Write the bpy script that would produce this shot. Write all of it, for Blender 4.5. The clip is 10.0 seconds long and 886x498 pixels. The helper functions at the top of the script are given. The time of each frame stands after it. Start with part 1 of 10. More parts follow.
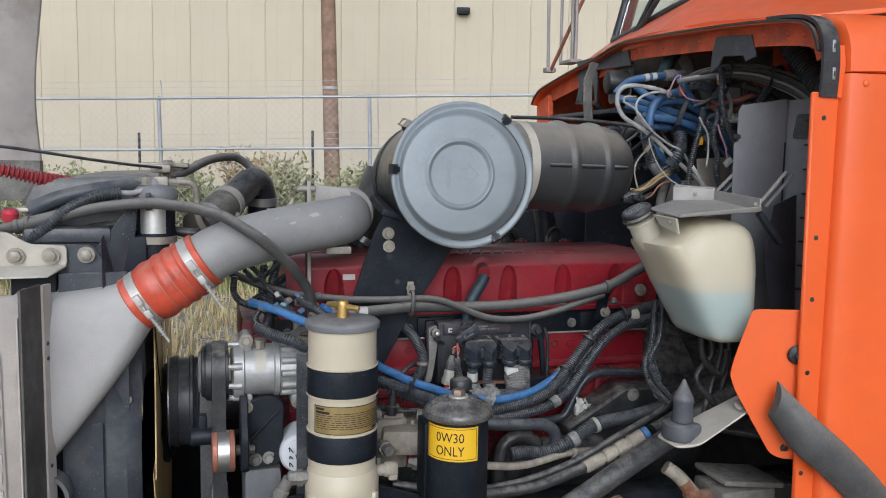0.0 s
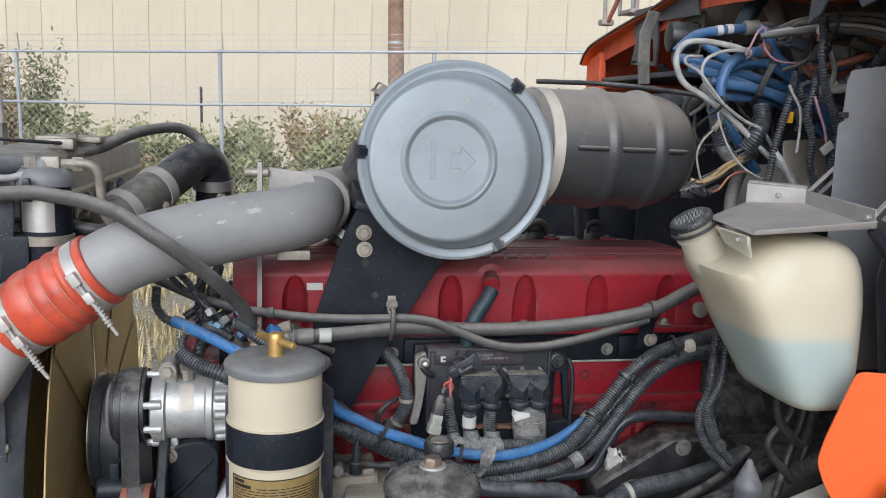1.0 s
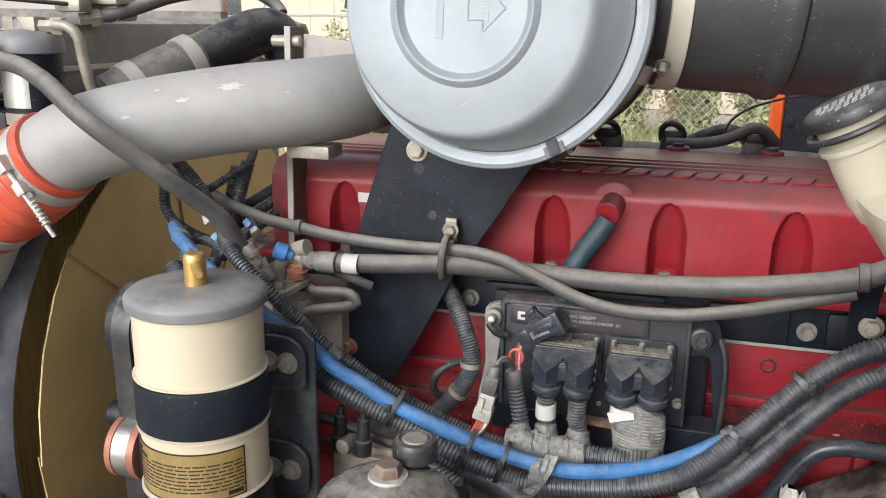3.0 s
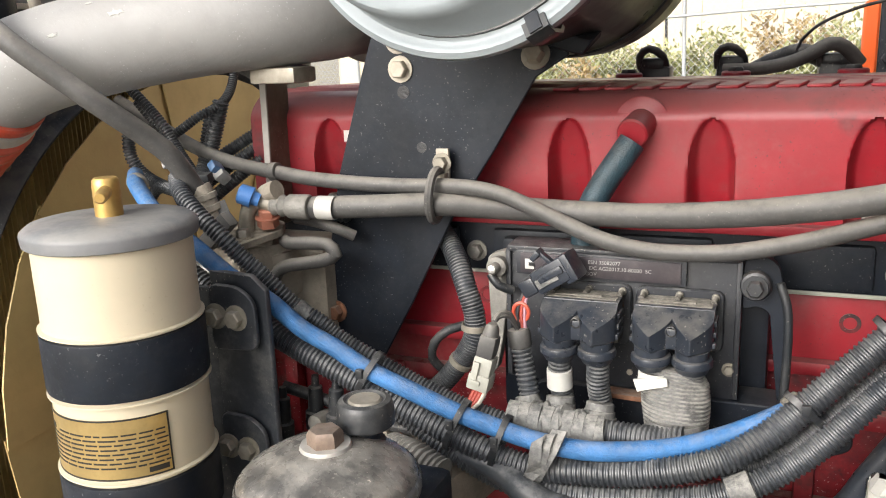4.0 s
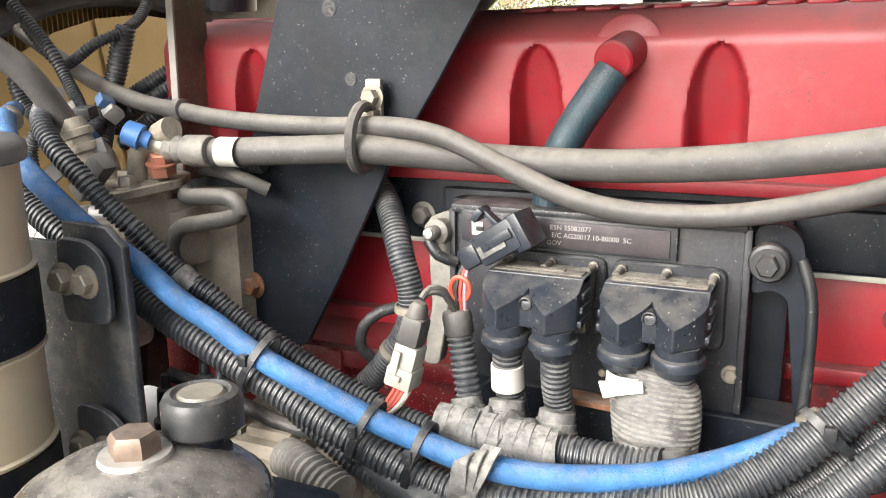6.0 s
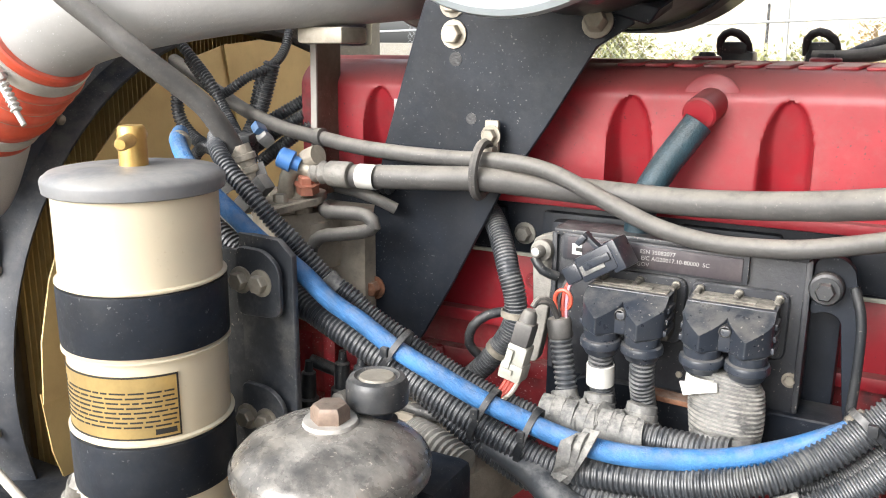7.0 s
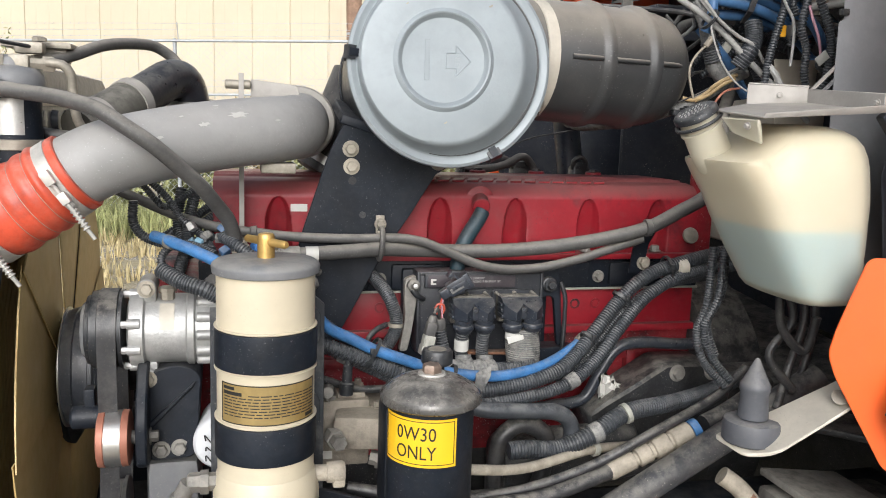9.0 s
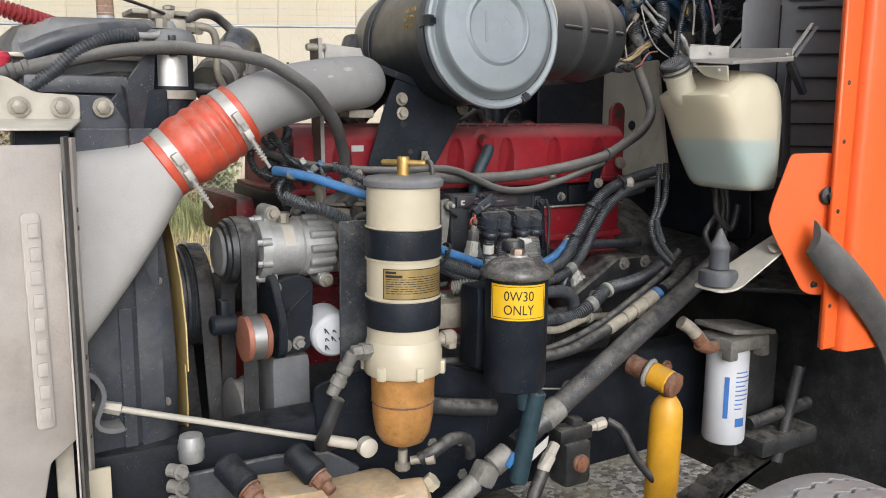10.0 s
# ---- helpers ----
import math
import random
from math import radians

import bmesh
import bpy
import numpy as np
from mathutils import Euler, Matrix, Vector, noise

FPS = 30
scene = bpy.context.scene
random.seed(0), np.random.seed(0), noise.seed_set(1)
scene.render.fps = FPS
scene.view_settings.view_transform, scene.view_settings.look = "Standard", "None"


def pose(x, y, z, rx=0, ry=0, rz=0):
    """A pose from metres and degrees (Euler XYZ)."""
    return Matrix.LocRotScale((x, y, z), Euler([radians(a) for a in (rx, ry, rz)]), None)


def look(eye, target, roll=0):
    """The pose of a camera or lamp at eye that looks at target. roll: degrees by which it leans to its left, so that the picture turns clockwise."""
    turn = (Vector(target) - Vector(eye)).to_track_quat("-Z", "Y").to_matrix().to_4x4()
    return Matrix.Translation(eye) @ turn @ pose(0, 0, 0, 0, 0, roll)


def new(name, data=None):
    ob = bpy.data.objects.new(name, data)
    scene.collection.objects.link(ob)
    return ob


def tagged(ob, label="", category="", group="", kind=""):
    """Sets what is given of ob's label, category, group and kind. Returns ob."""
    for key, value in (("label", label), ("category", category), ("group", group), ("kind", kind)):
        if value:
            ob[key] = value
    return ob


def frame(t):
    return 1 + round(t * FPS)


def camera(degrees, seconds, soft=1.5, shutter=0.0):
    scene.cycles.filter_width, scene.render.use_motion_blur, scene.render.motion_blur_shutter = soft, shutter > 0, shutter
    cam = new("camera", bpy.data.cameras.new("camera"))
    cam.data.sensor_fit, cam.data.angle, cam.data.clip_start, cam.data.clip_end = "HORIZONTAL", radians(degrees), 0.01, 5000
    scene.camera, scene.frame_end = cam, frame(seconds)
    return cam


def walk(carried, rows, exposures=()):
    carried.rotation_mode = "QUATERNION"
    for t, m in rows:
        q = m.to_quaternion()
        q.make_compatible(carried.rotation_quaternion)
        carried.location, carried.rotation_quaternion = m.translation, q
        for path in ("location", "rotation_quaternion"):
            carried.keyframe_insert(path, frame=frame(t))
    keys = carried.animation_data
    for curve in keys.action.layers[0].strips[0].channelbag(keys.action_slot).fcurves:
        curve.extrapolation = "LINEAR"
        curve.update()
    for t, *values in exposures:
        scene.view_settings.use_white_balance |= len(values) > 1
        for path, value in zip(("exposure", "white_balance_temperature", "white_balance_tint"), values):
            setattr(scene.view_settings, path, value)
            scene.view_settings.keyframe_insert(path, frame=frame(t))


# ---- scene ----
cam = camera(55.7, 10.0, 1.0)
PATH = [
    (0, (0.038, 0.032, 1.866), (0.586, 1.943, 1.654), 1.0),
    (0.5, (0.168, 0.292, 1.879), (0.653, 2.216, 1.623), 1.7),
    (1, (0.324, 0.481, 1.908), (0.702, 2.42, 1.592), 2.0),
    (1.5, (0.567, 0.604, 1.902), (0.794, 2.552, 1.51), 2.0),
    (2, (0.746, 0.73, 1.901), (0.776, 2.679, 1.455), 2.0),
    (2.5, (0.774, 0.868, 1.882), (0.549, 2.794, 1.392), 1.1),
    (3, (0.821, 0.972, 1.82), (0.3, 2.831, 1.295), 0.8),
    (3.2, (0.874, 1.008, 1.784), (0.253, 2.835, 1.258), 0.4),
    (4.3, (0.895, 1.243, 1.644), (0.136, 3.035, 1.182), -2.3),
    (4.5, (0.885, 1.294, 1.624), (0.144, 3.094, 1.165), -2.4),
    (5, (0.899, 1.391, 1.587), (0.15, 3.188, 1.129), -2.4),
    (5.2, (0.905, 1.399, 1.582), (0.145, 3.191, 1.123), -2.1),
    (6.3, (0.917, 1.364, 1.599), (0.038, 3.097, 1.127), -0.6),
    (6.5, (0.924, 1.336, 1.614), (0.018, 3.054, 1.14), -0.3),
    (7, (0.91, 1.234, 1.642), (-0.011, 2.943, 1.162), 0.4),
    (7.5, (0.776, 1.051, 1.68), (0.177, 2.898, 1.198), 2.5),
    (8, (0.625, 0.807, 1.698), (0.405, 2.743, 1.247), 1.8),
    (8.5, (0.52, 0.626, 1.728), (0.636, 2.601, 1.437), 1.1),
    (8.7, (0.463, 0.576, 1.748), (0.638, 2.544, 1.438), 1.0),
    (9, (0.275, 0.522, 1.744), (0.752, 2.44, 1.434), 1.9),
    (9.5, (-0.105, 0.457, 1.698), (0.726, 2.252, 1.398), 0.4),
    (10, (-0.47, 0.337, 1.657), (0.568, 2.015, 1.331), 0.6),
]
EXPOSURES = [(0, -0.18, 5700, 10), (1, 0.1, 5750, 10), (2, 0.37, 5900, 10), (3, 0.7, 6200, 10), (3.6, 0.95, 6400, 10), (4.5, 1.25, 6600, 10), (5, 1.42, 6600, 10), (6.5, 1.7, 6500, 10), (7.5, 1.36, 6200, 10), (8.5, 0.62, 6200, 10), (9, 0.54, 6200, 10), (10, 0.2, 6100, 10)]
walk(cam, [(t, look(eye, target, roll)) for t, eye, target, roll in PATH], EXPOSURES)

# ---- light ----
world = bpy.data.worlds.new("overcast_sky")
scene.world = world
world.use_nodes = True
wn, wl = world.node_tree.nodes, world.node_tree.links
wn.clear()
sky = wn.new("ShaderNodeTexSky")
sky.sky_type = "NISHITA"
sky.sun_disc = False
sky.sun_elevation, sky.sun_rotation = radians(28), radians(198)
sky.air_density, sky.dust_density, sky.ozone_density = 1.0, 4.0, 1.0
soft_sky = wn.new("ShaderNodeHueSaturation")
soft_sky.inputs["Saturation"].default_value = 0.30
sky_out = wn.new("ShaderNodeBackground")
sky_out.inputs["Strength"].default_value = 0.15
world_out = wn.new("ShaderNodeOutputWorld")
wl.new(sky.outputs[0], soft_sky.inputs["Color"])
wl.new(soft_sky.outputs[0], sky_out.inputs["Color"])
wl.new(sky_out.outputs[0], world_out.inputs["Surface"])
sun = new("sun", bpy.data.lights.new("sun", "SUN"))
sun.data.energy, sun.data.angle, sun.data.color = 0.95, radians(40), (1.0, 0.975, 0.945)
sun.matrix_world = look((-2.5, -7.5, 6.5), (0.5, 2, 1.3))


# ---- materials ----
def mat(name, color, rough=0.5, metal=0.0, var=0.18, scale=14.0, dust=0.0, dust_color=(0.36, 0.335, 0.29), bump=0.08, grain=220.0,
        specks=0.0, speck_color=(0.55, 0.5, 0.42), spec=0.5, stain=None, stain_amount=0.0, film=0.0, patch=(0.36, 0.62), fine=0.12):
    """A painted or moulded surface: colour drift, fine grain, dust lying on what faces up, and pale specks."""
    m = bpy.data.materials.new(name)
    m.use_nodes = True
    n, l = m.node_tree.nodes, m.node_tree.links
    b = n["Principled BSDF"]
    tc = n.new("ShaderNodeTexCoord")
    obj = n.new("ShaderNodeObjectInfo")
    shift = n.new("ShaderNodeVectorMath")
    shift.operation = "MULTIPLY_ADD"
    l.new(obj.outputs["Random"], shift.inputs[0])
    shift.inputs[1].default_value = (3.0, 5.0, 7.0)
    l.new(tc.outputs["Object"], shift.inputs[2])
    co = shift.outputs[0]

    def tex(s, detail=5.0, r=0.6):
        t = n.new("ShaderNodeTexNoise")
        t.inputs["Scale"].default_value, t.inputs["Detail"].default_value, t.inputs["Roughness"].default_value = s, detail, r
        l.new(co, t.inputs["Vector"])
        return t.outputs["Fac"]

    def ramp(fac, lo, hi):
        r = n.new("ShaderNodeMapRange")
        r.interpolation_type = "SMOOTHSTEP"
        r.inputs["From Min"].default_value, r.inputs["From Max"].default_value = lo, hi
        l.new(fac, r.inputs["Value"])
        return r.outputs["Result"]

    def mix(fac, a, c):
        x = n.new("ShaderNodeMix")
        x.data_type = "RGBA"
        if isinstance(fac, float):
            x.inputs["Factor"].default_value = fac
        else:
            l.new(fac, x.inputs["Factor"])
        for sock, v in ((x.inputs["A"], a), (x.inputs["B"], c)):
            if isinstance(v, tuple):
                sock.default_value = (*v[:3], 1)
            else:
                l.new(v, sock)
        return x.outputs["Result"]

    def mul(a, v):
        k = n.new("ShaderNodeMath")
        k.operation = "MULTIPLY"
        l.new(a, k.inputs[0])
        if isinstance(v, float):
            k.inputs[1].default_value = v
        else:
            l.new(v, k.inputs[1])
        return k.outputs[0]

    big, mid = tex(scale), tex(scale * 6, 3.0)
    dark = tuple(c * (1 - var) for c in color)
    lite = tuple(min(1.0, c * (1 + var)) for c in color)
    col = mix(ramp(big, 0.3, 0.7), dark, lite)
    col = mix(mul(ramp(mid, 0.45, 0.75), 0.35), col, tuple(c * (1 - var * 1.2) for c in color))
    if stain:
        col = mix(mul(ramp(tex(scale * 0.6, 6.0, 0.7), 0.52, 0.68), stain_amount), col, stain)
    if dust:
        geo = n.new("ShaderNodeNewGeometry")
        sep = n.new("ShaderNodeSeparateXYZ")
        l.new(geo.outputs["Normal"], sep.inputs[0])
        up = ramp(sep.outputs["Z"], 0.0, 0.95)
        amount = mul(mul(up, ramp(tex(scale * 2.2, 7.0, 0.68), *patch)), float(dust))
        col = mix(amount, col, dust_color)
        col = mix(mul(ramp(tex(scale * 9, 4.0), 0.5, 0.75), fine * dust), col, dust_color)
    if film:
        col = mix(mul(ramp(tex(scale * 1.3, 7.0, 0.72), 0.46, 0.64), float(film)), col, dust_color)
    if specks:
        where = mul(ramp(tex(320.0, 2.0, 0.5), 0.66, 0.72), ramp(tex(14.0, 4.0, 0.6), 0.40, 0.62))
        col = mix(mul(where, float(specks)), col, speck_color)
        col = mix(mul(mul(ramp(tex(95.0, 6.0, 0.75), 0.66, 0.72), ramp(tex(9.0, 3.0, 0.6), 0.50, 0.65)), float(specks) * 0.5), col, speck_color)
    l.new(col, b.inputs["Base Color"])
    rr = n.new("ShaderNodeMapRange")
    rr.inputs["To Min"].default_value, rr.inputs["To Max"].default_value = max(0.05, rough - 0.12), min(1.0, rough + 0.15)
    l.new(mid, rr.inputs["Value"])
    l.new(rr.outputs["Result"], b.inputs["Roughness"])
    b.inputs["Metallic"].default_value = metal
    b.inputs["Specular IOR Level"].default_value = spec
    if bump:
        bp = n.new("ShaderNodeBump")
        bp.inputs["Strength"].default_value, bp.inputs["Distance"].default_value = bump, 0.004
        l.new(tex(grain, 3.0), bp.inputs["Height"])
        l.new(bp.outputs[0], b.inputs["Normal"])
    return m


RED = mat("red_engine_paint", (0.275, 0.011, 0.020), 0.42, dust=0.72, dust_color=(0.195, 0.088, 0.083), var=0.20, scale=7, stain=(0.050, 0.012, 0.016), stain_amount=0.85, film=0.16, specks=0.8, speck_color=(0.06, 0.025, 0.025), patch=(0.05, 0.50), fine=0.25, bump=0.04)
PLUG = mat("black_moulded_plug", (0.021, 0.026, 0.036), 0.30, var=0.2, scale=16, dust=0.22, film=0.03, bump=0.03, specks=0.5)
RED_DARK = mat("oily_red_paint", (0.22, 0.010, 0.016), 0.5, dust=0.5, var=0.35, scale=12, stain=(0.018, 0.014, 0.014), stain_amount=0.95, film=0.05, specks=0.9, speck_color=(0.6, 0.55, 0.5))
ORANGE = mat("orange_cab_paint", (0.76, 0.118, 0.020), 0.36, var=0.05, scale=4, dust=0.10, bump=0.02)
ORANGE_IN = mat("dull_orange_paint", (0.62, 0.10, 0.03), 0.6, var=0.2, dust=0.3, stain=(0.10, 0.04, 0.02), stain_amount=0.5)
LID = mat("silver_painted_steel", (0.255, 0.285, 0.300), 0.48, 0.15, var=0.10, scale=7, bump=0.06, specks=0.35, speck_color=(0.25, 0.27, 0.29), stain=(0.215, 0.242, 0.257), stain_amount=0.5)
GREY_PIPE = mat("grey_painted_aluminium", (0.275, 0.27, 0.263), 0.58, 0.10, var=0.10, scale=8, dust=0.30, dust_color=(0.40, 0.375, 0.34), patch=(0.1, 0.6), bump=0.08, specks=0.35, speck_color=(0.62, 0.62, 0.62))
GREY_CAST = mat("sand_cast_aluminium", (0.43, 0.415, 0.395), 0.62, 0.12, var=0.09, scale=5, dust=0.15, film=0.05, bump=0.25, grain=420, specks=0.35, speck_color=(0.22, 0.21, 0.2))
CAST = mat("bright_cast_aluminium", (0.42, 0.42, 0.41), 0.45, 0.55, var=0.18, scale=16, dust=0.25, bump=0.2, specks=0.2, speck_color=(0.15, 0.14, 0.13))
CAST_DIRTY = mat("dirty_cast_metal", (0.215, 0.205, 0.185), 0.65, 0.3, var=0.35, scale=14, dust=0.75, film=0.2, bump=0.3, specks=0.3, speck_color=(0.04, 0.035, 0.03))
SILICONE = mat("orange_silicone_rubber", (0.52, 0.070, 0.032), 0.40, var=0.2, scale=18, dust=0.30, film=0.08, bump=0.1, stain=(0.20, 0.03, 0.02), stain_amount=0.5)
STEEL = mat("stainless_steel", (0.55, 0.54, 0.52), 0.32, 0.9, var=0.12, scale=25, dust=0.15)
ZINC = mat("dull_zinc_plating", (0.30, 0.272, 0.222), 0.5, 0.35, var=0.25, scale=30, dust=0.3)
RUST = mat("rusty_steel", (0.24, 0.11, 0.06), 0.8, 0.2, var=0.4, scale=30, dust=0.4, bump=0.4)
COPPER_HEX = mat("bronzed_bolt", (0.25, 0.185, 0.145), 0.5, 0.6, var=0.3, scale=40, dust=0.3)
BRASS = mat("brass", (0.55, 0.36, 0.12), 0.42, 0.75, var=0.15, scale=30)
RUBBER = mat("black_rubber", (0.024, 0.024, 0.026), 0.42, var=0.3, scale=20, dust=0.42, film=0.06, bump=0.08, specks=0.25)
RUBBER_DUSTY = mat("dusty_black_rubber", (0.060, 0.058, 0.056), 0.55, var=0.16, scale=26, dust=0.62, film=0.03, patch=(0.10, 0.60), dust_color=(0.31, 0.285, 0.245), bump=0.10, specks=0.15)
LOOM = mat("ribbed_black_plastic", (0.032, 0.036, 0.042), 0.38, var=0.25, scale=25, dust=0.45, film=0.05, dust_color=(0.30, 0.295, 0.28), bump=0.03)
PLASTIC = mat("black_plastic", (0.014, 0.016, 0.019), 0.40, var=0.25, scale=22, dust=0.26, film=0.05, dust_color=(0.33, 0.315, 0.285), bump=0.06, specks=0.5)
BLACK = mat("black_painted_steel", (0.008, 0.011, 0.017), 0.46, var=0.3, scale=12, dust=0.08, film=0.015, bump=0.05, spec=0.26, specks=0.22, speck_color=(0.36, 0.36, 0.36))
SLATE = mat("blue_black_painted_steel", (0.040, 0.045, 0.056), 0.40, var=0.2, scale=9, dust=0.35, film=0.08, specks=0.7, speck_color=(0.35, 0.35, 0.34))
GREY_PLASTIC = mat("dark_grey_moulded_plastic", (0.135, 0.138, 0.144), 0.5, var=0.15, scale=8, dust=0.40, film=0.08, bump=0.06, specks=0.2)
DUCT = mat("dusty_grey_rubber_duct", (0.034, 0.035, 0.036), 0.32, var=0.15, scale=4, dust=0.90, film=0.03, dust_color=(0.285, 0.255, 0.212), specks=0.45, speck_color=(0.36, 0.35, 0.33), patch=(-0.10, 0.62), fine=0.04)
CREAM = mat("cream_paint", (0.53, 0.468, 0.345), 0.36, var=0.05, scale=10, dust=0.12, bump=0.03, specks=0.3, speck_color=(0.35, 0.28, 0.2))
AMBER = mat("amber_bowl_plastic", (0.38, 0.185, 0.055), 0.3, var=0.25, scale=18, stain=(0.10, 0.05, 0.02), stain_amount=0.6)
BLUE = mat("blue_braided_hose", (0.036, 0.148, 0.355), 0.55, var=0.22, scale=40, dust=0.32, dust_color=(0.30, 0.31, 0.31), fine=0.3, bump=0.4, grain=700)
BLUE_DARK = mat("blue_rubber_hose", (0.045, 0.115, 0.24), 0.42, var=0.2, scale=20, dust=0.35)
TEAL = mat("dark_teal_hose", (0.018, 0.042, 0.056), 0.45, var=0.25, scale=60, dust=0.2, bump=0.25, grain=500)
YELLOW = mat("yellow_label", (0.76, 0.45, 0.012), 0.4, var=0.03, scale=12, bump=0.0)
YELLOW_PAINT = mat("yellow_paint", (0.72, 0.36, 0.02), 0.4, var=0.1, scale=14, dust=0.25)
GOLD = mat("gold_foil_label", (0.36, 0.26, 0.105), 0.4, 0.5, var=0.12, scale=40, bump=0.02)
INK = mat("black_print", (0.012, 0.012, 0.012), 0.5, var=0.05, bump=0.0)
WHITE = mat("white_paper_label", (0.50, 0.49, 0.455), 0.55, var=0.06, scale=30, dust=0.15, bump=0.02)
WHITE_CAN = mat("white_painted_can", (0.62, 0.63, 0.65), 0.3, var=0.04, scale=12, dust=0.08, bump=0.01)
BLUE_INK = mat("blue_print", (0.05, 0.16, 0.45), 0.4, var=0.05, bump=0.0)
PALE_PLASTIC = mat("pale_grey_plastic", (0.33, 0.325, 0.28), 0.5, var=0.12, scale=40, dust=0.3)
BEIGE = mat("beige_painted_steel", (0.50, 0.46, 0.385), 0.5, 0.1, var=0.12, scale=14, dust=0.2, specks=0.3, speck_color=(0.2, 0.17, 0.13))
SHELF = mat("dusty_galvanised_sheet", (0.31, 0.292, 0.268), 0.58, 0.18, var=0.12, scale=10, dust=0.45, dust_color=(0.42, 0.39, 0.33))
TAPE = mat("grey_worn_tape", (0.115, 0.115, 0.112), 0.6, var=0.4, scale=45, dust=0.75, film=0.30, dust_color=(0.36, 0.345, 0.31), bump=0.5, grain=90, fine=0.3)
FIBREGLASS = mat("grey_fibreglass", (0.47, 0.425, 0.385), 0.7, var=0.12, scale=5, dust=0.1, bump=0.15, stain=(0.22, 0.17, 0.13), stain_amount=0.35)
FAN_TAN = mat("tan_fan_plastic", (0.50, 0.365, 0.15), 0.5, var=0.12, scale=6, dust=0.15)
CORE = mat("brown_radiator_core", (0.10, 0.07, 0.035), 0.6, 0.3, var=0.2, scale=9)
COPPER = mat("copper_coloured_pulley", (0.36, 0.15, 0.10), 0.5, 0.35, var=0.15, scale=20)
WALL_PAINT = mat("cream_metal_siding", (0.525, 0.458, 0.335), 0.6, var=0.04, scale=0.5, bump=0.02, grain=30, stain=(0.47, 0.405, 0.295), stain_amount=0.25)
TIMBER = mat("weathered_pole_timber", (0.27, 0.17, 0.115), 0.8, var=0.3, scale=5, bump=0.5, grain=60)
GALV = mat("galvanised_fence_steel", (0.40, 0.42, 0.44), 0.45, 0.5, var=0.1, scale=5)
LEAF = mat("dusty_green_leaves", (0.30, 0.31, 0.135), 0.6, var=0.55, scale=2, bump=0.0)
LEAF_DRY = mat("dry_leaves", (0.34, 0.25, 0.12), 0.7, var=0.4, scale=3, bump=0.0)
STRAW = mat("dry_grass", (0.50, 0.41, 0.22), 0.8, var=0.3, scale=6, bump=0.0)


def gravel():
    """Dry ground: pebbles of many greys and tans, with patches of straw-coloured earth."""
    m = bpy.data.materials.new("dry_gravel_ground")
    m.use_nodes = True
    n, l = m.node_tree.nodes, m.node_tree.links
    b = n["Principled BSDF"]
    tc = n.new("ShaderNodeTexCoord")
    stones = n.new("ShaderNodeTexVoronoi")
    stones.inputs["Scale"].default_value = 46.0
    l.new(tc.outputs["Object"], stones.inputs["Vector"])
    tone = n.new("ShaderNodeValToRGB")
    tone.color_ramp.elements[0].color, tone.color_ramp.elements[1].color = (0.09, 0.085, 0.078, 1), (0.60, 0.57, 0.52, 1)
    tan = tone.color_ramp.elements.new(0.5)
    tan.color = (0.30, 0.27, 0.22, 1)
    split = n.new("ShaderNodeSeparateColor")
    l.new(stones.outputs["Color"], split.inputs["Color"])
    l.new(split.outputs["Red"], tone.inputs["Fac"])
    patch = n.new("ShaderNodeTexNoise")
    patch.inputs["Scale"].default_value, patch.inputs["Detail"].default_value = 0.9, 6.0
    l.new(tc.outputs["Object"], patch.inputs["Vector"])
    edge = n.new("ShaderNodeMapRange")
    edge.interpolation_type = "SMOOTHSTEP"
    edge.inputs["From Min"].default_value, edge.inputs["From Max"].default_value = 0.42, 0.62
    l.new(patch.outputs["Fac"], edge.inputs["Value"])
    earth = n.new("ShaderNodeTexNoise")
    earth.inputs["Scale"].default_value, earth.inputs["Detail"].default_value = 14.0, 8.0
    l.new(tc.outputs["Object"], earth.inputs["Vector"])
    earth_tone = n.new("ShaderNodeValToRGB")
    earth_tone.color_ramp.elements[0].color, earth_tone.color_ramp.elements[1].color = (0.22, 0.19, 0.11, 1), (0.52, 0.45, 0.30, 1)
    l.new(earth.outputs["Fac"], earth_tone.inputs["Fac"])
    mix = n.new("ShaderNodeMix")
    mix.data_type = "RGBA"
    l.new(edge.outputs["Result"], mix.inputs["Factor"])
    l.new(tone.outputs["Color"], mix.inputs["A"])
    l.new(earth_tone.outputs["Color"], mix.inputs["B"])
    l.new(mix.outputs["Result"], b.inputs["Base Color"])
    b.inputs["Roughness"].default_value = 0.9
    bp = n.new("ShaderNodeBump")
    bp.inputs["Strength"].default_value, bp.inputs["Distance"].default_value = 0.8, 0.012
    bp.invert = True
    l.new(stones.outputs["Distance"], bp.inputs["Height"])
    l.new(bp.outputs[0], b.inputs["Normal"])
    return m


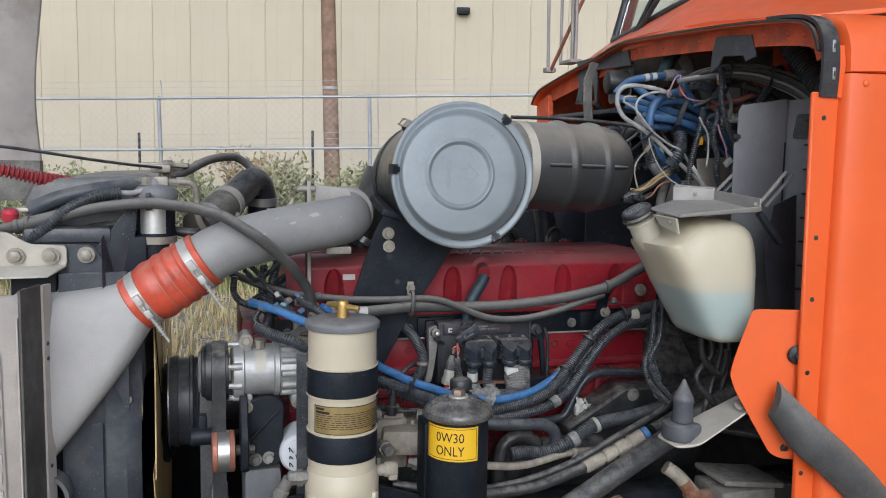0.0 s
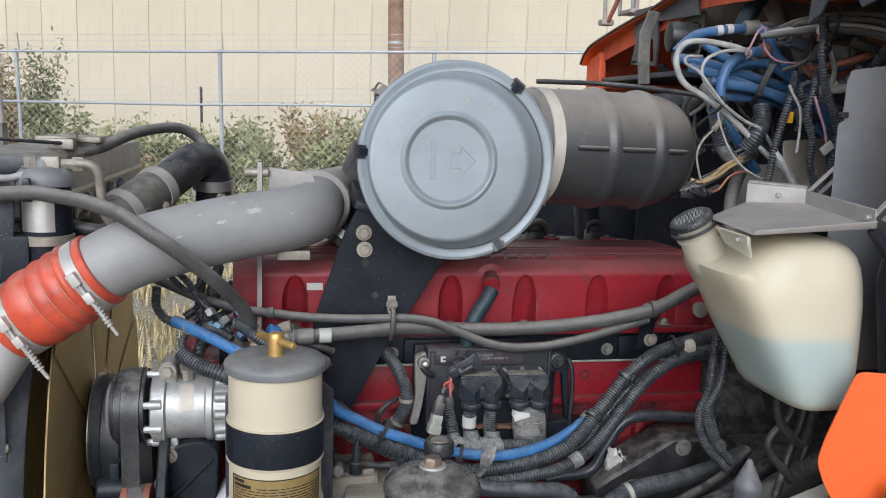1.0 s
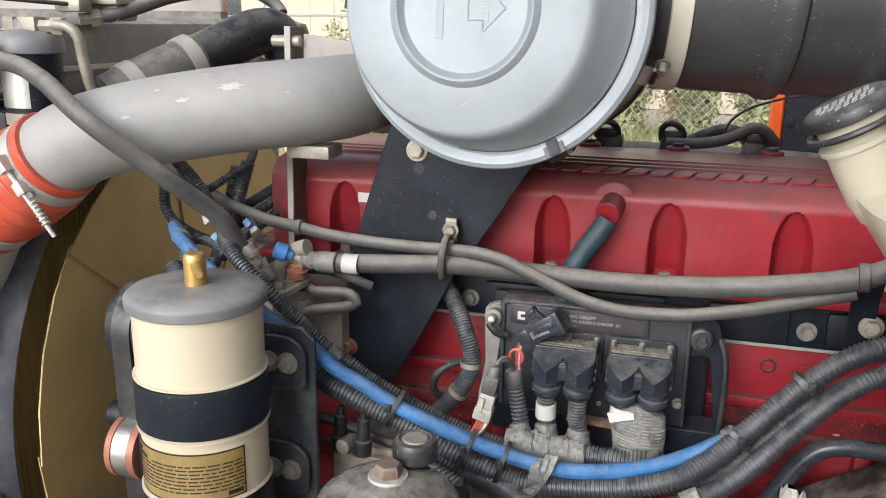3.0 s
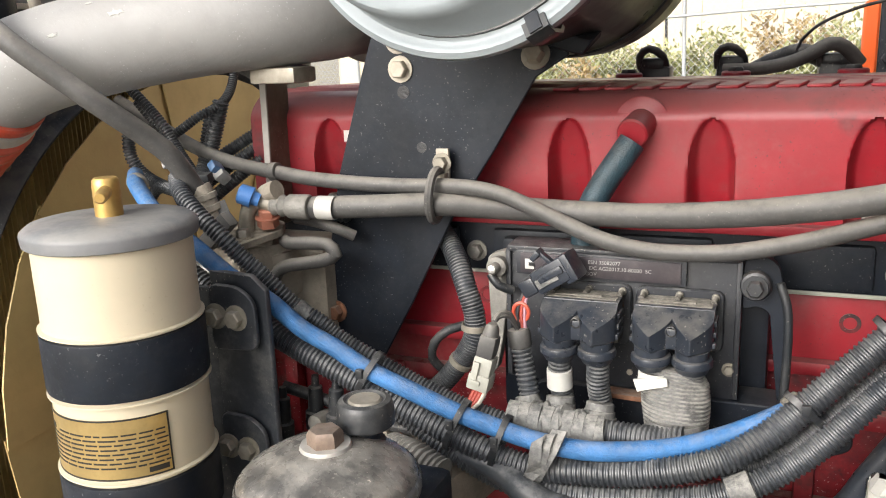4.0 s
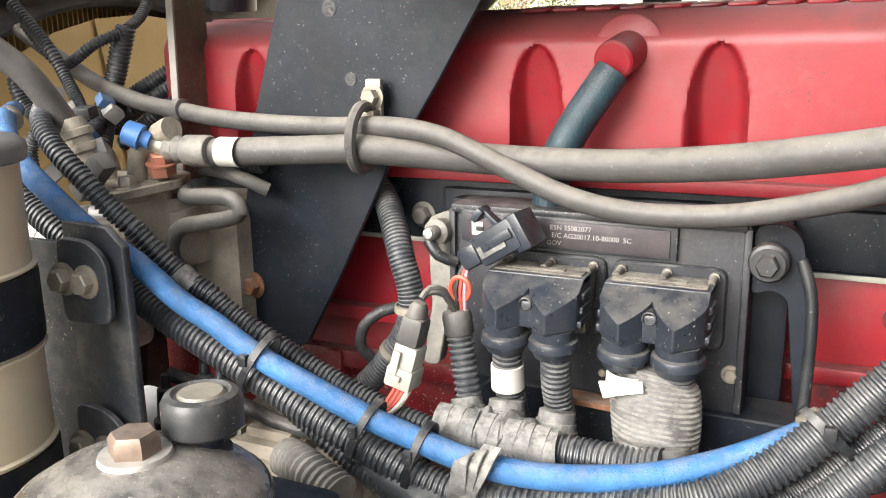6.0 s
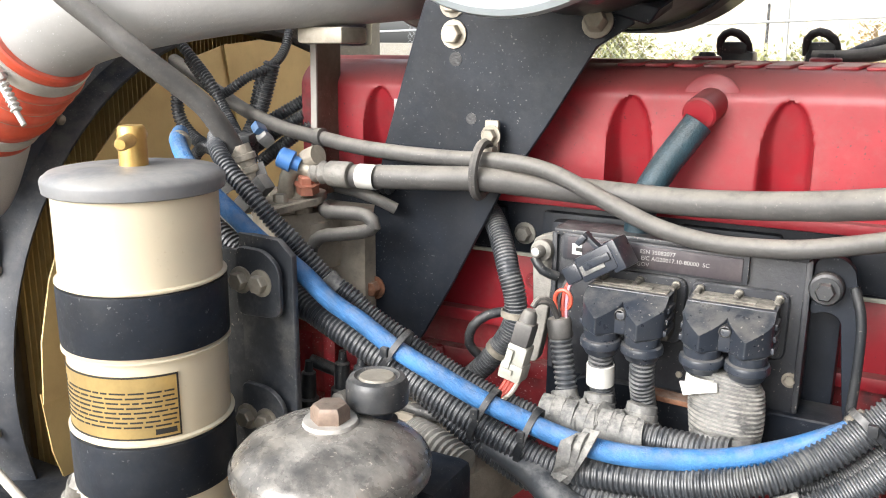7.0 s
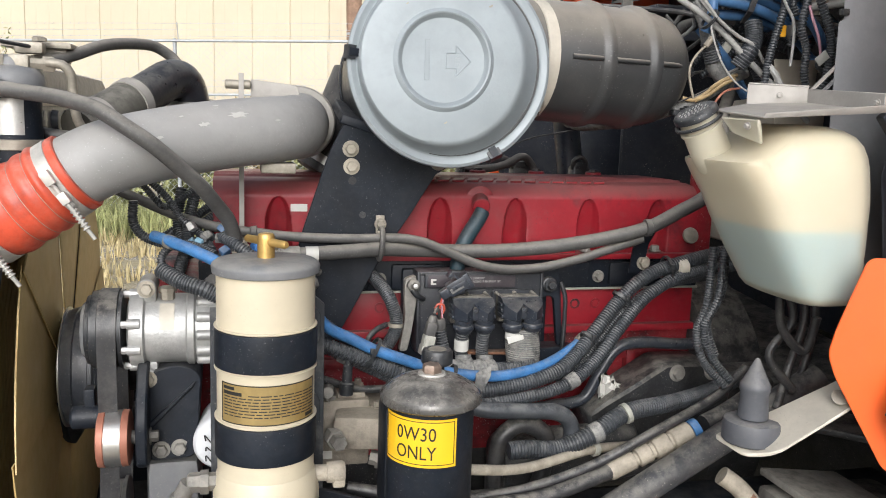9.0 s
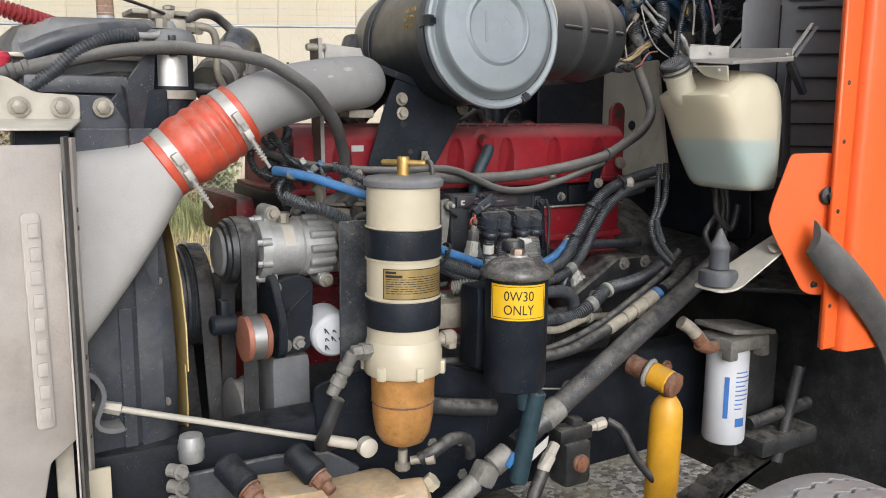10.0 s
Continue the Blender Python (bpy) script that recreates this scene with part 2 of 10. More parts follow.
GROUND = gravel()
TREAD = mat("grey_worn_tyre", (0.34, 0.335, 0.325), 0.85, var=0.15, scale=12, dust=0.5, film=0.2)
DARK = mat("oily_black_iron", (0.020, 0.021, 0.023), 0.45, var=0.5, scale=14, dust=0.40, film=0.04, bump=0.3, specks=0.4)
TAN_SLEEVE = mat("tan_weathered_sleeve", (0.30, 0.265, 0.21), 0.7, var=0.25, scale=40, dust=0.4, film=0.2, dust_color=(0.36, 0.32, 0.26), bump=0.3)
OCHRE = mat("ochre_cloth_sleeve", (0.33, 0.235, 0.115), 0.7, var=0.25, scale=40, dust=0.3)
BROWN_STEEL = mat("rust_brown_steel", (0.115, 0.085, 0.062), 0.6, 0.2, var=0.3, scale=16, dust=0.3, film=0.15, specks=0.4)
REST = mat("grey_black_moulded_rubber", (0.075, 0.078, 0.088), 0.5, var=0.12, scale=16, dust=0.35, bump=0.06)
BOX_GREY = mat("grey_moulded_heater_plastic", (0.185, 0.190, 0.200), 0.5, var=0.12, scale=8, dust=0.35, film=0.05, bump=0.06)
TAN_PANEL = mat("dusty_tan_panel", (0.60, 0.545, 0.45), 0.7, var=0.12, scale=5, dust=0.2, stain=(0.30, 0.24, 0.18), stain_amount=0.35)
CLAMP = mat("dusty_clamp_steel", (0.47, 0.455, 0.42), 0.45, 0.35, var=0.15, scale=25, dust=0.35, film=0.1)
WEATHERED = mat("weathered_black_paint", (0.030, 0.034, 0.041), 0.42, var=0.3, scale=10, dust=0.5, film=0.22, dust_color=(0.30, 0.29, 0.27), specks=0.6)
DUSTY_CAST = mat("dust_caked_casting", (0.235, 0.205, 0.165), 0.7, 0.1, var=0.3, scale=14, dust=0.7, film=0.35, dust_color=(0.36, 0.32, 0.255), bump=0.3, stain=(0.06, 0.05, 0.042), stain_amount=0.6)
PALE_BLUE = mat("pale_blue_plastic", (0.16, 0.30, 0.40), 0.5, var=0.15, scale=30, dust=0.3)
# Blue-black paint darkened further: the shade inside the bay is in its colour.
SHADED_NAVY = mat("shaded_blue_black_paint", (0.011, 0.014, 0.021), 0.45, var=0.25, scale=8, dust=0.25, film=0.04, specks=0.5)
LILAC = mat("lilac_wire_insulation", (0.40, 0.22, 0.26), 0.5, var=0.1)
WORN_DOME = mat("worn_grey_black_paint", (0.085, 0.082, 0.077), 0.26, 0.25, var=0.35, scale=12, dust=0.75, dust_color=(0.36, 0.335, 0.295), specks=1.0, speck_color=(0.55, 0.50, 0.43), stain=(0.22, 0.20, 0.17), stain_amount=0.45)
WIRE_RED = mat("red_wire_insulation", (0.36, 0.05, 0.03), 0.5, var=0.1)
WIRE_GREY = mat("grey_wire_insulation", (0.33, 0.325, 0.31), 0.5, var=0.2, scale=40, dust=0.3)


def clear(name, color, ior=1.45, rough=0.02):
    m = bpy.data.materials.new(name)
    m.use_nodes = True
    b = m.node_tree.nodes["Principled BSDF"]
    b.inputs["Base Color"].default_value = (*color, 1)
    b.inputs["Transmission Weight"].default_value = 1.0
    b.inputs["Roughness"].default_value, b.inputs["IOR"].default_value = rough, ior
    return m


GLASS = clear("windscreen_glass", (0.72, 0.80, 0.80))


def milky():
    """Translucent white polythene, through which the fluid shows."""
    m = bpy.data.materials.new("milky_polythene")
    m.use_nodes = True
    n, l = m.node_tree.nodes, m.node_tree.links
    b = n["Principled BSDF"]
    t = n.new("ShaderNodeTexNoise")
    t.inputs["Scale"].default_value, t.inputs["Detail"].default_value = 9.0, 5.0
    tc = n.new("ShaderNodeTexCoord")
    l.new(tc.outputs["Object"], t.inputs["Vector"])
    c = n.new("ShaderNodeMix")
    c.data_type = "RGBA"
    c.inputs["A"].default_value, c.inputs["B"].default_value = (0.72, 0.69, 0.58, 1), (0.68, 0.61, 0.45, 1)
    l.new(t.outputs["Fac"], c.inputs["Factor"])
    l.new(c.outputs["Result"], b.inputs["Base Color"])
    b.inputs["Roughness"].default_value = 0.38
    see = n.new("ShaderNodeBsdfTransparent")
    see.inputs["Color"].default_value = (0.95, 0.96, 0.95, 1)
    mx = n.new("ShaderNodeMixShader")
    mx.inputs["Fac"].default_value = 0.50
    l.new(b.outputs[0], mx.inputs[1])
    l.new(see.outputs[0], mx.inputs[2])
    l.new(mx.outputs[0], n["Material Output"].inputs["Surface"])
    return m


MILKY = milky()
FLUID = mat("blue_washer_fluid", (0.10, 0.44, 0.60), 0.25, var=0.06, scale=8, bump=0.0)
FILLING = mat("scatter_filling", (0.70, 0.625, 0.45), 0.5, var=0.06, scale=5, bump=0.0, stain=(0.56, 0.36, 0.16), stain_amount=0.55)


# ---- mesh tools ----
def v3(p):
    return np.array(p, dtype=float)


def unit(v):
    v = v3(v)
    return v / max(np.linalg.norm(v), 1e-9)


def side_axes(d):
    d = unit(d)
    a = np.cross(d, (0, 0, 1) if abs(d[2]) < 0.9 else (1, 0, 0))
    a = unit(a)
    return a, np.cross(a, d)


def join(*geos):
    verts, faces = [], []
    for vs, fs in geos:
        k = len(verts)
        verts.extend([tuple(v) for v in vs])
        faces.extend([tuple(i + k for i in f) for f in fs])
    return verts, faces


def spline(points, step=0.01):
    """Points at even steps on a smooth curve through the given ones."""
    p = [v3(q) for q in points]
    if len(p) == 2:
        k = max(2, int(np.linalg.norm(p[1] - p[0]) / step) + 1)
        return [p[0] + (p[1] - p[0]) * i / (k - 1) for i in range(k)]
    p = [2 * p[0] - p[1]] + p + [2 * p[-1] - p[-2]]
    out = []
    for i in range(1, len(p) - 2):
        a, b, c, d = p[i - 1:i + 3]
        k = max(2, int(np.linalg.norm(c - b) / step))
        for j in range(k):
            t = j / k
            out.append(0.5 * (2 * b + (c - a) * t + (2 * a - 5 * b + 4 * c - d) * t * t + (3 * b - a - 3 * c + d) * t ** 3))
    out.append(p[-2])
    return out


def sweep(path, radii, sides=10, caps=True):
    path = [v3(p) for p in path]
    n = len(path)
    if np.isscalar(radii):
        radii = [radii] * n
    tang = [unit(path[min(i + 1, n - 1)] - path[max(i - 1, 0)]) for i in range(n)]
    a, b = side_axes(tang[0])
    verts, faces = [], []
    for i in range(n):
        a = unit(a - tang[i] * (a @ tang[i]))
        b = np.cross(tang[i], a)
        for k in range(sides):
            w = 2 * math.pi * k / sides
            verts.append(path[i] + radii[i] * (math.cos(w) * a + math.sin(w) * b))
    for i in range(n - 1):
        for k in range(sides):
            k2 = (k + 1) % sides
            faces.append((i * sides + k, i * sides + k2, (i + 1) * sides + k2, (i + 1) * sides + k))
    if caps:
        faces.append(tuple(range(sides - 1, -1, -1)))
        faces.append(tuple((n - 1) * sides + k for k in range(sides)))
    return verts, faces


def hose(points, r, sides=12, step=0.008):
    return sweep(spline(points, step), r, sides)


def corrugated(points, r, pitch=0.0052, depth=0.0018, sides=14):
    path = spline(points, pitch / 4)
    radii = [r if (i // 2) % 2 else r - depth for i in range(len(path))]
    return sweep(path, radii, sides)


def lathe(origin, direction, profile, sides=32, caps=True):
    """Turned shape: profile holds (distance along the axis, radius)."""
    o, d = v3(origin), unit(direction)
    a, b = side_axes(d)
    verts, faces = [], []
    for h, r in profile:
        for k in range(sides):
            w = 2 * math.pi * k / sides
            verts.append(o + d * h + r * (math.cos(w) * a + math.sin(w) * b))
    n = len(profile)
    for i in range(n - 1):
        for k in range(sides):
            k2 = (k + 1) % sides
            faces.append((i * sides + k2, i * sides + k, (i + 1) * sides + k, (i + 1) * sides + k2))
    if caps:
        faces.append(tuple(range(sides)))
        faces.append(tuple((n - 1) * sides + k for k in range(sides - 1, -1, -1)))
    return verts, faces


def rod(p, q, r, sides=16, bevel=0.0):
    p, q = v3(p), v3(q)
    length = np.linalg.norm(q - p)
    if bevel:
        return lathe(p, q - p, [(0, r - bevel), (bevel, r), (length - bevel, r), (length, r - bevel)], sides)
    return lathe(p, q - p, [(0, r), (length, r)], sides)


def from_bm(bm):
    bm.verts.ensure_lookup_table()
    out = [tuple(v.co) for v in bm.verts], [tuple(v.index for v in f.verts) for f in bm.faces]
    bm.free()
    return out


def block(center, size, bevel=0.003, turn=None, segments=2):
    bm = bmesh.new()
    bmesh.ops.create_cube(bm, size=1.0)
    bmesh.ops.scale(bm, vec=size, verts=bm.verts)
    if bevel:
        bmesh.ops.bevel(bm, geom=bm.edges[:], offset=min(bevel, min(size) * 0.45), segments=segments, profile=0.6, affect="EDGES")
    m = Matrix.Translation(center)
    if turn is not None:
        m = m @ turn
    bmesh.ops.transform(bm, matrix=m, verts=bm.verts)
    bm.verts.index_update()
    return from_bm(bm)


def turned(rx=0, ry=0, rz=0):
    return pose(0, 0, 0, rx, ry, rz)


def plate(outline, thick, bevel=0.0015):
    """A flat sheet: the outline's points in space, thickened along thick (a vector)."""
    bm = bmesh.new()
    f = bm.faces.new([bm.verts.new(p) for p in outline])
    r = bmesh.ops.extrude_face_region(bm, geom=[f])
    bmesh.ops.translate(bm, vec=thick, verts=[e for e in r["geom"] if isinstance(e, bmesh.types.BMVert)])
    bmesh.ops.recalc_face_normals(bm, faces=bm.faces)
    if bevel:
        bmesh.ops.bevel(bm, geom=bm.edges[:], offset=bevel, segments=1, affect="EDGES", clamp_overlap=True)
    bm.verts.index_update()
    return from_bm(bm)


def rounded(points, radius, steps=4):
    """An outline with its corners rounded."""
    p = [v3(q) for q in points]
    out = []
    for i, c in enumerate(p):
        a, b = p[i - 1], p[(i + 1) % len(p)]
        ra = min(radius, 0.45 * np.linalg.norm(a - c), 0.45 * np.linalg.norm(b - c))
        s, e = c + unit(a - c) * ra, c + unit(b - c) * ra
        for k in range(steps + 1):
            t = k / steps
            out.append((1 - t) ** 2 * s + 2 * t * (1 - t) * c + t * t * e)
    return out


def rounded_xz(points, radius, steps=4):
    """The same for an outline of (x, z) pairs."""
    return [(q[0], q[1]) for q in rounded([(x, z, 0.0) for x, z in points], radius, steps)]


def ribbon(path, width, thick, up=(0, 0, 1)):
    """A flat strap that follows a path; width lies along up."""
    path = [v3(p) for p in path]
    verts, faces = [], []
    n = len(path)
    for i in range(n):
        t = unit(path[min(i + 1, n - 1)] - path[max(i - 1, 0)])
        u = unit(v3(up) - t * (v3(up) @ t))
        s = np.cross(t, u)
        for du, ds in ((-1, -1), (1, -1), (1, 1), (-1, 1)):
            verts.append(path[i] + u * du * width / 2 + s * ds * thick / 2)
    for i in range(n - 1):
        for k in range(4):
            k2 = (k + 1) % 4
            faces.append((i * 4 + k, i * 4 + k2, i * 4 + 4 + k2, i * 4 + 4 + k))
    faces += [(3, 2, 1, 0), tuple((n - 1) * 4 + k for k in range(4))]
    return verts, faces


def arc(center, normal, r, a0=0.0, a1=360.0, steps=40):
    a, b = side_axes(normal)
    return [v3(center) + r * (math.cos(radians(a0 + (a1 - a0) * i / steps)) * a + math.sin(radians(a0 + (a1 - a0) * i / steps)) * b) for i in range(steps + 1)]


def hexbolt(p, d, r=0.009, h=0.008, washer=True):
    d = unit(d)
    geos = []
    if washer:
        geos.append(lathe(p, d, [(0, r * 1.45), (0.0018, r * 1.45)], 16))
    q = v3(p) + d * (0.0018 if washer else 0)
    geos.append(lathe(q, d, [(0, r), (h * 0.85, r), (h, r * 0.86)], 6))
    return join(*geos)


def loft(rings, caps=True):
    """Skins closed rings of equal length."""
    n = len(rings[0])
    verts = [tuple(p) for r in rings for p in r]
    faces = []
    for i in range(len(rings) - 1):
        for k in range(n):
            k2 = (k + 1) % n
            faces.append((i * n + k, i * n + k2, (i + 1) * n + k2, (i + 1) * n + k))
    if caps:
        faces += [tuple(range(n - 1, -1, -1)), tuple((len(rings) - 1) * n + k for k in range(n))]
    return verts, faces


BASES = {}


def thing(name, at, label, category, group="", kind="", lift=0.0):
    """A thing of several parts; lift raises all of them together."""
    ob = new(name)
    ob.empty_display_size = 0.05
    ob.location = v3(at) + v3((0, 0, lift))
    BASES[ob.name] = v3(at)
    return tagged(ob, label, category, group, kind)


def as_mesh(name, geo, material, at=(0, 0, 0), smooth=40):
    me = bpy.data.meshes.new(name)
    verts, faces = geo
    at = v3(at)
    me.from_pydata([tuple(v3(v) - at) for v in verts], [], [tuple(int(i) for i in f) for f in faces])
    bm = bmesh.new()
    bm.from_mesh(me)
    bmesh.ops.recalc_face_normals(bm, faces=bm.faces)
    bm.to_mesh(me)
    bm.free()
    me.materials.append(material)
    if smooth:
        me.polygons.foreach_set("use_smooth", [True] * len(me.polygons))
        me.set_sharp_from_angle(angle=radians(smooth))
    me.update()
    return me


def part(name, geo, material, parent, label="", smooth=40):
    at = BASES[parent.name]
    ob = new(name, as_mesh(name, geo, material, at, smooth))
    ob.parent = parent
    BASES[ob.name] = at
    return tagged(ob, label)


def single(name, geo, material, label, category="", group="", kind="", smooth=40):
    """A thing of one mesh, with its origin at its lowest point."""
    vs = np.array([tuple(v) for v in geo[0]])
    at = np.array([*(vs[:, :2].mean(axis=0)), vs[:, 2].min()])
    ob = new(name, as_mesh(name, geo, material, at, smooth))
    ob.location = at
    BASES[ob.name] = at
    return tagged(ob, label, category, group, kind)


def base_of(geo):
    vs = np.array([tuple(v) for v in geo[0]])
    return tuple(np.array([*(vs[:, :2].mean(axis=0)), vs[:, 2].min()]))


def lettering(text, size, place, depth=0.0006):
    """The text as geometry; place maps (x, y, z) of the flat letters into space."""
    cu = bpy.data.curves.new("letters", "FONT")
    cu.body, cu.size, cu.extrude, cu.align_x, cu.align_y = text, size, depth, "CENTER", "CENTER"
    cu.resolution_u = 3
    ob = bpy.data.objects.new("letters", cu)
    me = bpy.data.meshes.new_from_object(ob)
    geo = [place(*v.co) for v in me.vertices], [tuple(p.vertices) for p in me.polygons]
    bpy.data.objects.remove(ob)
    bpy.data.meshes.remove(me)
    return geo


# ---- the yard ----
FACE = v3((0.286, 0.958, 0))          # the way that the fence and the building face, away from the truck
ALONG = v3((0.958, -0.286, 0))
FOOT = v3((0.03, 0.09, 0))


def yard(along, away, z):
    return FOOT + ALONG * along + FACE * away + v3((0, 0, z))


def ground_sheet():
    verts, faces = [], []
    xs = [-900, -120, -40, -16] + [x * 0.5 for x in range(-24, 31)] + [20, 45, 120, 900]
    ys = [-900, -120, -30, -8] + [y * 0.5 for y in range(-4, 45)] + [30, 60, 150, 900]
    for x in xs:
        for y in ys:
            near = abs(x) < 20 and -8 < y < 24
            verts.append((x, y, 0.03 * noise.noise((x * 0.8, y * 0.8, 0)) - 0.015 if near else -0.015))
    for i in range(len(xs) - 1):
        for j in range(len(ys) - 1):
            a = i * len(ys) + j
            faces.append((a, a + len(ys), a + len(ys) + 1, a + 1))
    return verts, faces


single("ground", ground_sheet(), GROUND, "dry gravel and straw-coloured ground of a yard", "ground", kind="structure")


def grass_tufts(count, a0, a1, d0, d1, hmax, seed):
    rnd = random.Random(seed)
    verts, faces = [], []
    for _ in range(count):
        c = yard(rnd.uniform(a0, a1), rnd.uniform(d0, d1), -0.02)
        for _ in range(7):
            w, h = rnd.uniform(0.006, 0.014), rnd.uniform(0.25, 1.0) * hmax
            t = rnd.uniform(0, 6.3)
            lean = v3((math.cos(t), math.sin(t), 0)) * rnd.uniform(0.1, 0.6) * h
            s = v3((-math.sin(t), math.cos(t), 0)) * w
            b = c + v3((rnd.uniform(-0.08, 0.08), rnd.uniform(-0.08, 0.08), 0))
            k = len(verts)
            verts += [b - s, b + s, b + lean * 0.4 + s * 0.7 + v3((0, 0, h * 0.6)), b + lean * 0.4 - s * 0.7 + v3((0, 0, h * 0.6)), b + lean + v3((0, 0, h))]
            faces += [(k, k + 1, k + 2, k + 3), (k + 3, k + 2, k + 4)]
    return verts, faces


single("dry_grass", grass_tufts(4600, -9, 9, 4.2, 13.0, 0.22, 3), STRAW, "dry straw-coloured grass over the yard", "grass", kind="stuff", smooth=0)
single("green_weeds", grass_tufts(1900, -9, -0.6, 11.2, 14.0, 0.5, 4), LEAF, "low green weeds along the foot of the fence", "weeds", kind="stuff", smooth=0)

# the building: ribbed siding sheets hung on a plain wall
BUILDING_AWAY = 19.4
hall = thing("metal_building", yard(2, BUILDING_AWAY, 0), "long cream metal-clad warehouse behind the fence", "building")


def siding(i):
    """One sheet of siding with a raised seam on its edge."""
    w = 0.8625
    a = -18.14 + i * w
    prof = [(0.0, 0.0), (0.012, -0.020), (0.030, -0.020), (0.042, 0.0)]
    for k in (0.27, 0.56):
        prof += [(k, 0.0), (k + 0.012, -0.002), (k + 0.030, -0.002), (k + 0.042, 0.0)]
    prof.append((w, 0.0))
    verts, faces = [], []
    for s, d in prof:
        for z in (0.0, 9.0):
            verts.append(yard(a + s, BUILDING_AWAY + d, z))
    for k in range(len(prof) - 1):
        faces.append((2 * k, 2 * k + 2, 2 * k + 3, 2 * k + 1))
    return verts, faces


part("wall", block(yard(4, BUILDING_AWAY + 0.25, 4.5), (42, 0.4, 9.0), 0.0, turned(rz=-16.6)), WALL_PAINT, hall)
for i in range(40):
    part("siding_panel", siding(i), WALL_PAINT, hall, smooth=0)
part("roof_trim", block(yard(4, BUILDING_AWAY + 0.05, 9.1), (42, 0.5, 0.25), 0.02, turned(rz=-16.6)), GALV, hall)
lamp_at = yard(0.18, BUILDING_AWAY - 0.14, 5.20)
wall_lamp = thing("wall_light", lamp_at, "small black wall-pack light on the cream building", "wall light")
part("housing", block(lamp_at, (0.30, 0.26, 0.12), 0.03, turned(rz=-16.6)), BLACK, wall_lamp)
part("wall_plate", block(lamp_at + FACE * 0.12, (0.22, 0.03, 0.16), 0.01, turned(rz=-16.6)), BLACK, wall_lamp)

# utility pole
foot = yard(-2.16, 15.4, -0.1)
pole = thing("utility_pole", foot, "weathered brown timber utility pole with drying cracks", "utility pole")
rnd = random.Random(5)
rings = []
for i in range(40):
    z = i * 0.24
    r = 0.150 - 0.004 * z
    rings.append([foot + v3((-0.045 * z * 0.6, 0, z)) + v3((math.cos(w), math.sin(w), 0)) * r * (1 + 0.035 * noise.noise((math.cos(w) * 2, math.sin(w) * 2, z * 0.4)))
                  for w in [2 * math.pi * k / 24 for k in range(24)]])
part("trunk", loft(rings), TIMBER, pole)
part("band", lathe(foot + v3((-0.045 * 0.6 * 3.2, 0, 3.2)), (0, 0, 1), [(0, 0.142), (0.04, 0.142)], 24), GALV, pole)

# chain-link fence with barbed wire
FENCE_AWAY, FENCE_TOP = 12.9, 2.835
fence = thing("chain_link_fence", yard(0, FENCE_AWAY, 0), "galvanised chain-link fence topped with barbed wire", "fence")
SPAN = 3.24
POST0 = -4.47
fence_z = lambda a: FENCE_TOP + 0.024 * a
for k in range(-3, 6):
    a = POST0 + SPAN * k
    p = yard(a, FENCE_AWAY + 0.05, 0)
    post = part("post", lathe(p, (-0.02, 0, 1), [(-0.1, 0.030), (fence_z(a) - 0.02, 0.030), (fence_z(a) + 0.015, 0.034), (fence_z(a) + 0.04, 0.012)], 14), GALV, fence)
    part("barb_arm", ribbon([p + v3((0, 0, fence_z(a))), p + FACE * -0.02 + v3((-0.015, 0, fence_z(a) + 0.27))], 0.03, 0.006, FACE), GALV, fence)
part("top_rail", rod(yard(-14, FENCE_AWAY, fence_z(-14)), yard(13, FENCE_AWAY, fence_z(13)), 0.021, 10), GALV, fence)
sag = [yard(-14 + 1.5 * i, FENCE_AWAY, 1.80 + 0.006 * (i % 2) + 0.02 * math.sin(i * 0.9) + 0.024 * i) for i in range(19)]
part("middle_rail", hose(sag, 0.019, 8, 0.2), GALV, fence)
for h in (0.07, 0.16, 0.25):
    wire = [yard(-14 + 0.5 * i, FENCE_AWAY - 0.01, fence_z(-14 + 0.5 * i) + h - 0.006 * abs(math.sin(i * 0.54))) for i in range(55)]
    geos = [hose(wire, 0.0030, 5, 0.25)]
    for i in range(210):
        a = -14 + i * 0.128
        p = yard(a, FENCE_AWAY - 0.01, fence_z(a) + h)
        geos.append(ribbon([p + v3((-0.008, 0.0, -0.02)), p + v3((0.008, 0, 0.02))], 0.003, 0.003, FACE))
    part("barbed_wire", join(*geos), GALV, fence)


low = thing("wire_fence", yard(-4, 13.7, 0), "low old wire fence with dark posts behind the chain-link fence", "fence")
for a, h in ((-8.0, 2.10), (-5.10, 2.22), (-2.26, 2.30), (0.6, 2.38)):
    part("post", lathe(yard(a, 13.7, 0), (-0.01, 0, 1), [(-0.05, 0.024), (h - 0.01, 0.022), (h, 0.012)], 8), DARK, low)
for h in (0.0, -0.10, -0.20):
    part("wire", hose([yard(-12 + 1.0 * i, 13.7, 2.34 + 0.027 * (-12 + 1.0 * i) + h - 0.012 * (i % 3)) for i in range(15)], 0.003, 5, 0.3), GALV, low)


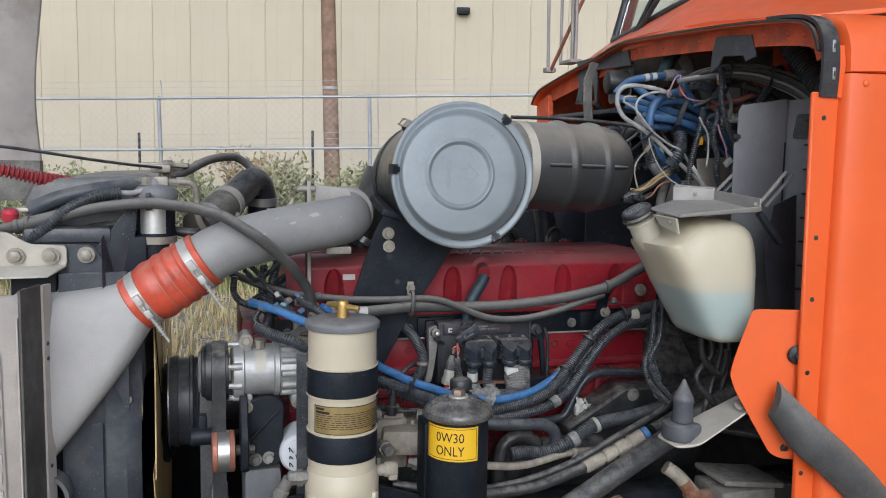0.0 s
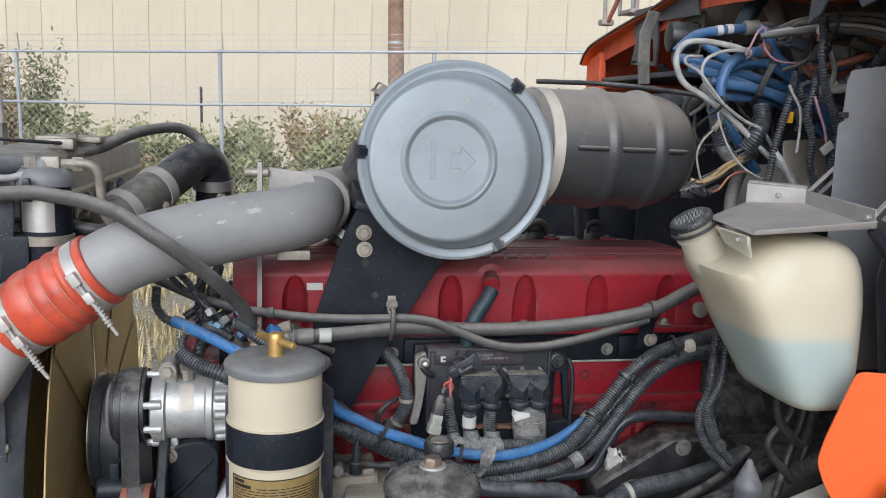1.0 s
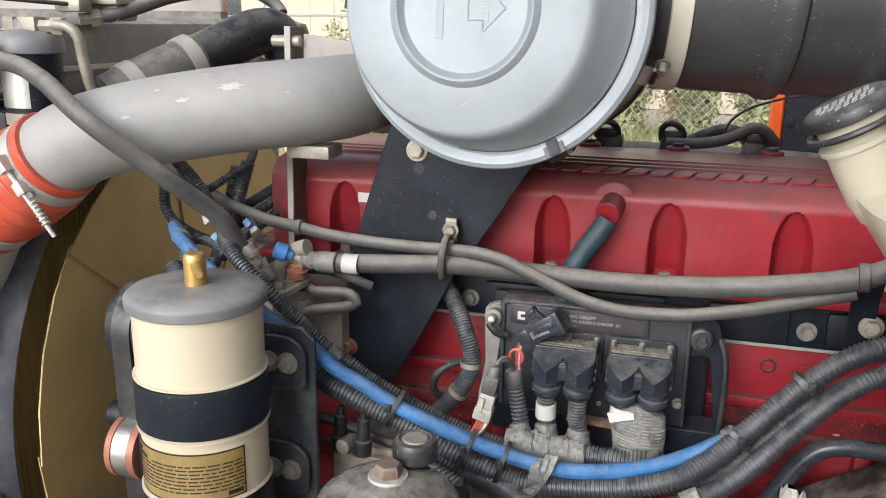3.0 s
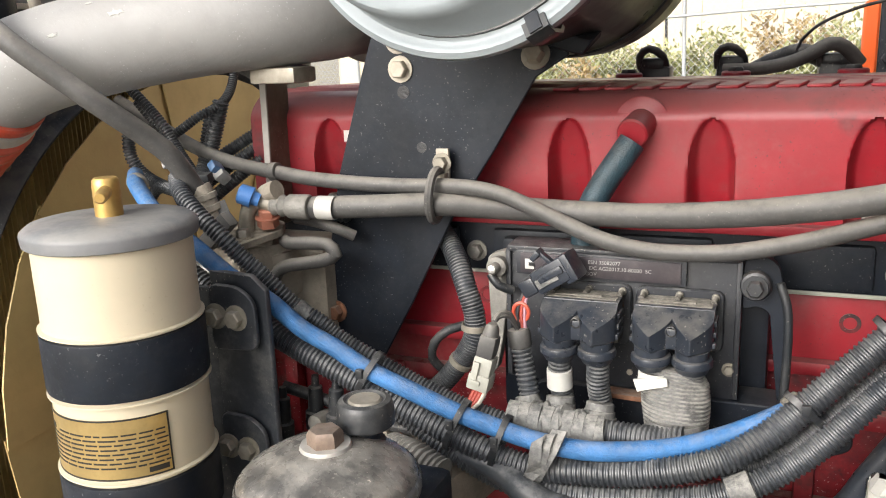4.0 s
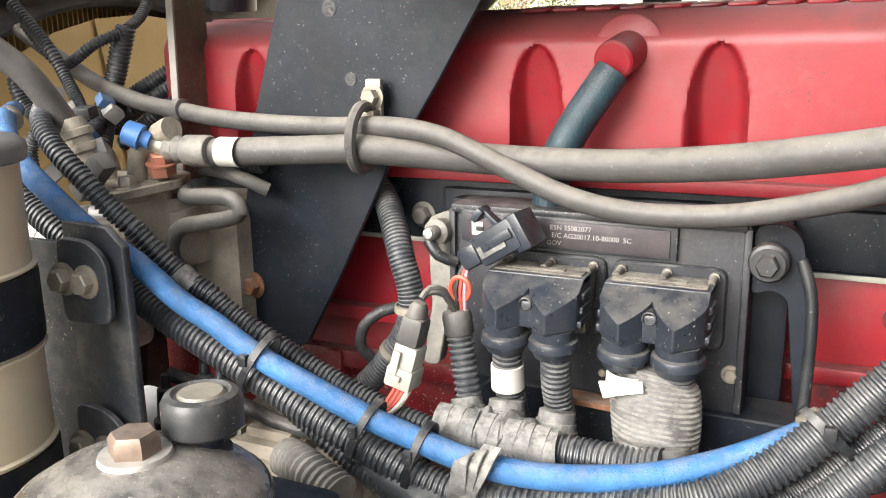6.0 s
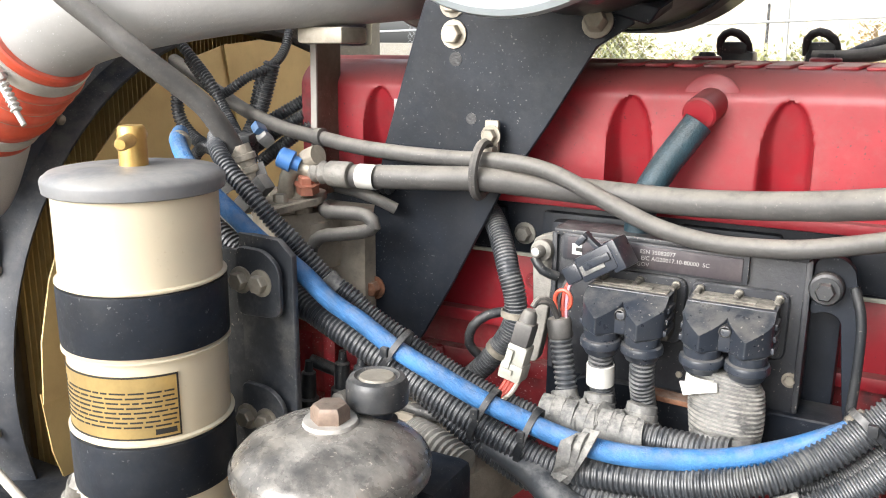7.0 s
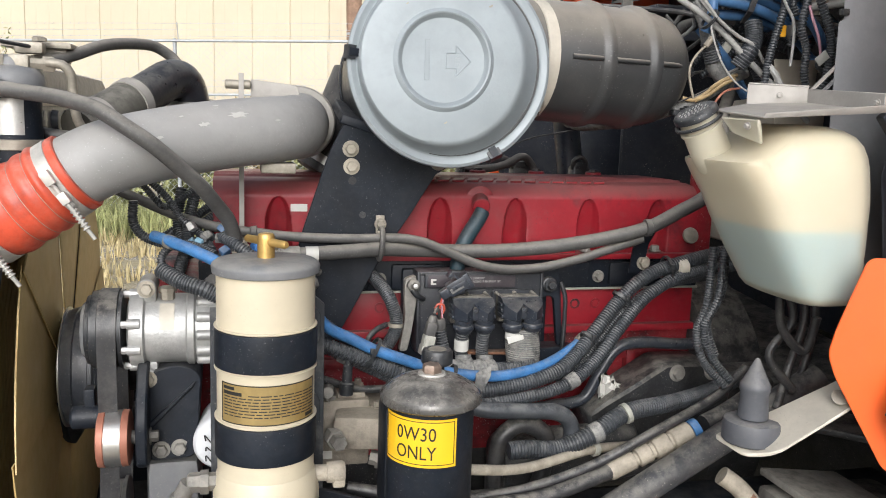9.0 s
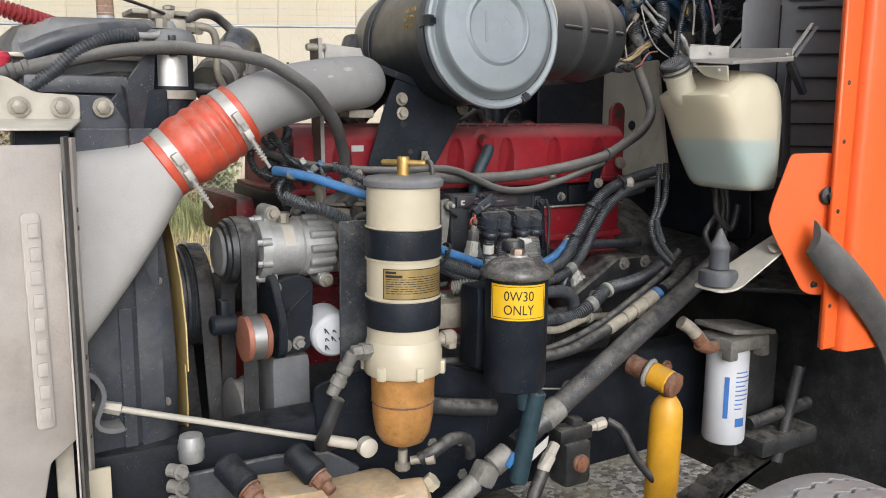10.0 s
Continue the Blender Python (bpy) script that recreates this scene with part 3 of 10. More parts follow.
def chain_link(a0, a1):
    """Zigzag wires, each hooked into the next."""
    verts, faces = [], []
    step, r = 0.058, 0.0023
    n = int((a1 - a0) / step)
    for i in range(n):
        a = a0 + i * step
        top = fence_z(a)
        m = int(top / step)
        for j in range(m + 1):
            z = top - j * step
            off = step * 0.52 * (1 if (i + j) % 2 else -1)
            p = yard(a + off, FENCE_AWAY + (0.003 if j % 2 else -0.003), z)
            k = len(verts)
            verts += [p + ALONG * r, p - ALONG * r * 0.5 + v3((0, 0, r)), p - ALONG * r * 0.5 - v3((0, 0, r))]
            if j:
                for e in range(3):
                    e2 = (e + 1) % 3
                    faces.append((k - 3 + e, k - 3 + e2, k + e2, k + e))
    return verts, faces


tagged(part("wire_mesh", chain_link(-12, 9), GALV, fence, smooth=0), kind="stuff")


def shrub(center, width, height, leaves, seed, material, label):
    rnd = random.Random(seed)
    ob = thing("shrub", center, label, "shrub", "shrubs along the fence")
    stems, verts, faces = [], [], []
    tips = []
    for _ in range(16):
        t = rnd.uniform(0, 6.3)
        out = rnd.uniform(0.1, 1.0) * width
        h = height * rnd.uniform(0.55, 1.0)
        pts = [v3(center) + v3((rnd.uniform(-0.1, 0.1), rnd.uniform(-0.1, 0.1), -0.02))]
        for s in (0.35, 0.7, 1.0):
            pts.append(v3(center) + v3((math.cos(t) * out * s * s + rnd.uniform(-0.04, 0.04), math.sin(t) * out * 0.6 * s * s, h * s)))
        path = spline(pts, 0.08)
        stems.append(sweep(path, [0.009 * (1 - 0.8 * i / len(path)) + 0.001 for i in range(len(path))], 5))
        tips.append(path)
    for _ in range(leaves):
        path = rnd.choice(tips)
        p = path[int(len(path) * rnd.uniform(0.25, 0.999))] + v3([rnd.gauss(0, 0.10) for _ in range(3)])
        s = rnd.uniform(0.028, 0.068)
        u = unit([rnd.gauss(0, 1) for _ in range(3)])
        w = unit(np.cross(u, [rnd.gauss(0, 1) for _ in range(3)]))
        q = np.cross(u, w)
        k = len(verts)
        verts += [p - u * s, p + w * s * 0.42 + q * s * 0.1, p + u * s, p - w * s * 0.42 + q * s * 0.1]
        faces += [(k, k + 1, k + 2, k + 3)]
    part("stem", join(*stems), TIMBER, ob)
    part("foliage", (verts, faces), material, ob, smooth=0)


rnd = random.Random(11)
for i in range(20):
    a = -9.1 + i * 0.62 + rnd.uniform(-0.2, 0.2)
    if a > -0.4:
        continue
    tall = 3.2 if a < -7.8 else (2.2 if a < -7.2 else (2.0 if -4.4 < a < -1.2 else 1.7))
    dry = i % 4 == 1
    shrub(yard(a, FENCE_AWAY + rnd.uniform(0.3, 0.9), 0), rnd.uniform(0.5, 0.8), tall * rnd.uniform(0.8, 1.05), 3800, 40 + i,
          LEAF_DRY if dry else LEAF, "half-dry brown shrub behind the fence" if dry else "dusty green shrub growing behind the fence")


# ---- the engine ----
engine = thing("diesel_engine", (0.7, 2.3, 0.72), "large red six-cylinder diesel engine, dusty and oily", "engine", lift=0.008)
POCKETS = (0.350, 0.505, 0.661, 0.817, 0.974, 1.130)


def cover_front(x, z):
    """Depth of the cover's face: upright pockets for the bolts, and a lean towards the top."""
    y = 2.108 + 0.045 * max(0.0, (z - 1.578) / 0.04) ** 2
    for c in POCKETS:
        rise = max(0.0, (z - 1.520) / 0.060)
        if rise < 1.0:
            half = 0.025 * math.sqrt(1.0 - rise * rise)
            t = max(0.0, min(1.0, (1.0 - abs(x - c) / max(half, 1e-4)) / 0.42))
            y += (0.006 + 0.032 * min(1.0, (1.580 - z) / 0.10)) * t * (2 - t)
    return y


def rocker_cover():
    verts, faces = [], []
    x0, x1, nx, nz = 0.232, 1.222, 500, 64
    for i in range(nx + 1):
        x = x0 + (x1 - x0) * i / nx
        for j in range(nz + 1):
            z = 1.468 + 0.140 * j / nz
            verts.append((x, cover_front(x, z), z))
        # ribbed top, back edge and back
        for y in (2.165, 2.19, 2.193, 2.205, 2.208, 2.222, 2.225, 2.24, 2.243, 2.255, 2.258, 2.40, 2.43):
            ridge = 0.0035 if y in (2.193, 2.205, 2.225, 2.24, 2.258) else 0.0
            verts.append((x, y, 1.612 + ridge - (0.012 if y == 2.43 else 0)))
        verts.append((x, 2.45, 1.47))
    n = nz + 1 + 14
    for i in range(nx):
        for j in range(n - 1):
            faces.append((i * n + j, i * n + j + 1, (i + 1) * n + j + 1, (i + 1) * n + j))
    faces += [tuple(range(n - 1, -1, -1)), tuple(nx * n + j for j in range(n))]
    return verts, faces


cover = part("rocker_cover", rocker_cover(), RED, engine, "red painted rocker cover with pale dust on its ribbed top", smooth=50)
part("cover_flange", block((0.722, 2.275, 1.464), (1.02, 0.36, 0.012), 0.003), RED, engine)
for c in POCKETS:
    part("cover_bolt", join(hexbolt((c, 2.112, 1.473), (0, 0, 1), 0.009, 0.010), rod((c, 2.118, 1.47), (c, 2.118, 1.48), 0.008)), CAST_DIRTY, engine)
for x in (0.675, 0.82, 0.965, 1.11):
    lug = part("cover_lug", lathe((x, 2.405, 1.598), (0, 0, 1), [(0, 0.019), (0.018, 0.019), (0.020, 0.017)], 24), RED, cover)
    part("lug_bolt", lathe((x, 2.405, 1.616), (0, 0, 1), [(0, 0.0115), (0.004, 0.0115), (0.007, 0.0095)], 6), DARK, lug)
part("breather_stub", join(lathe((0.742, 2.114, 1.575), (0, -1, 0), [(0, 0.030), (0.003, 0.030), (0.004, 0.0285)], 32), lathe((0.742, 2.112, 1.575), (-0.15, -1, -0.25), [(0, 0.017), (0.034, 0.017), (0.036, 0.015)], 24)), RED, engine)
# rocker housing, head and block below the cover
part("rocker_housing", block((0.72, 2.285, 1.428), (1.03, 0.345, 0.064), 0.004), BLACK, engine)
for x in (0.30, 0.47, 0.62, 0.77, 0.93, 1.08):
    part("housing_rib", block((x, 2.112, 1.425), (0.105, 0.016, 0.050), 0.006), BLACK, engine)
for x in (0.235, 0.395, 0.545, 0.695, 0.85, 1.005, 1.16):
    part("housing_bolt", hexbolt((x, 2.112, 1.420), (0, -1, 0), 0.009, 0.010), CAST_DIRTY, engine)
part("head_gasket", block((0.72, 2.29, 1.3935), (1.04, 0.35, 0.005), 0.0015), PALE_PLASTIC, engine)
part("cylinder_head", join(block((0.72, 2.30, 1.345), (1.04, 0.335, 0.092), 0.006), block((0.72, 2.128, 1.306), (1.04, 0.022, 0.016), 0.004)), RED, engine)
for x in (0.43, 0.55, 0.965, 1.012, 1.10):
    part("head_plug", lathe((x, 2.134, 1.358), (0, -1, 0), [(0, 0.011), (0.003, 0.011), (0.003, 0.007), (0.001, 0.007)], 20), RED_DARK, engine)
part("engine_block", block((0.72, 2.31, 1.17), (1.06, 0.33, 0.27), 0.010), RED_DARK, engine, "dark oily red engine block")
for z in (1.245, 1.13):
    part("block_ledge", block((0.72, 2.155, z), (1.05, 0.05, 0.022), 0.006), RED_DARK, engine)
for x in (0.25, 0.42, 0.59, 0.76, 0.93, 1.10, 1.22):
    part("block_rib", block((x, 2.148, 1.19), (0.022, 0.045, 0.13), 0.006), RED_DARK, engine)
part("crankcase", join(block((0.70, 2.32, 0.93), (1.02, 0.36, 0.24), 0.02), block((0.70, 2.33, 0.78), (0.95, 0.30, 0.10), 0.03)), DARK, engine)
part("flywheel_housing", join(lathe((1.24, 2.33, 1.10), (1, 0, 0), [(0, 0.27), (0.02, 0.30), (0.14, 0.30), (0.16, 0.24)], 40)), DARK, engine)
part("front_gear_cover", join(block((0.185, 2.32, 1.13), (0.07, 0.36, 0.56), 0.03), block((0.15, 2.34, 1.40), (0.05, 0.28, 0.10), 0.02)), RED_DARK, engine)
for i in range(13):
    x = 0.632 + i * 0.0305
    part("embossed_stroke", plate([(x, 2.146, 1.6095), (x + 0.024, 2.146, 1.6095), (x + 0.034, 2.171, 1.6125), (x + 0.010, 2.171, 1.6125)], (0, 0, 0.0038), 0.001), RED, cover)


eye = [(1.258, 2.20, 1.40), (1.258, 2.20, 1.640)] + [(1.286 - 0.028 * math.cos(radians(12 * k)), 2.20, 1.648 + 0.030 * math.sin(radians(12 * k))) for k in range(16)] + [(1.314, 2.20, 1.640), (1.314, 2.20, 1.40)]
part("lifting_eye", plate(eye, (0, 0.012, 0), 0.002), RED_DARK, engine)
part("eye_hole", lathe((1.286, 2.1995, 1.646), (0, -1, 0), [(0, 0.013), (0.0008, 0.013)], 20), DARK, engine)


# ---- air cleaner ----
AC_C, AC_N = v3((0.617, 1.888, 1.831)), unit((-0.04, -0.995, 0.06))
AC_A = unit(np.cross((0, 0, 1), AC_N))
AC_A = AC_A if AC_A[0] > 0 else -AC_A
AC_B = np.cross(AC_A, AC_N)
AC_B = AC_B if AC_B[2] > 0 else -AC_B


def on_rim(u, v, h):
    """A place on the lid: u to the right, v up, h out of it."""
    return AC_C + AC_A * u + AC_B * v + AC_N * h


def on_lid(u, v, h):
    """The same from the centre of the pressed disc, which sits off the lid's centre."""
    return on_rim(u - 0.020, v, h)


cleaner = thing("air_cleaner", (0.60, 2.10, 1.66), "dusty grey canister air cleaner with a dented silver lid", "air cleaner")
part("canister", lathe(AC_C + AC_N * 0.006, -AC_N, [(0, 0.150), (0.015, 0.159), (0.03, 0.159), (0.035, 0.153), (0.075, 0.153), (0.078, 0.155), (0.085, 0.155), (0.088, 0.153), (0.42, 0.153), (0.45, 0.148), (0.47, 0.12)], 64), DUCT, cleaner)
LID_PROFILE = [(0.160, -0.016, 0), (0.1685, -0.012, 0), (0.1705, -0.004, 0), (0.1690, 0.003, 0), (0.1640, 0.0060, 0), (0.1600, 0.0050, 0), (0.1575, 0.0035, 0), (0.1535, 0.0032, 0.05), (0.1505, 0.0045, 0.12), (0.1480, 0.008, 0.20), (0.1375, 0.036, 0.85), (0.1345, 0.0415, 0.94), (0.1310, 0.0445, 1), (0.1270, 0.0455, 1),
               (0.0815, 0.0455, 1), (0.0790, 0.0478, 1), (0.0750, 0.0502, 1), (0.0725, 0.0490, 1), (0.0690, 0.0440, 1), (0.0665, 0.0418, 1), (0.0640, 0.0415, 1), (0.0010, 0.0415, 1)]
rnd = random.Random(6)
rings = []
for r, h, off in LID_PROFILE:
    ring = []
    for k in range(112):
        w = 2 * math.pi * k / 112
        dent = 0.0012 * noise.noise((math.cos(w) * 2.2, math.sin(w) * 2.2, 3.0)) if r > 0.15 else 0.0
        ring.append(on_rim(math.cos(w) * (r + dent) - 0.020 * off, math.sin(w) * (r + dent), h + dent))
    rings.append(ring)
lid = part("lid", loft(rings), LID, cleaner, "dented silver-painted steel lid", smooth=28)
arrow = [(0.020, 0.024), (0.044, 0.0), (0.020, -0.024), (0.020, -0.012), (0.004, -0.012), (0.004, 0.012), (0.020, 0.012)]
part("embossed_arrow", join(*[hose([on_lid(*arrow[i], 0.0411), on_lid(*arrow[(i + 1) % 7], 0.0411)], 0.0012, 6, 0.01) for i in range(7)]), LID, lid)
part("embossed_lettering", lettering("INLET", 0.0105, lambda x, y, z: on_lid(0.022 + y, -x, 0.0415 + z), 0.0007), LID, lid)
part("embossed_bar", plate([on_lid(-0.0305, 0.032, 0.0412), on_lid(-0.0225, 0.032, 0.0412), on_lid(-0.0225, -0.032, 0.0412), on_lid(-0.0305, -0.032, 0.0412)], tuple(AC_N * 0.0010), 0.0004), LID, lid)
for u, v, s in ((0.030, 0.100, 0.010), (0.075, 0.088, 0.006), (0.005, -0.098, 0.005), (-0.060, 0.085, 0.004)):
    part("dent_mark", loft([[on_lid(u + math.cos(a) * s * 0.6 * q * (1 + 0.3 * math.sin(3 * a + s * 900)), v + math.sin(a) * s * 0.32 * q + math.cos(a) * s * 0.3 * q, 0.0452 + hh) for a in [k * math.pi / 7 for k in range(14)]] for q, hh in ((1.0, 0.0), (0.9, 0.0006), (0.3, 0.0007))]), ZINC, lid)
for w in (176, 52, -62):
    u, v = math.cos(radians(w)), math.sin(radians(w))
    tang = v3(on_rim(-v, u, 0)) - v3(on_rim(0, 0, 0))
    p = [on_rim(u * r, v * r, h) for r, h in ((0.157, 0.006), (0.168, 0.010), (0.173, 0.0), (0.172, -0.022), (0.166, -0.036))]
    clip = part("spring_clip", ribbon(p, 0.022, 0.004, tang), PLASTIC, lid)
    part("clip_tongue", ribbon([on_rim(u * 0.152, v * 0.152, 0.006), on_rim(u * 0.168, v * 0.168, 0.011)], 0.012, 0.005, tang), BLACK, clip)
for w in (-21, 138):
    u, v = math.cos(radians(w)), math.sin(radians(w))
    tang = v3(on_rim(-v, u, 0)) - v3(on_rim(0, 0, 0))
    latch = part("over_centre_latch", ribbon([on_rim(u * r, v * r, h) for r, h in ((0.170, -0.008), (0.176, -0.016), (0.178, -0.034), (0.172, -0.056), (0.160, -0.070))], 0.020, 0.0025, tang), ZINC, cleaner, "dull plated lid latch")
    loop = [on_rim(u * r, v * r, h) + tang * k for r, h, k in ((0.180, -0.030, -0.009), (0.186, -0.050, -0.008), (0.184, -0.066, 0.0), (0.186, -0.050, 0.008), (0.180, -0.030, 0.009))]
    part("wire_loop", hose(loop, 0.0020, 8), ZINC, latch)
for h in (-0.055, -0.34):
    part("mounting_band", lathe(AC_C + AC_N * (h - 0.016), AC_N, [(0, 0.1545), (0.001, 0.1570), (0.030, 0.1570), (0.031, 0.1545)], 64, caps=False), SLATE if h > -0.1 else BLACK, cleaner)
part("outlet_boot", lathe((0.56, 2.34, 1.79), (-0.55, -0.10, -0.83), [(0, 0.100), (0.06, 0.088), (0.12, 0.064), (0.17, 0.054), (0.21, 0.054)], 36), RUBBER, cleaner)
part("boot_clamp", lathe(v3((0.56, 2.34, 1.79)) + unit((-0.55, -0.10, -0.83)) * 0.175, (-0.55, -0.10, -0.83), [(0, 0.0545), (0.0005, 0.0565), (0.018, 0.0565), (0.0185, 0.0545)], 36, caps=False), STEEL, cleaner)
for k in range(3):
    for r in range(4):
        a = radians(160 + k * 7)
        q = AC_C + AC_N * (-0.10 - r * 0.013) + AC_A * math.cos(a) * 0.1535 + AC_B * math.sin(a) * 0.1535
        part("stencil_bar", block(q, (0.002, 0.009, 0.010), 0.0005, turned(ry=-8 * k)), GOLD, cleaner)

duct = thing("intake_duct", (1.0, 2.08, 1.70), "dusty ribbed grey-black rubber intake duct with a steel strap", "air duct")
D0, D1 = v3((0.652, 2.012, 1.858)), unit((0.985, 0.16, -0.02))
prof = [(0, 0.108), (0.06, 0.110), (0.10, 0.106), (0.105, 0.104), (0.112, 0.108), (0.118, 0.104), (0.125, 0.108), (0.165, 0.108), (0.17, 0.110)]
for c in (0.265, 0.365):
    prof += [(c - 0.022, 0.1120), (c - 0.016, 0.1135), (c - 0.009, 0.1175), (c - 0.002, 0.1190), (c + 0.006, 0.1180), (c + 0.009, 0.1130), (c + 0.011, 0.1105), (c + 0.020, 0.1115)]
prof += [(0.405, 0.110), (0.432, 0.103), (0.452, 0.088), (0.466, 0.066), (0.474, 0.04), (0.478, 0.005)]
sleeve = part("sleeve", lathe(D0, D1, prof, 64), DUCT, duct)
part("strap", lathe(D0 + D1 * 0.134, D1, [(0, 0.109), (0.001, 0.1115), (0.023, 0.1115), (0.024, 0.109)], 64, caps=False), BEIGE, duct, "pale steel strap")
for a0, a1 in ((0.200, 0.262), (0.276, 0.362), (0.376, 0.452)):
    part("seam_rib", hose([D0 + D1 * a0 + v3((0, -0.1115, 0.004)), D0 + D1 * (a0 + a1) / 2 + v3((0, -0.1145, 0.004)), D0 + D1 * a1 + v3((0, -0.1125 if a1 < 0.4 else -0.094, 0.004))], 0.0048, 10), DUCT, sleeve)
part("down_leg", hose([(1.045, 2.22, 1.83), (1.075, 2.42, 1.815), (1.100, 2.57, 1.765), (1.118, 2.60, 1.700), (1.132, 2.60, 1.60), (1.135, 2.60, 1.50)], 0.034, 20, 0.02), PLUG, duct, "glossy black down pipe")
part("strap_screw", hexbolt(D0 + D1 * 0.146 + v3((0, -0.085, -0.078)), (0, -0.7, -0.7), 0.006, 0.012), ZINC, duct)

bracket = thing("mounting_bracket", (0.45, 2.05, 1.29), "black painted steel bracket plate with chipped paint, under the air cleaner", "bracket")
shape = [(0.464, 1.728), (0.441, 1.682), (0.428, 1.645), (0.388, 1.522), (0.367, 1.42), (0.357, 1.335), (0.358, 1.300), (0.366, 1.292), (0.426, 1.290), (0.438, 1.298), (0.480, 1.372), (0.536, 1.480), (0.590, 1.560), (0.638, 1.638), (0.674, 1.660), (0.664, 1.706)]
bracket_plate = plate([(x, 2.056, z) for x, z in shape], (0, 0.006, 0), 0.001)
part("plate", bracket_plate, BLACK, bracket)
part("saddle", join(plate([(0.455, 2.051, 1.728), (0.69, 2.051, 1.658), (0.70, 2.051, 1.674), (0.462, 2.051, 1.744)], (0, 0.14, 0.03), 0.002)), BLACK, bracket)
for p in ((0.477, 2.0555, 1.682), (0.479, 2.0555, 1.650)):
    part("bolt", hexbolt(p, (0, -1, 0), 0.0105, 0.009), ZINC, bracket)
part("bolt", hexbolt((0.640, 2.050, 1.661), (0, -1, 0.3), 0.011, 0.012), ZINC, bracket)
part("bolt", hexbolt((0.374, 2.0555, 1.352), (0, -1, 0), 0.010, 0.010), RUST, bracket)
for p, r, m in (((0.481, 2.0557, 1.624), 0.0075, DARK), ((0.501, 2.0557, 1.561), 0.0062, DARK)):
    part("hole", lathe(p, (0, -1, 0), [(0, r), (0.0006, r)], 16), m, bracket)
part("sticker", block((0.388, 2.1055, 1.560), (0.031, 0.001, 0.014), 0.0), WHITE, engine)

# ---- charge air pipe, red hose and cooler tank ----
pipe = thing("charge_air_pipe", (0.25, 1.95, 1.60), "wide grey painted charge air pipe, scuffed and chipped", "pipe")
PIPE = [(0.000, 1.890, 1.622), (0.030, 1.888, 1.640), (0.085, 1.895, 1.668), (0.17, 1.925, 1.690), (0.265, 1.965, 1.706), (0.332, 2.005, 1.713), (0.374, 2.06, 1.718), (0.388, 2.13, 1.724), (0.392, 2.20, 1.726)]
part("tube", hose(PIPE, 0.0565, 40, 0.01), GREY_PIPE, pipe)
part("flange", lathe((0.390, 2.15, 1.725), (0.05, 1, 0.03), [(0, 0.066), (0.004, 0.069), (0.012, 0.069), (0.016, 0.066)], 40), SHELF, pipe)
part("outlet", hose([(0.41, 2.16, 1.73), (0.42, 2.28, 1.735), (0.46, 2.40, 1.735)], 0.050, 28, 0.02), SHELF, pipe)
rnd = random.Random(15)
for u, w, size in ((0.40, 205, 0.009), (0.50, 215, 0.015), (0.28, 196, 0.006), (0.60, 200, 0.005), (0.45, 240, 0.005), (0.35, 225, 0.004)):
    # thin scuffs that follow the tube's skin
    line = spline(PIPE, 0.004)
    k = int(u * len(line))
    d = unit(line[k + 1] - line[k - 1])
    a, b = side_axes(d)
    up = unit(v3((0, 0, 1)) - d * d[2])
    out = unit(np.cross(up, d))
    if out[1] > 0:
        out = -out
    rings = []
    for q, lift in ((1.0, 0.0002), (0.92, 0.0006), (0.2, 0.0007)):
        ring = []
        for m in range(14):
            t = m * math.pi / 7
            jag = 1 + 0.35 * math.sin(2.7 * m + u * 40)
            e = radians(w - 180) + math.sin(t) * size * 0.35 * q * jag / 0.0565
            ring.append(line[k] + d * (math.cos(t) * size * q * jag) + (out * math.cos(e) + up * math.sin(e)) * (0.0565 + lift))
        rings.append(ring)
    part("paint_chip", loft(rings), GREY_CAST, pipe)

coupler = thing("silicone_coupler", (-0.03, 1.89, 1.53), "orange-red silicone bellows hose with steel T-bolt clamps", "hose")
H0, H1 = v3((-0.105, 1.899, 1.549)), v3((0.042, 1.885, 1.647))
HD = unit(H1 - H0)
HL = np.linalg.norm(H1 - H0)
# edge, clamp seat, then four lobes parted by three wire rings
LOBES = [(0.040, 0.078), (0.078, 0.103), (0.103, 0.128), (0.128, HL - 0.034)]
prof = [(0, 0.0600), (0.002, 0.0620), (0.012, 0.0622), (0.016, 0.0610), (0.036, 0.0610)]
for a0, a1 in LOBES:
    prof += [(a0 + (a1 - a0) * k / 10, 0.0615 + 0.0050 * math.sin(math.pi * k / 10) ** 0.7) for k in range(1, 10)]
prof += [(HL - 0.032, 0.0610), (HL - 0.014, 0.0610), (HL - 0.010, 0.0622), (HL - 0.002, 0.0620), (HL, 0.0600)]
bellows = part("bellows", lathe(H0, HD, prof, 64), SILICONE, coupler)
for a0, a1 in LOBES[:3]:
    part("wire_ring", lathe(H0 + HD * (a1 - 0.0018), HD, [(0, 0.0600), (0.0004, 0.0632), (0.0018, 0.0640), (0.0032, 0.0632), (0.0036, 0.0600)], 64, caps=False), ZINC, bellows)
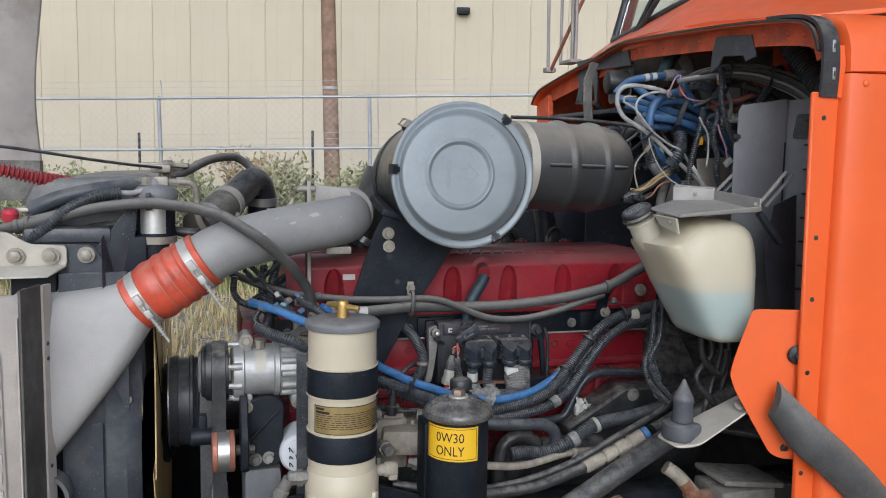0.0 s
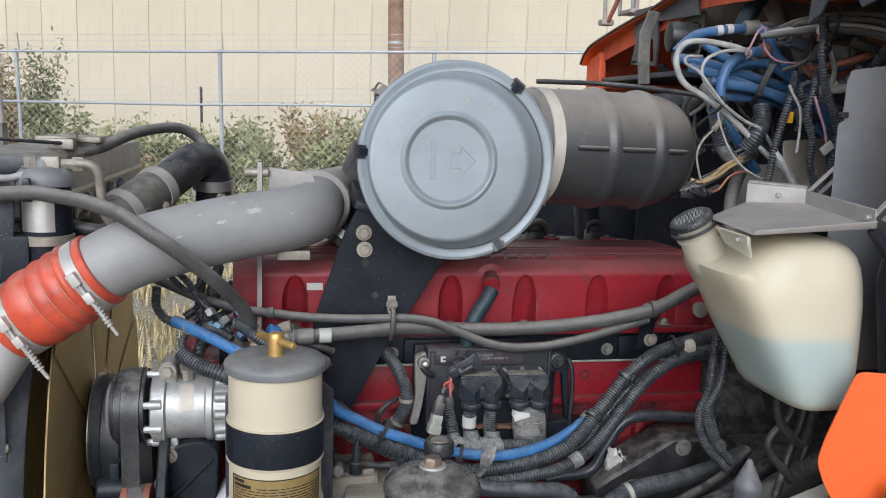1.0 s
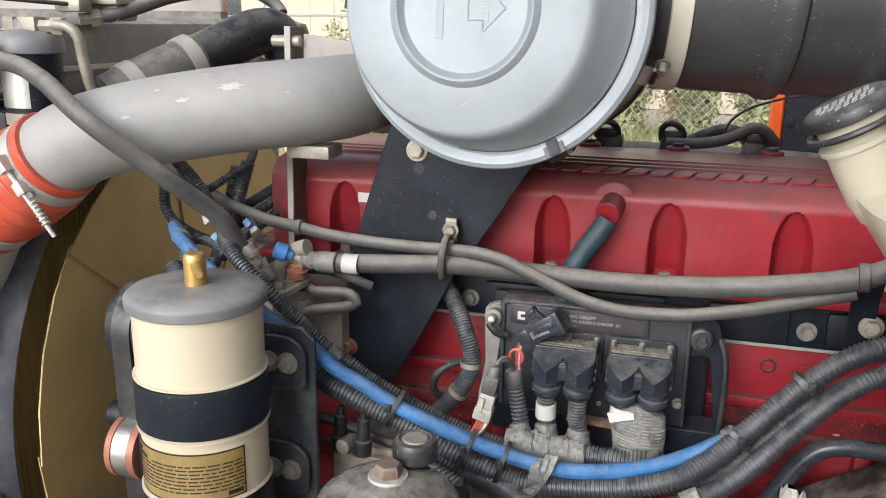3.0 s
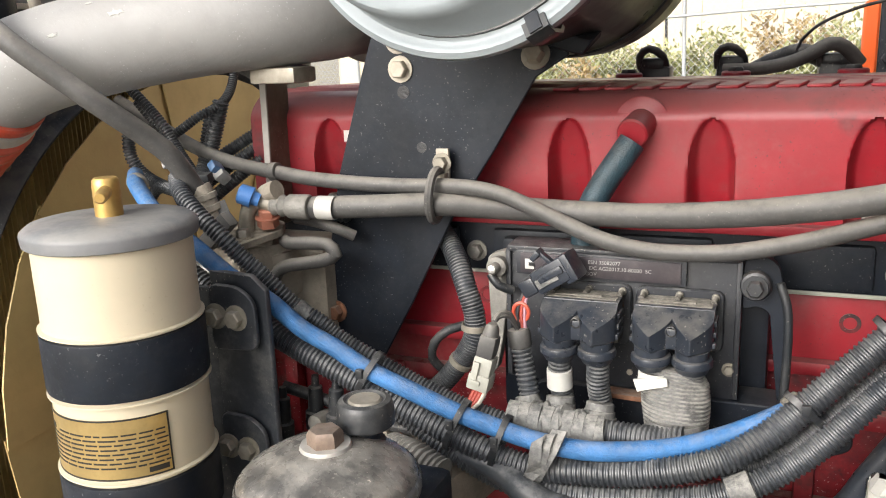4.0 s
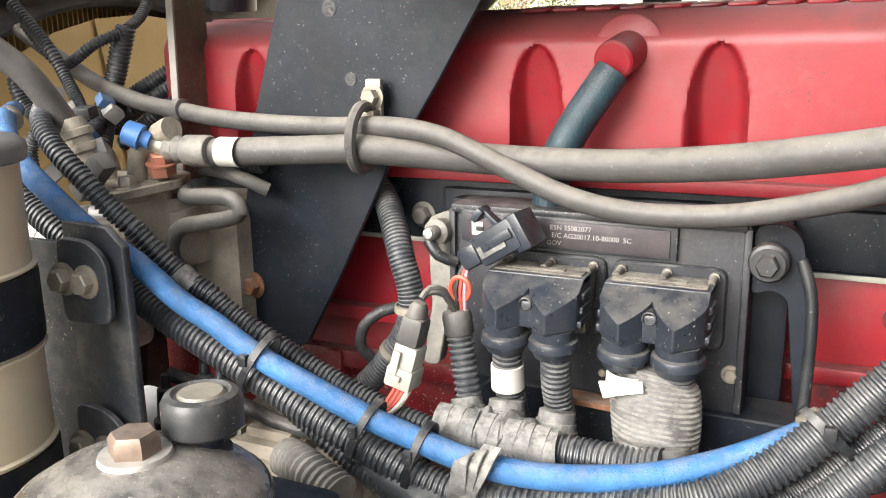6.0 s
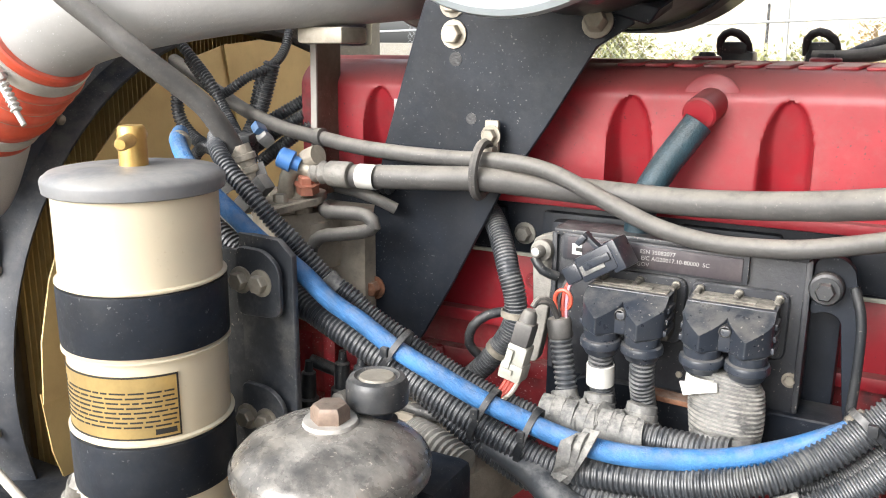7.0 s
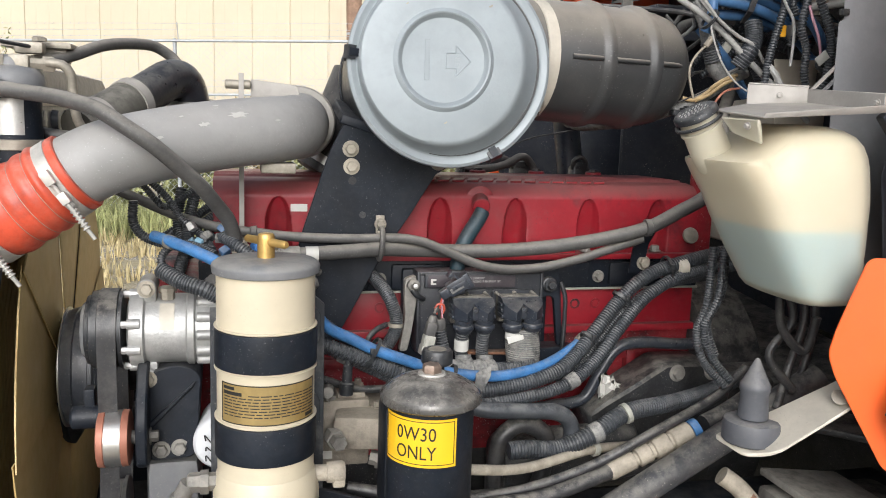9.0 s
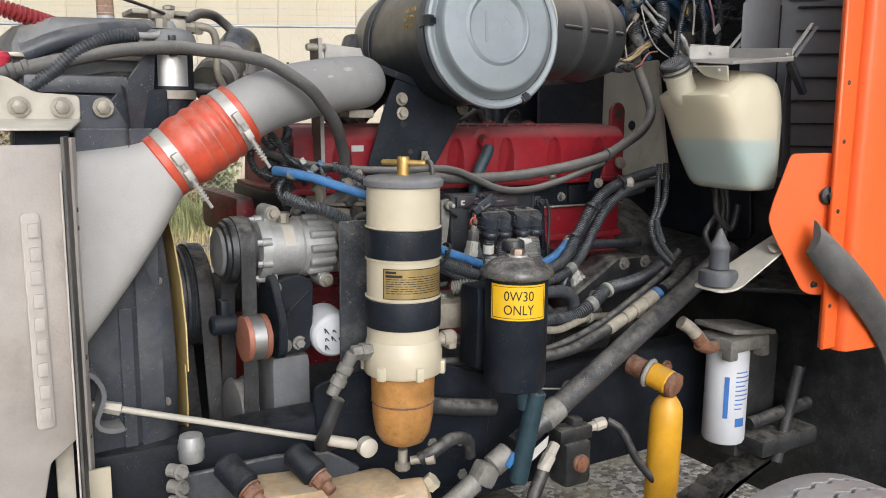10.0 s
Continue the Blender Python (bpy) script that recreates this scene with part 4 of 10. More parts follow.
for c in (0.026, HL - 0.023):
    q = H0 + HD * c
    clamp = part("band_clamp", lathe(q - HD * 0.010, HD, [(0, 0.0615), (0.0005, 0.0632), (0.0195, 0.0632), (0.020, 0.0615)], 56, caps=False), CLAMP, coupler, "bright steel T-bolt band clamp")
    out = unit(v3((0.12, -0.85, -0.10)) - HD * (v3((0.12, -0.85, -0.10)) @ HD))
    tan = unit(np.cross(HD, out))
    if tan[2] > 0:
        tan = -tan
    b = q + out * 0.066
    part("trunnion", join(block(b + tan * -0.022, (0.014, 0.016, 0.022), 0.002, turned(ry=-34)), block(b + tan * 0.014, (0.013, 0.018, 0.018), 0.002, turned(ry=-34))), CLAMP, clamp)
    part("t_bolt", join(rod(b - tan * 0.02, b + tan * 0.085 + out * 0.012, 0.0032, 10), hexbolt(b + tan * 0.022, tan, 0.0065, 0.008, False)), CLAMP, clamp)
    part("spring", corrugated([b + tan * 0.032 + out * 0.002, b + tan * 0.068 + out * 0.009], 0.0062, 0.006, 0.0026, 12), CLAMP, clamp)

tank = thing("cooler_end_tank", (-0.20, 1.89, 1.20), "large grey sand-cast charge air cooler tank", "cooler tank")
rings = []
N = 48
for i in range(15):
    t = i / 14
    ring = []
    for k in range(N):
        w = 2 * math.pi * k / N
        c, s = math.cos(w), math.sin(w)
        # round mouth
        m = H0 + HD * 0.006 + v3((0, -1, 0)) * c * 0.058 + np.cross(v3((0, 1, 0)), HD) * -s * 0.058
        # tall, rounded flange; the underside swells out, the crown runs level
        sx = math.copysign(abs(c) ** 0.5, c)
        sz = math.copysign(abs(s) ** 0.6, s)
        f = v3((-0.30, 1.885 - sx * 0.068, 1.386 + sz * 0.192))
        low = max(0.0, -s)
        tz = t ** (0.55 + 0.75 * low)
        tx = t ** (1.0 + 0.15 * low)
        ty = t * t * (3 - 2 * t)
        ring.append(m + (f - m) * v3((tx, ty, tz)) + v3((0.030 * low * math.sin(math.pi * t), 0, 0.012 * low * math.sin(math.pi * t))))
    rings.append(ring)
part("casting", loft(rings), GREY_CAST, tank)
part("flange", block((-0.31, 1.885, 1.388), (0.022, 0.165, 0.405), 0.006), GREY_CAST, tank)

# ---- fuel filter ----
FX, FY = 0.316, 1.756
filt = thing("fuel_filter", (FX, FY, 0.96), "cream and black fuel filter with amber sediment bowl and brass T-handle", "fuel filter")
up = (0, 0, 1)
can = part("canister", lathe((FX, FY, 1.200), up, [(0, 0.0715), (0.318, 0.0715)], 64), CREAM, filt)
for z in (1.3815, 1.2435):
    part("band", lathe((FX, FY, z), up, [(-0.005, 0.0715), (-0.004, 0.0745), (-0.001, 0.0750), (0.048, 0.0750), (0.050, 0.0745), (0.051, 0.0715)], 64, caps=False), BLACK, can, "glossy black band")
for z in (1.4335, 1.3715, 1.2965):
    part("rolled_edge", lathe((FX, FY, z), up, [(0, 0.0715), (0.001, 0.0752), (0.0025, 0.0752), (0.0035, 0.0715)], 64, caps=False), CREAM, can)
cap = part("cap", lathe((FX, FY, 1.513), up, [(0, 0.076), (0.001, 0.0775), (0.010, 0.0785), (0.013, 0.0775), (0.0175, 0.072), (0.0205, 0.05), (0.021, 0.001)], 64), GREY_PLASTIC, filt, "dark grey lid")
tee = part("t_handle", join(lathe((FX, FY, 1.533), up, [(0, 0.0125), (0.028, 0.0125), (0.034, 0.0118), (0.036, 0.010)], 24), lathe((FX + 0.0276, FY - 0.0368, 1.557), (-0.6, 0.8, 0), [(0, 0.004), (0.003, 0.0058), (0.04, 0.0064), (0.055, 0.0064), (0.089, 0.0058), (0.092, 0.004)], 16)), BRASS, filt, "brass T-handle")


def on_can(u, z, r=0.0722, turn=-90.0):
    """u metres round the can from its front."""
    a = radians(turn) + u / 0.0715
    return v3((FX + r * math.cos(a), FY + r * math.sin(a), z))


def wrap(u0, u1, z0, z1, where, thick=0.0006, n=24):
    verts, faces = [], []
    for i in range(n + 1):
        u = u0 + (u1 - u0) * i / n
        for z in (z0, z1):
            for h in (0, thick):
                verts.append(where(u, z, h))
    for i in range(n):
        k = i * 4
        for a, b in ((1, 3), (3, 2), (2, 0), (0, 1)):
            faces.append((k + a, k + b, k + 4 + b, k + 4 + a))
    faces += [(0, 2, 3, 1), (n * 4 + 1, n * 4 + 3, n * 4 + 2, n * 4)]
    return verts, faces


lab = lambda u, z, h: on_can(u, z, 0.0718 + h, -83)
sticker = part("label", wrap(-0.084, 0.074, 1.3020, 1.3610, lab), GOLD, can, "gold foil label with fine black print")
part("label_border", join(wrap(-0.084, 0.074, 1.3595, 1.3610, lambda u, z, h: lab(u, z, h + 0.0004)), wrap(-0.084, 0.074, 1.3020, 1.3035, lambda u, z, h: lab(u, z, h + 0.0004)),
                          wrap(-0.084, -0.0825, 1.3020, 1.3610, lambda u, z, h: lab(u, z, h + 0.0004), n=2), wrap(0.0725, 0.074, 1.3020, 1.3610, lambda u, z, h: lab(u, z, h + 0.0004), n=2)), INK, sticker)
bars = [wrap(-0.079, -0.058, 1.3520, 1.3565, lambda u, z, h: lab(u, z, h + 0.0004), n=4), wrap(-0.079, -0.046, 1.3445, 1.3495, lambda u, z, h: lab(u, z, h + 0.0004), n=4), wrap(0.052, 0.070, 1.3060, 1.3110, lambda u, z, h: lab(u, z, h + 0.0004), n=4)]
for bar in bars:
    part("print_bar", bar, INK, sticker)
rnd = random.Random(2)
for row in range(8):
    z = 1.3450 - row * 0.0045
    u = -0.078 if row > 0 else -0.036
    geos = []
    while u < 0.068:
        w = rnd.uniform(0.005, 0.016)
        geos.append(wrap(u, min(u + w, 0.072), z, z + 0.0014, lambda u, z, h: lab(u, z, h + 0.0004), n=3))
        u += w + 0.0022
    part("print_line", join(*geos), INK, sticker)
collar = part("collar_ring", lathe((FX, FY, 1.142), up, [(0, 0.066), (0.001, 0.076), (0.005, 0.0785), (0.044, 0.0785), (0.050, 0.0765), (0.066, 0.0735), (0.070, 0.0715)], 64), CREAM, filt)
for w in (-150, -95, -40, 20, 80, 140):
    c, s = math.cos(radians(w)), math.sin(radians(w))
    part("collar_lug", join(block((FX + c * 0.079, FY + s * 0.079, 1.155), (0.014, 0.016, 0.028), 0.004, turned(rz=w))), CREAM, collar)
bowl = part("bowl", lathe((FX, FY, 0.986), up, [(0, 0.010), (0.003, 0.026), (0.012, 0.044), (0.03, 0.055), (0.06, 0.0605), (0.10, 0.063), (0.160, 0.0645)], 48), AMBER, filt, "amber plastic sediment bowl with dark residue")
part("residue_line", lathe((FX, FY, 1.080), up, [(0, 0.0628), (0.0015, 0.0645), (0.004, 0.0645), (0.005, 0.0632)], 48, caps=False), RUST, bowl)
part("drain_valve", join(lathe((FX, FY, 0.930), up, [(0, 0.012), (0.004, 0.016), (0.014, 0.016), (0.018, 0.010), (0.045, 0.010)], 20), lathe((FX + 0.012, FY - 0.012, 0.952), (0.75, -0.5, 0.15), [(0, 0.009), (0.03, 0.009), (0.032, 0.013), (0.05, 0.013)], 16)), ZINC, filt)
part("inlet_elbow", join(lathe((FX - 0.072, FY - 0.005, 1.195), (-1, 0, 0), [(0, 0.014), (0.012, 0.014), (0.012, 0.018), (0.024, 0.018)], 6), lathe((FX - 0.094, FY - 0.005, 1.195), (-1, 0, 0), [(0, 0.015), (0.018, 0.015), (0.021, 0.012)], 6),
                         lathe((FX - 0.112, FY - 0.005, 1.195), (-0.45, 0.1, -0.85), [(0, 0.013), (0.025, 0.0125), (0.027, 0.0155), (0.042, 0.0155), (0.044, 0.0125), (0.052, 0.0125), (0.054, 0.0155), (0.068, 0.0155), (0.07, 0.012), (0.09, 0.012)], 20)), CAST_DIRTY, filt)
part("outlet_fitting", join(lathe((FX + 0.070, FY, 1.195), (1, 0, 0), [(0, 0.013), (0.022, 0.013), (0.022, 0.016), (0.030, 0.017), (0.046, 0.017), (0.050, 0.014)], 24), block((FX + 0.110, FY, 1.188), (0.020, 0.028, 0.030), 0.005)), TAN_SLEEVE, filt)
holder = part("back_bracket", join(plate([(0.338, 1.86, 1.02), (0.412, 1.852, 1.02), (0.412, 1.852, 1.44), (0.395, 1.852, 1.455), (0.338, 1.86, 1.455)], (0, 0.008, 0), 0.001),
                                   *[plate(rounded([(0.345, 1.846, z - 0.036), (0.405, 1.840, z - 0.030), (0.405, 1.840, z + 0.022), (0.385, 1.842, z + 0.036), (0.345, 1.846, z + 0.036)], 0.012), (0, 0.006, 0), 0.001) for z in (1.409, 1.266)]), WEATHERED, filt)
for x, z in ((0.381, 1.412), (0.356, 1.412), (0.381, 1.266), (0.356, 1.266)):
    part("bracket_bolt", hexbolt((x, 1.842, z), (0, -1, 0), 0.0095, 0.009), ZINC, holder)
part("rear_bracket", plate([(0.232, 1.868, 0.90), (0.405, 1.866, 0.90), (0.405, 1.866, 1.10), (0.385, 1.866, 1.434), (0.232, 1.868, 1.434)], (0, 0.006, 0), 0.001), WEATHERED, filt)

# ---- bypass oil filter ----
OX, OY = 0.559, 1.708
oil = thing("oil_filter", (OX, OY, 1.08), "black bypass oil filter canister with a yellow warning label", "oil filter")
body = part("canister", lathe((OX, OY, 1.080), up, [(0, 0.050), (0.006, 0.062), (0.016, 0.0655), (0.255, 0.0655)], 56), BLACK, oil)
part("rim", lathe((OX, OY, 1.320), up, [(0, 0.0655), (0.001, 0.0735), (0.004, 0.0770), (0.011, 0.0772), (0.016, 0.0750)], 56, caps=False), WORN_DOME, body, "black rim with the paint worn off")
dome = part("lid", lathe((OX, OY, 1.331), up, [(0, 0.0755), (0.005, 0.0745), (0.012, 0.068), (0.022, 0.052), (0.029, 0.034), (0.031, 0.024), (0.031, 0.0225), (0.031, 0.001)], 56), WORN_DOME, oil, "domed lid worn to bare metal")
part("bolt_washer", lathe((OX, OY, 1.360), up, [(0, 0.021), (0.002, 0.0215), (0.005, 0.0205), (0.005, 0.017)], 28), CLAMP, dome)
part("lid_bolt", lathe((OX, OY, 1.365), up, [(0, 0.0150), (0.009, 0.0150), (0.0125, 0.0125), (0.013, 0.001)], 6), COPPER_HEX, dome, "bronzed hexagon bolt")


def on_oil(u, z, h):
    a = radians(-122) + u / 0.0655
    return v3((OX + (0.0659 + h) * math.cos(a), OY + (0.0659 + h) * math.sin(a), z))


note = part("label", wrap(-0.062, 0.062, 1.240, 1.313, on_oil), YELLOW, body, "yellow label that reads 0W30 ONLY")
L2 = lambda u, z, h: on_oil(u, z, h + 0.0005)
part("label_border", join(wrap(-0.0585, 0.0585, 1.3085, 1.3095, L2), wrap(-0.0585, 0.0585, 1.2440, 1.2450, L2), wrap(-0.0585, -0.0575, 1.2440, 1.3095, L2, n=2), wrap(0.0575, 0.0585, 1.2440, 1.3095, L2, n=2)), INK, note)
part("lettering", join(lettering("0W30", 0.029, lambda x, y, z: on_oil(x * 0.84, 1.2895 + y, 0.0012 + z), 0.0003), lettering("ONLY", 0.029, lambda x, y, z: on_oil(x * 0.80, 1.2610 + y, 0.0012 + z), 0.0003)), INK, note, smooth=0)
part("base_tee", join(rod((OX + 0.02, OY, 1.09), (OX + 0.03, OY, 1.03), 0.018, 16), rod((OX + 0.045, OY - 0.02, 1.07), (OX + 0.02, OY + 0.005, 0.86), 0.021, 16, 0.004)), TEAL, oil)
part("mount", block((OX, OY + 0.09, 1.20), (0.12, 0.07, 0.18), 0.01), BLACK, oil)

# ---- washer bottle ----
wash = thing("washer_bottle", (1.06, 1.62, 1.48), "yellowed translucent washer bottle, a third full of blue fluid", "washer bottle")


def bottle(shrink, z_top=9.0, z_low=0.0):
    """Rounded slabs from the bottom to the shoulders; the filler's side slopes out upwards."""
    rows = [(1.485, 1.100, 1.166, 1.580, 1.705), (1.4865, 1.088, 1.176, 1.562, 1.722), (1.491, 1.079, 1.182, 1.553, 1.735), (1.501, 1.071, 1.185, 1.551, 1.743), (1.515, 1.064, 1.186, 1.548, 1.748), (1.548, 1.043, 1.187, 1.545, 1.752), (1.600, 1.010, 1.187, 1.541, 1.754), (1.605, 1.007, 1.187, 1.541, 1.754),
            (1.64, 0.988, 1.186, 1.538, 1.755), (1.668, 0.968, 1.184, 1.538, 1.755), (1.690, 0.954, 1.181, 1.538, 1.754), (1.706, 0.952, 1.177, 1.540, 1.750), (1.722, 0.964, 1.170, 1.545, 1.743), (1.735, 0.990, 1.158, 1.554, 1.733), (1.744, 1.012, 1.141, 1.568, 1.718), (1.749, 1.036, 1.120, 1.585, 1.70), (1.751, 1.060, 1.095, 1.61, 1.68)]
    out = []
    for z, x0, x1, y0, y1 in rows:
        if z > z_top or z < z_low:
            continue
        x0, x1, y0, y1 = x0 + shrink, x1 - shrink, y0 + shrink, y1 - shrink
        ring = []
        for k in range(48):
            w = 2 * math.pi * k / 48
            c, s = math.cos(w), math.sin(w)
            x = (x0 + x1) / 2 + (x1 - x0) / 2 * math.copysign(abs(c) ** 0.5, c)
            y = (y0 + y1) / 2 + (y1 - y0) / 2 * math.copysign(abs(s) ** 0.5, s)
            # the filler's shoulder is lower than the rest
            drop = 0.040 * min(1.0, max(0.0, (1.045 - x) / 0.07)) * max(0.0, z - 1.69) / 0.06
            ring.append((x, y, z - drop + (shrink if z < 1.5 else -shrink * 0.3)))
        # a vertical hollow between the filler and the body
        for q, (x, y, zz) in enumerate(ring):
            if zz > 1.655 and y < 1.60:
                g = (math.exp(-((x - 1.008) / 0.016) ** 2) + 0.6 * math.exp(-((x - 1.056) / 0.014) ** 2)) * min(1.0, (zz - 1.655) / 0.05) * min(1.0, (1.60 - y) / 0.05)
                ring[q] = (x, y + 0.020 * g, zz - 0.010 * g)
        out.append(ring)
    return loft(out)


part("bottle", bottle(0.0), MILKY, wash, "milky polythene bottle", smooth=60)
part("fluid", bottle(0.004, 1.6005), FLUID, wash, "blue washer fluid", smooth=60)
# Added solid above the fluid; its colour stands in for light scattered inside.
part("inner_wall", bottle(0.005, 9.0, 1.5995), FILLING, wash, smooth=60)
NECK0, NECK1 = v3((0.970, 1.668, 1.712)), v3((0.930, 1.664, 1.780))
ND = unit(NECK1 - NECK0)
part("neck", lathe(NECK0, ND, [(-0.050, 0.010), (-0.040, 0.020), (-0.028, 0.0275), (-0.012, 0.0300), (0.01, 0.0300), (0.03, 0.029), (0.031, 0.032), (0.035, 0.032), (0.036, 0.028), (0.06, 0.028)], 36), MILKY, wash)
part("mounting_web", plate([(0.969, 1.541, 1.755), (0.978, 1.544, 1.722), (0.968, 1.60, 1.736), (0.966, 1.63, 1.758)], (-0.006, 0, 0), 0.002), MILKY, wash)
lid2 = part("cap", lathe(NECK0 + ND * 0.052, ND, [(0, 0.0315), (0.001, 0.0335), (0.008, 0.0335), (0.011, 0.031), (0.012, 0.027), (0.0105, 0.024), (0.0105, 0.001)], 36), PLASTIC, wash, "black snap-on cap")
HATCH_U = unit(np.cross(ND, (0, 1, 0)))
HATCH_V = np.cross(ND, HATCH_U)
for i in range(26):
    u, v = -0.018 + 0.006 * (i % 7) + 0.002 * (i // 7 % 2), -0.013 + 0.0085 * (i // 7)
    if u * u + v * v < 0.0235 ** 2:
        p = NECK0 + ND * 0.0628 + HATCH_U * u + HATCH_V * v
        part("cap_mark", ribbon([p - HATCH_U * 0.0022 - HATCH_V * 0.002, p + HATCH_U * 0.0022 + HATCH_V * 0.002], 0.0020, 0.0012, ND), WIRE_GREY, lid2)
part("cap_loop", sweep(arc(NECK0 + ND * 0.045, ND, 0.034, 0, 360, 30), 0.0028, 8, False), PLASTIC, lid2)

shelf = thing("bottle_bracket", (1.08, 1.64, 1.74), "dusty galvanised sheet bracket that holds the washer bottle", "bracket")
part("tray", plate([(0.968, 1.538, 1.757), (1.150, 1.524, 1.770), (1.160, 1.705, 1.784), (1.088, 1.758, 1.780), (0.963, 1.653, 1.766)], (0, 0, 0.003), 0.001), SHELF, shelf)
part("front_lip", plate([(0.968, 1.538, 1.757), (1.150, 1.524, 1.770), (1.150, 1.522, 1.781), (0.968, 1.535, 1.764)], (0, -0.003, 0), 0.0008), SHELF, shelf)
part("side_lip", plate([(1.150, 1.524, 1.770), (1.160, 1.705, 1.784), (1.160, 1.705, 1.808), (1.150, 1.522, 1.797)], (-0.003, 0, 0), 0.0008), SHELF, shelf)
part("upright", plate([(1.086, 1.757, 1.780), (1.160, 1.703, 1.784), (1.160, 1.703, 1.810), (1.086, 1.757, 1.814)], (-0.003, -0.002, 0), 0.0008), SHELF, shelf)
part("upright_flange", plate([(1.086, 1.757, 1.814), (1.160, 1.703, 1.810), (1.174, 1.722, 1.811), (1.100, 1.776, 1.815)], (0, 0, 0.003), 0.0008), SHELF, shelf)
for p, d in (((1.147, 1.536, 1.784), (-1, -0.1, 0)), ((1.124, 1.726, 1.797), (-0.6, -0.8, 0)), ((0.963, 1.562, 1.746), (-1, -0.15, 0))):
    part("nut", hexbolt(p, d, 0.0038, 0.004), SHELF, shelf)
for q0, q1 in (((1.168, 1.718, 1.800), (1.226, 1.716, 1.856)), ((1.150, 1.530, 1.786), (1.204, 1.520, 1.853))):
    for k in (0.0, 0.016):
        part("stay", ribbon([v3(q0) + v3((k, 0, -k * 0.4)), v3(q1) + v3((k, 0, -k * 0.4))], 0.0035, 0.007, (0.6, 0, -0.6)), GREY_PLASTIC if k else SHELF, shelf)


# ---- radiator end ----
rad = thing("radiator", (-0.20, 2.38, 0.62), "black radiator with brown core behind the fan", "radiator")
part("core", block((-0.215, 2.39, 1.20), (0.06, 0.86, 0.98), 0.004), CORE, rad)
for i in range(86):
    y = 1.97 + i * 0.0098
    part("fin", block((-0.180, y, 1.20), (0.012, 0.0022, 0.96), 0.0), FAN_TAN, rad)
part("side_channel", join(plate([(-0.250, 1.880, 0.60), (-0.118, 1.893, 0.60), (-0.118, 1.893, 1.62), (-0.250, 1.880, 1.62)], (0, 0.012, 0), 0.002), plate([(-0.195, 1.879, 0.60), (-0.172, 1.879, 0.60), (-0.172, 1.879, 1.30), (-0.195, 1.879, 1.30)], (0, 0.008, 0), 0.001)), SLATE, rad, "blue-black side channel with rivets")
for z in (0.72, 0.90, 1.02, 1.165, 1.32):
    part("rivet", lathe((-0.150, 1.889, z), (0, -1, 0), [(0, 0.007), (0.003, 0.006), (0.004, 0.003)], 12), ZINC, rad)
part("outer_channel", join(plate([(-0.34, 1.890, 0.62), (-0.255, 1.895, 0.62), (-0.255, 1.895, 1.62), (-0.34, 1.890, 1.62)], (0, 0.010, 0), 0.002)), BLACK, rad)
top = part("top_tank", loft([[(x, y, z) for x, z in [(-0.335 + dx, 1.70), (-0.335 + dx, 1.765), (-0.32 + dx, 1.795), (-0.26, 1.812), (-0.10, 1.818), (-0.062, 1.808), (-0.055, 1.79), (-0.055, 1.70)]] for y, dx in ((1.985, 0.05), (2.0, 0.01), (2.03, 0.0), (2.86, 0.0), (2.88, 0.02))]), mat("dusty_grey_tank", (0.105, 0.107, 0.112), 0.45, 0.1, var=0.2, scale=8, dust=0.8, film=0.15, specks=0.4), rad, "grey-black top tank, dusty on its crown")
part("tank_seam", block((-0.195, 2.43, 1.745), (0.29, 0.90, 0.008), 0.002), BEIGE, rad)
for y in (2.10, 2.22, 2.34, 2.46, 2.58):
    part("tank_boss", lathe((-0.056, y, 1.715), (1, 0, 0), [(0, 0.020), (0.012, 0.018), (0.014, 0.012)], 16), SLATE, rad)
part("crown_moulding", join(hose([(-0.31, 1.965, 1.745), (-0.25, 1.955, 1.772), (-0.17, 1.965, 1.790), (-0.10, 2.00, 1.800)], 0.017, 14, 0.02)), SLATE, rad)
part("crown_bead", hose([(-0.33, 1.955, 1.722), (-0.24, 1.94, 1.745), (-0.12, 1.95, 1.762), (-0.055, 1.98, 1.764)], 0.006, 10, 0.02), GREY_PLASTIC, rad)
part("filler_plate", join(block((-0.05, 2.13, 1.842), (0.11, 0.10, 0.010), 0.003), block((-0.03, 2.12, 1.828), (0.05, 0.05, 0.03), 0.006)), ZINC, rad)
part("radiator_latch", join(block((-0.055, 2.06, 1.835), (0.045, 0.03, 0.020), 0.006), lathe((-0.04, 2.06, 1.846), (0, 0, 1), [(0, 0.012), (0.006, 0.012), (0.008, 0.008)], 6)), ZINC, rad)

shroud = thing("fan_shroud", (-0.12, 2.38, 0.62), "black moulded fan shroud with a round opening", "fan shroud")
FC = v3((-0.09, 2.385, 1.165))


def shroud_face():
    verts, faces = [], []
    n = 96
    for k in range(n):
        w = 2 * math.pi * k / n
        c, s = math.cos(w), math.sin(w)
        m = max(abs(c) / 0.52, abs(s) / 0.53)
        outer = v3((-0.165, 2.395 + c / m, 1.17 + s / m))
        verts += [outer, FC + v3((-0.035, c * 0.518, s * 0.518)), FC + v3((-0.012, c * 0.505, s * 0.505)), FC + v3((-0.006, c * 0.499, s * 0.499)), FC + v3((-0.012, c * 0.492, s * 0.492)), FC + v3((-0.06, c * 0.490, s * 0.490))]
    for k in range(n):
        k2 = (k + 1) % n
        for j in range(5):
            faces.append((k * 6 + j, k * 6 + j + 1, k2 * 6 + j + 1, k2 * 6 + j))
    return verts, faces


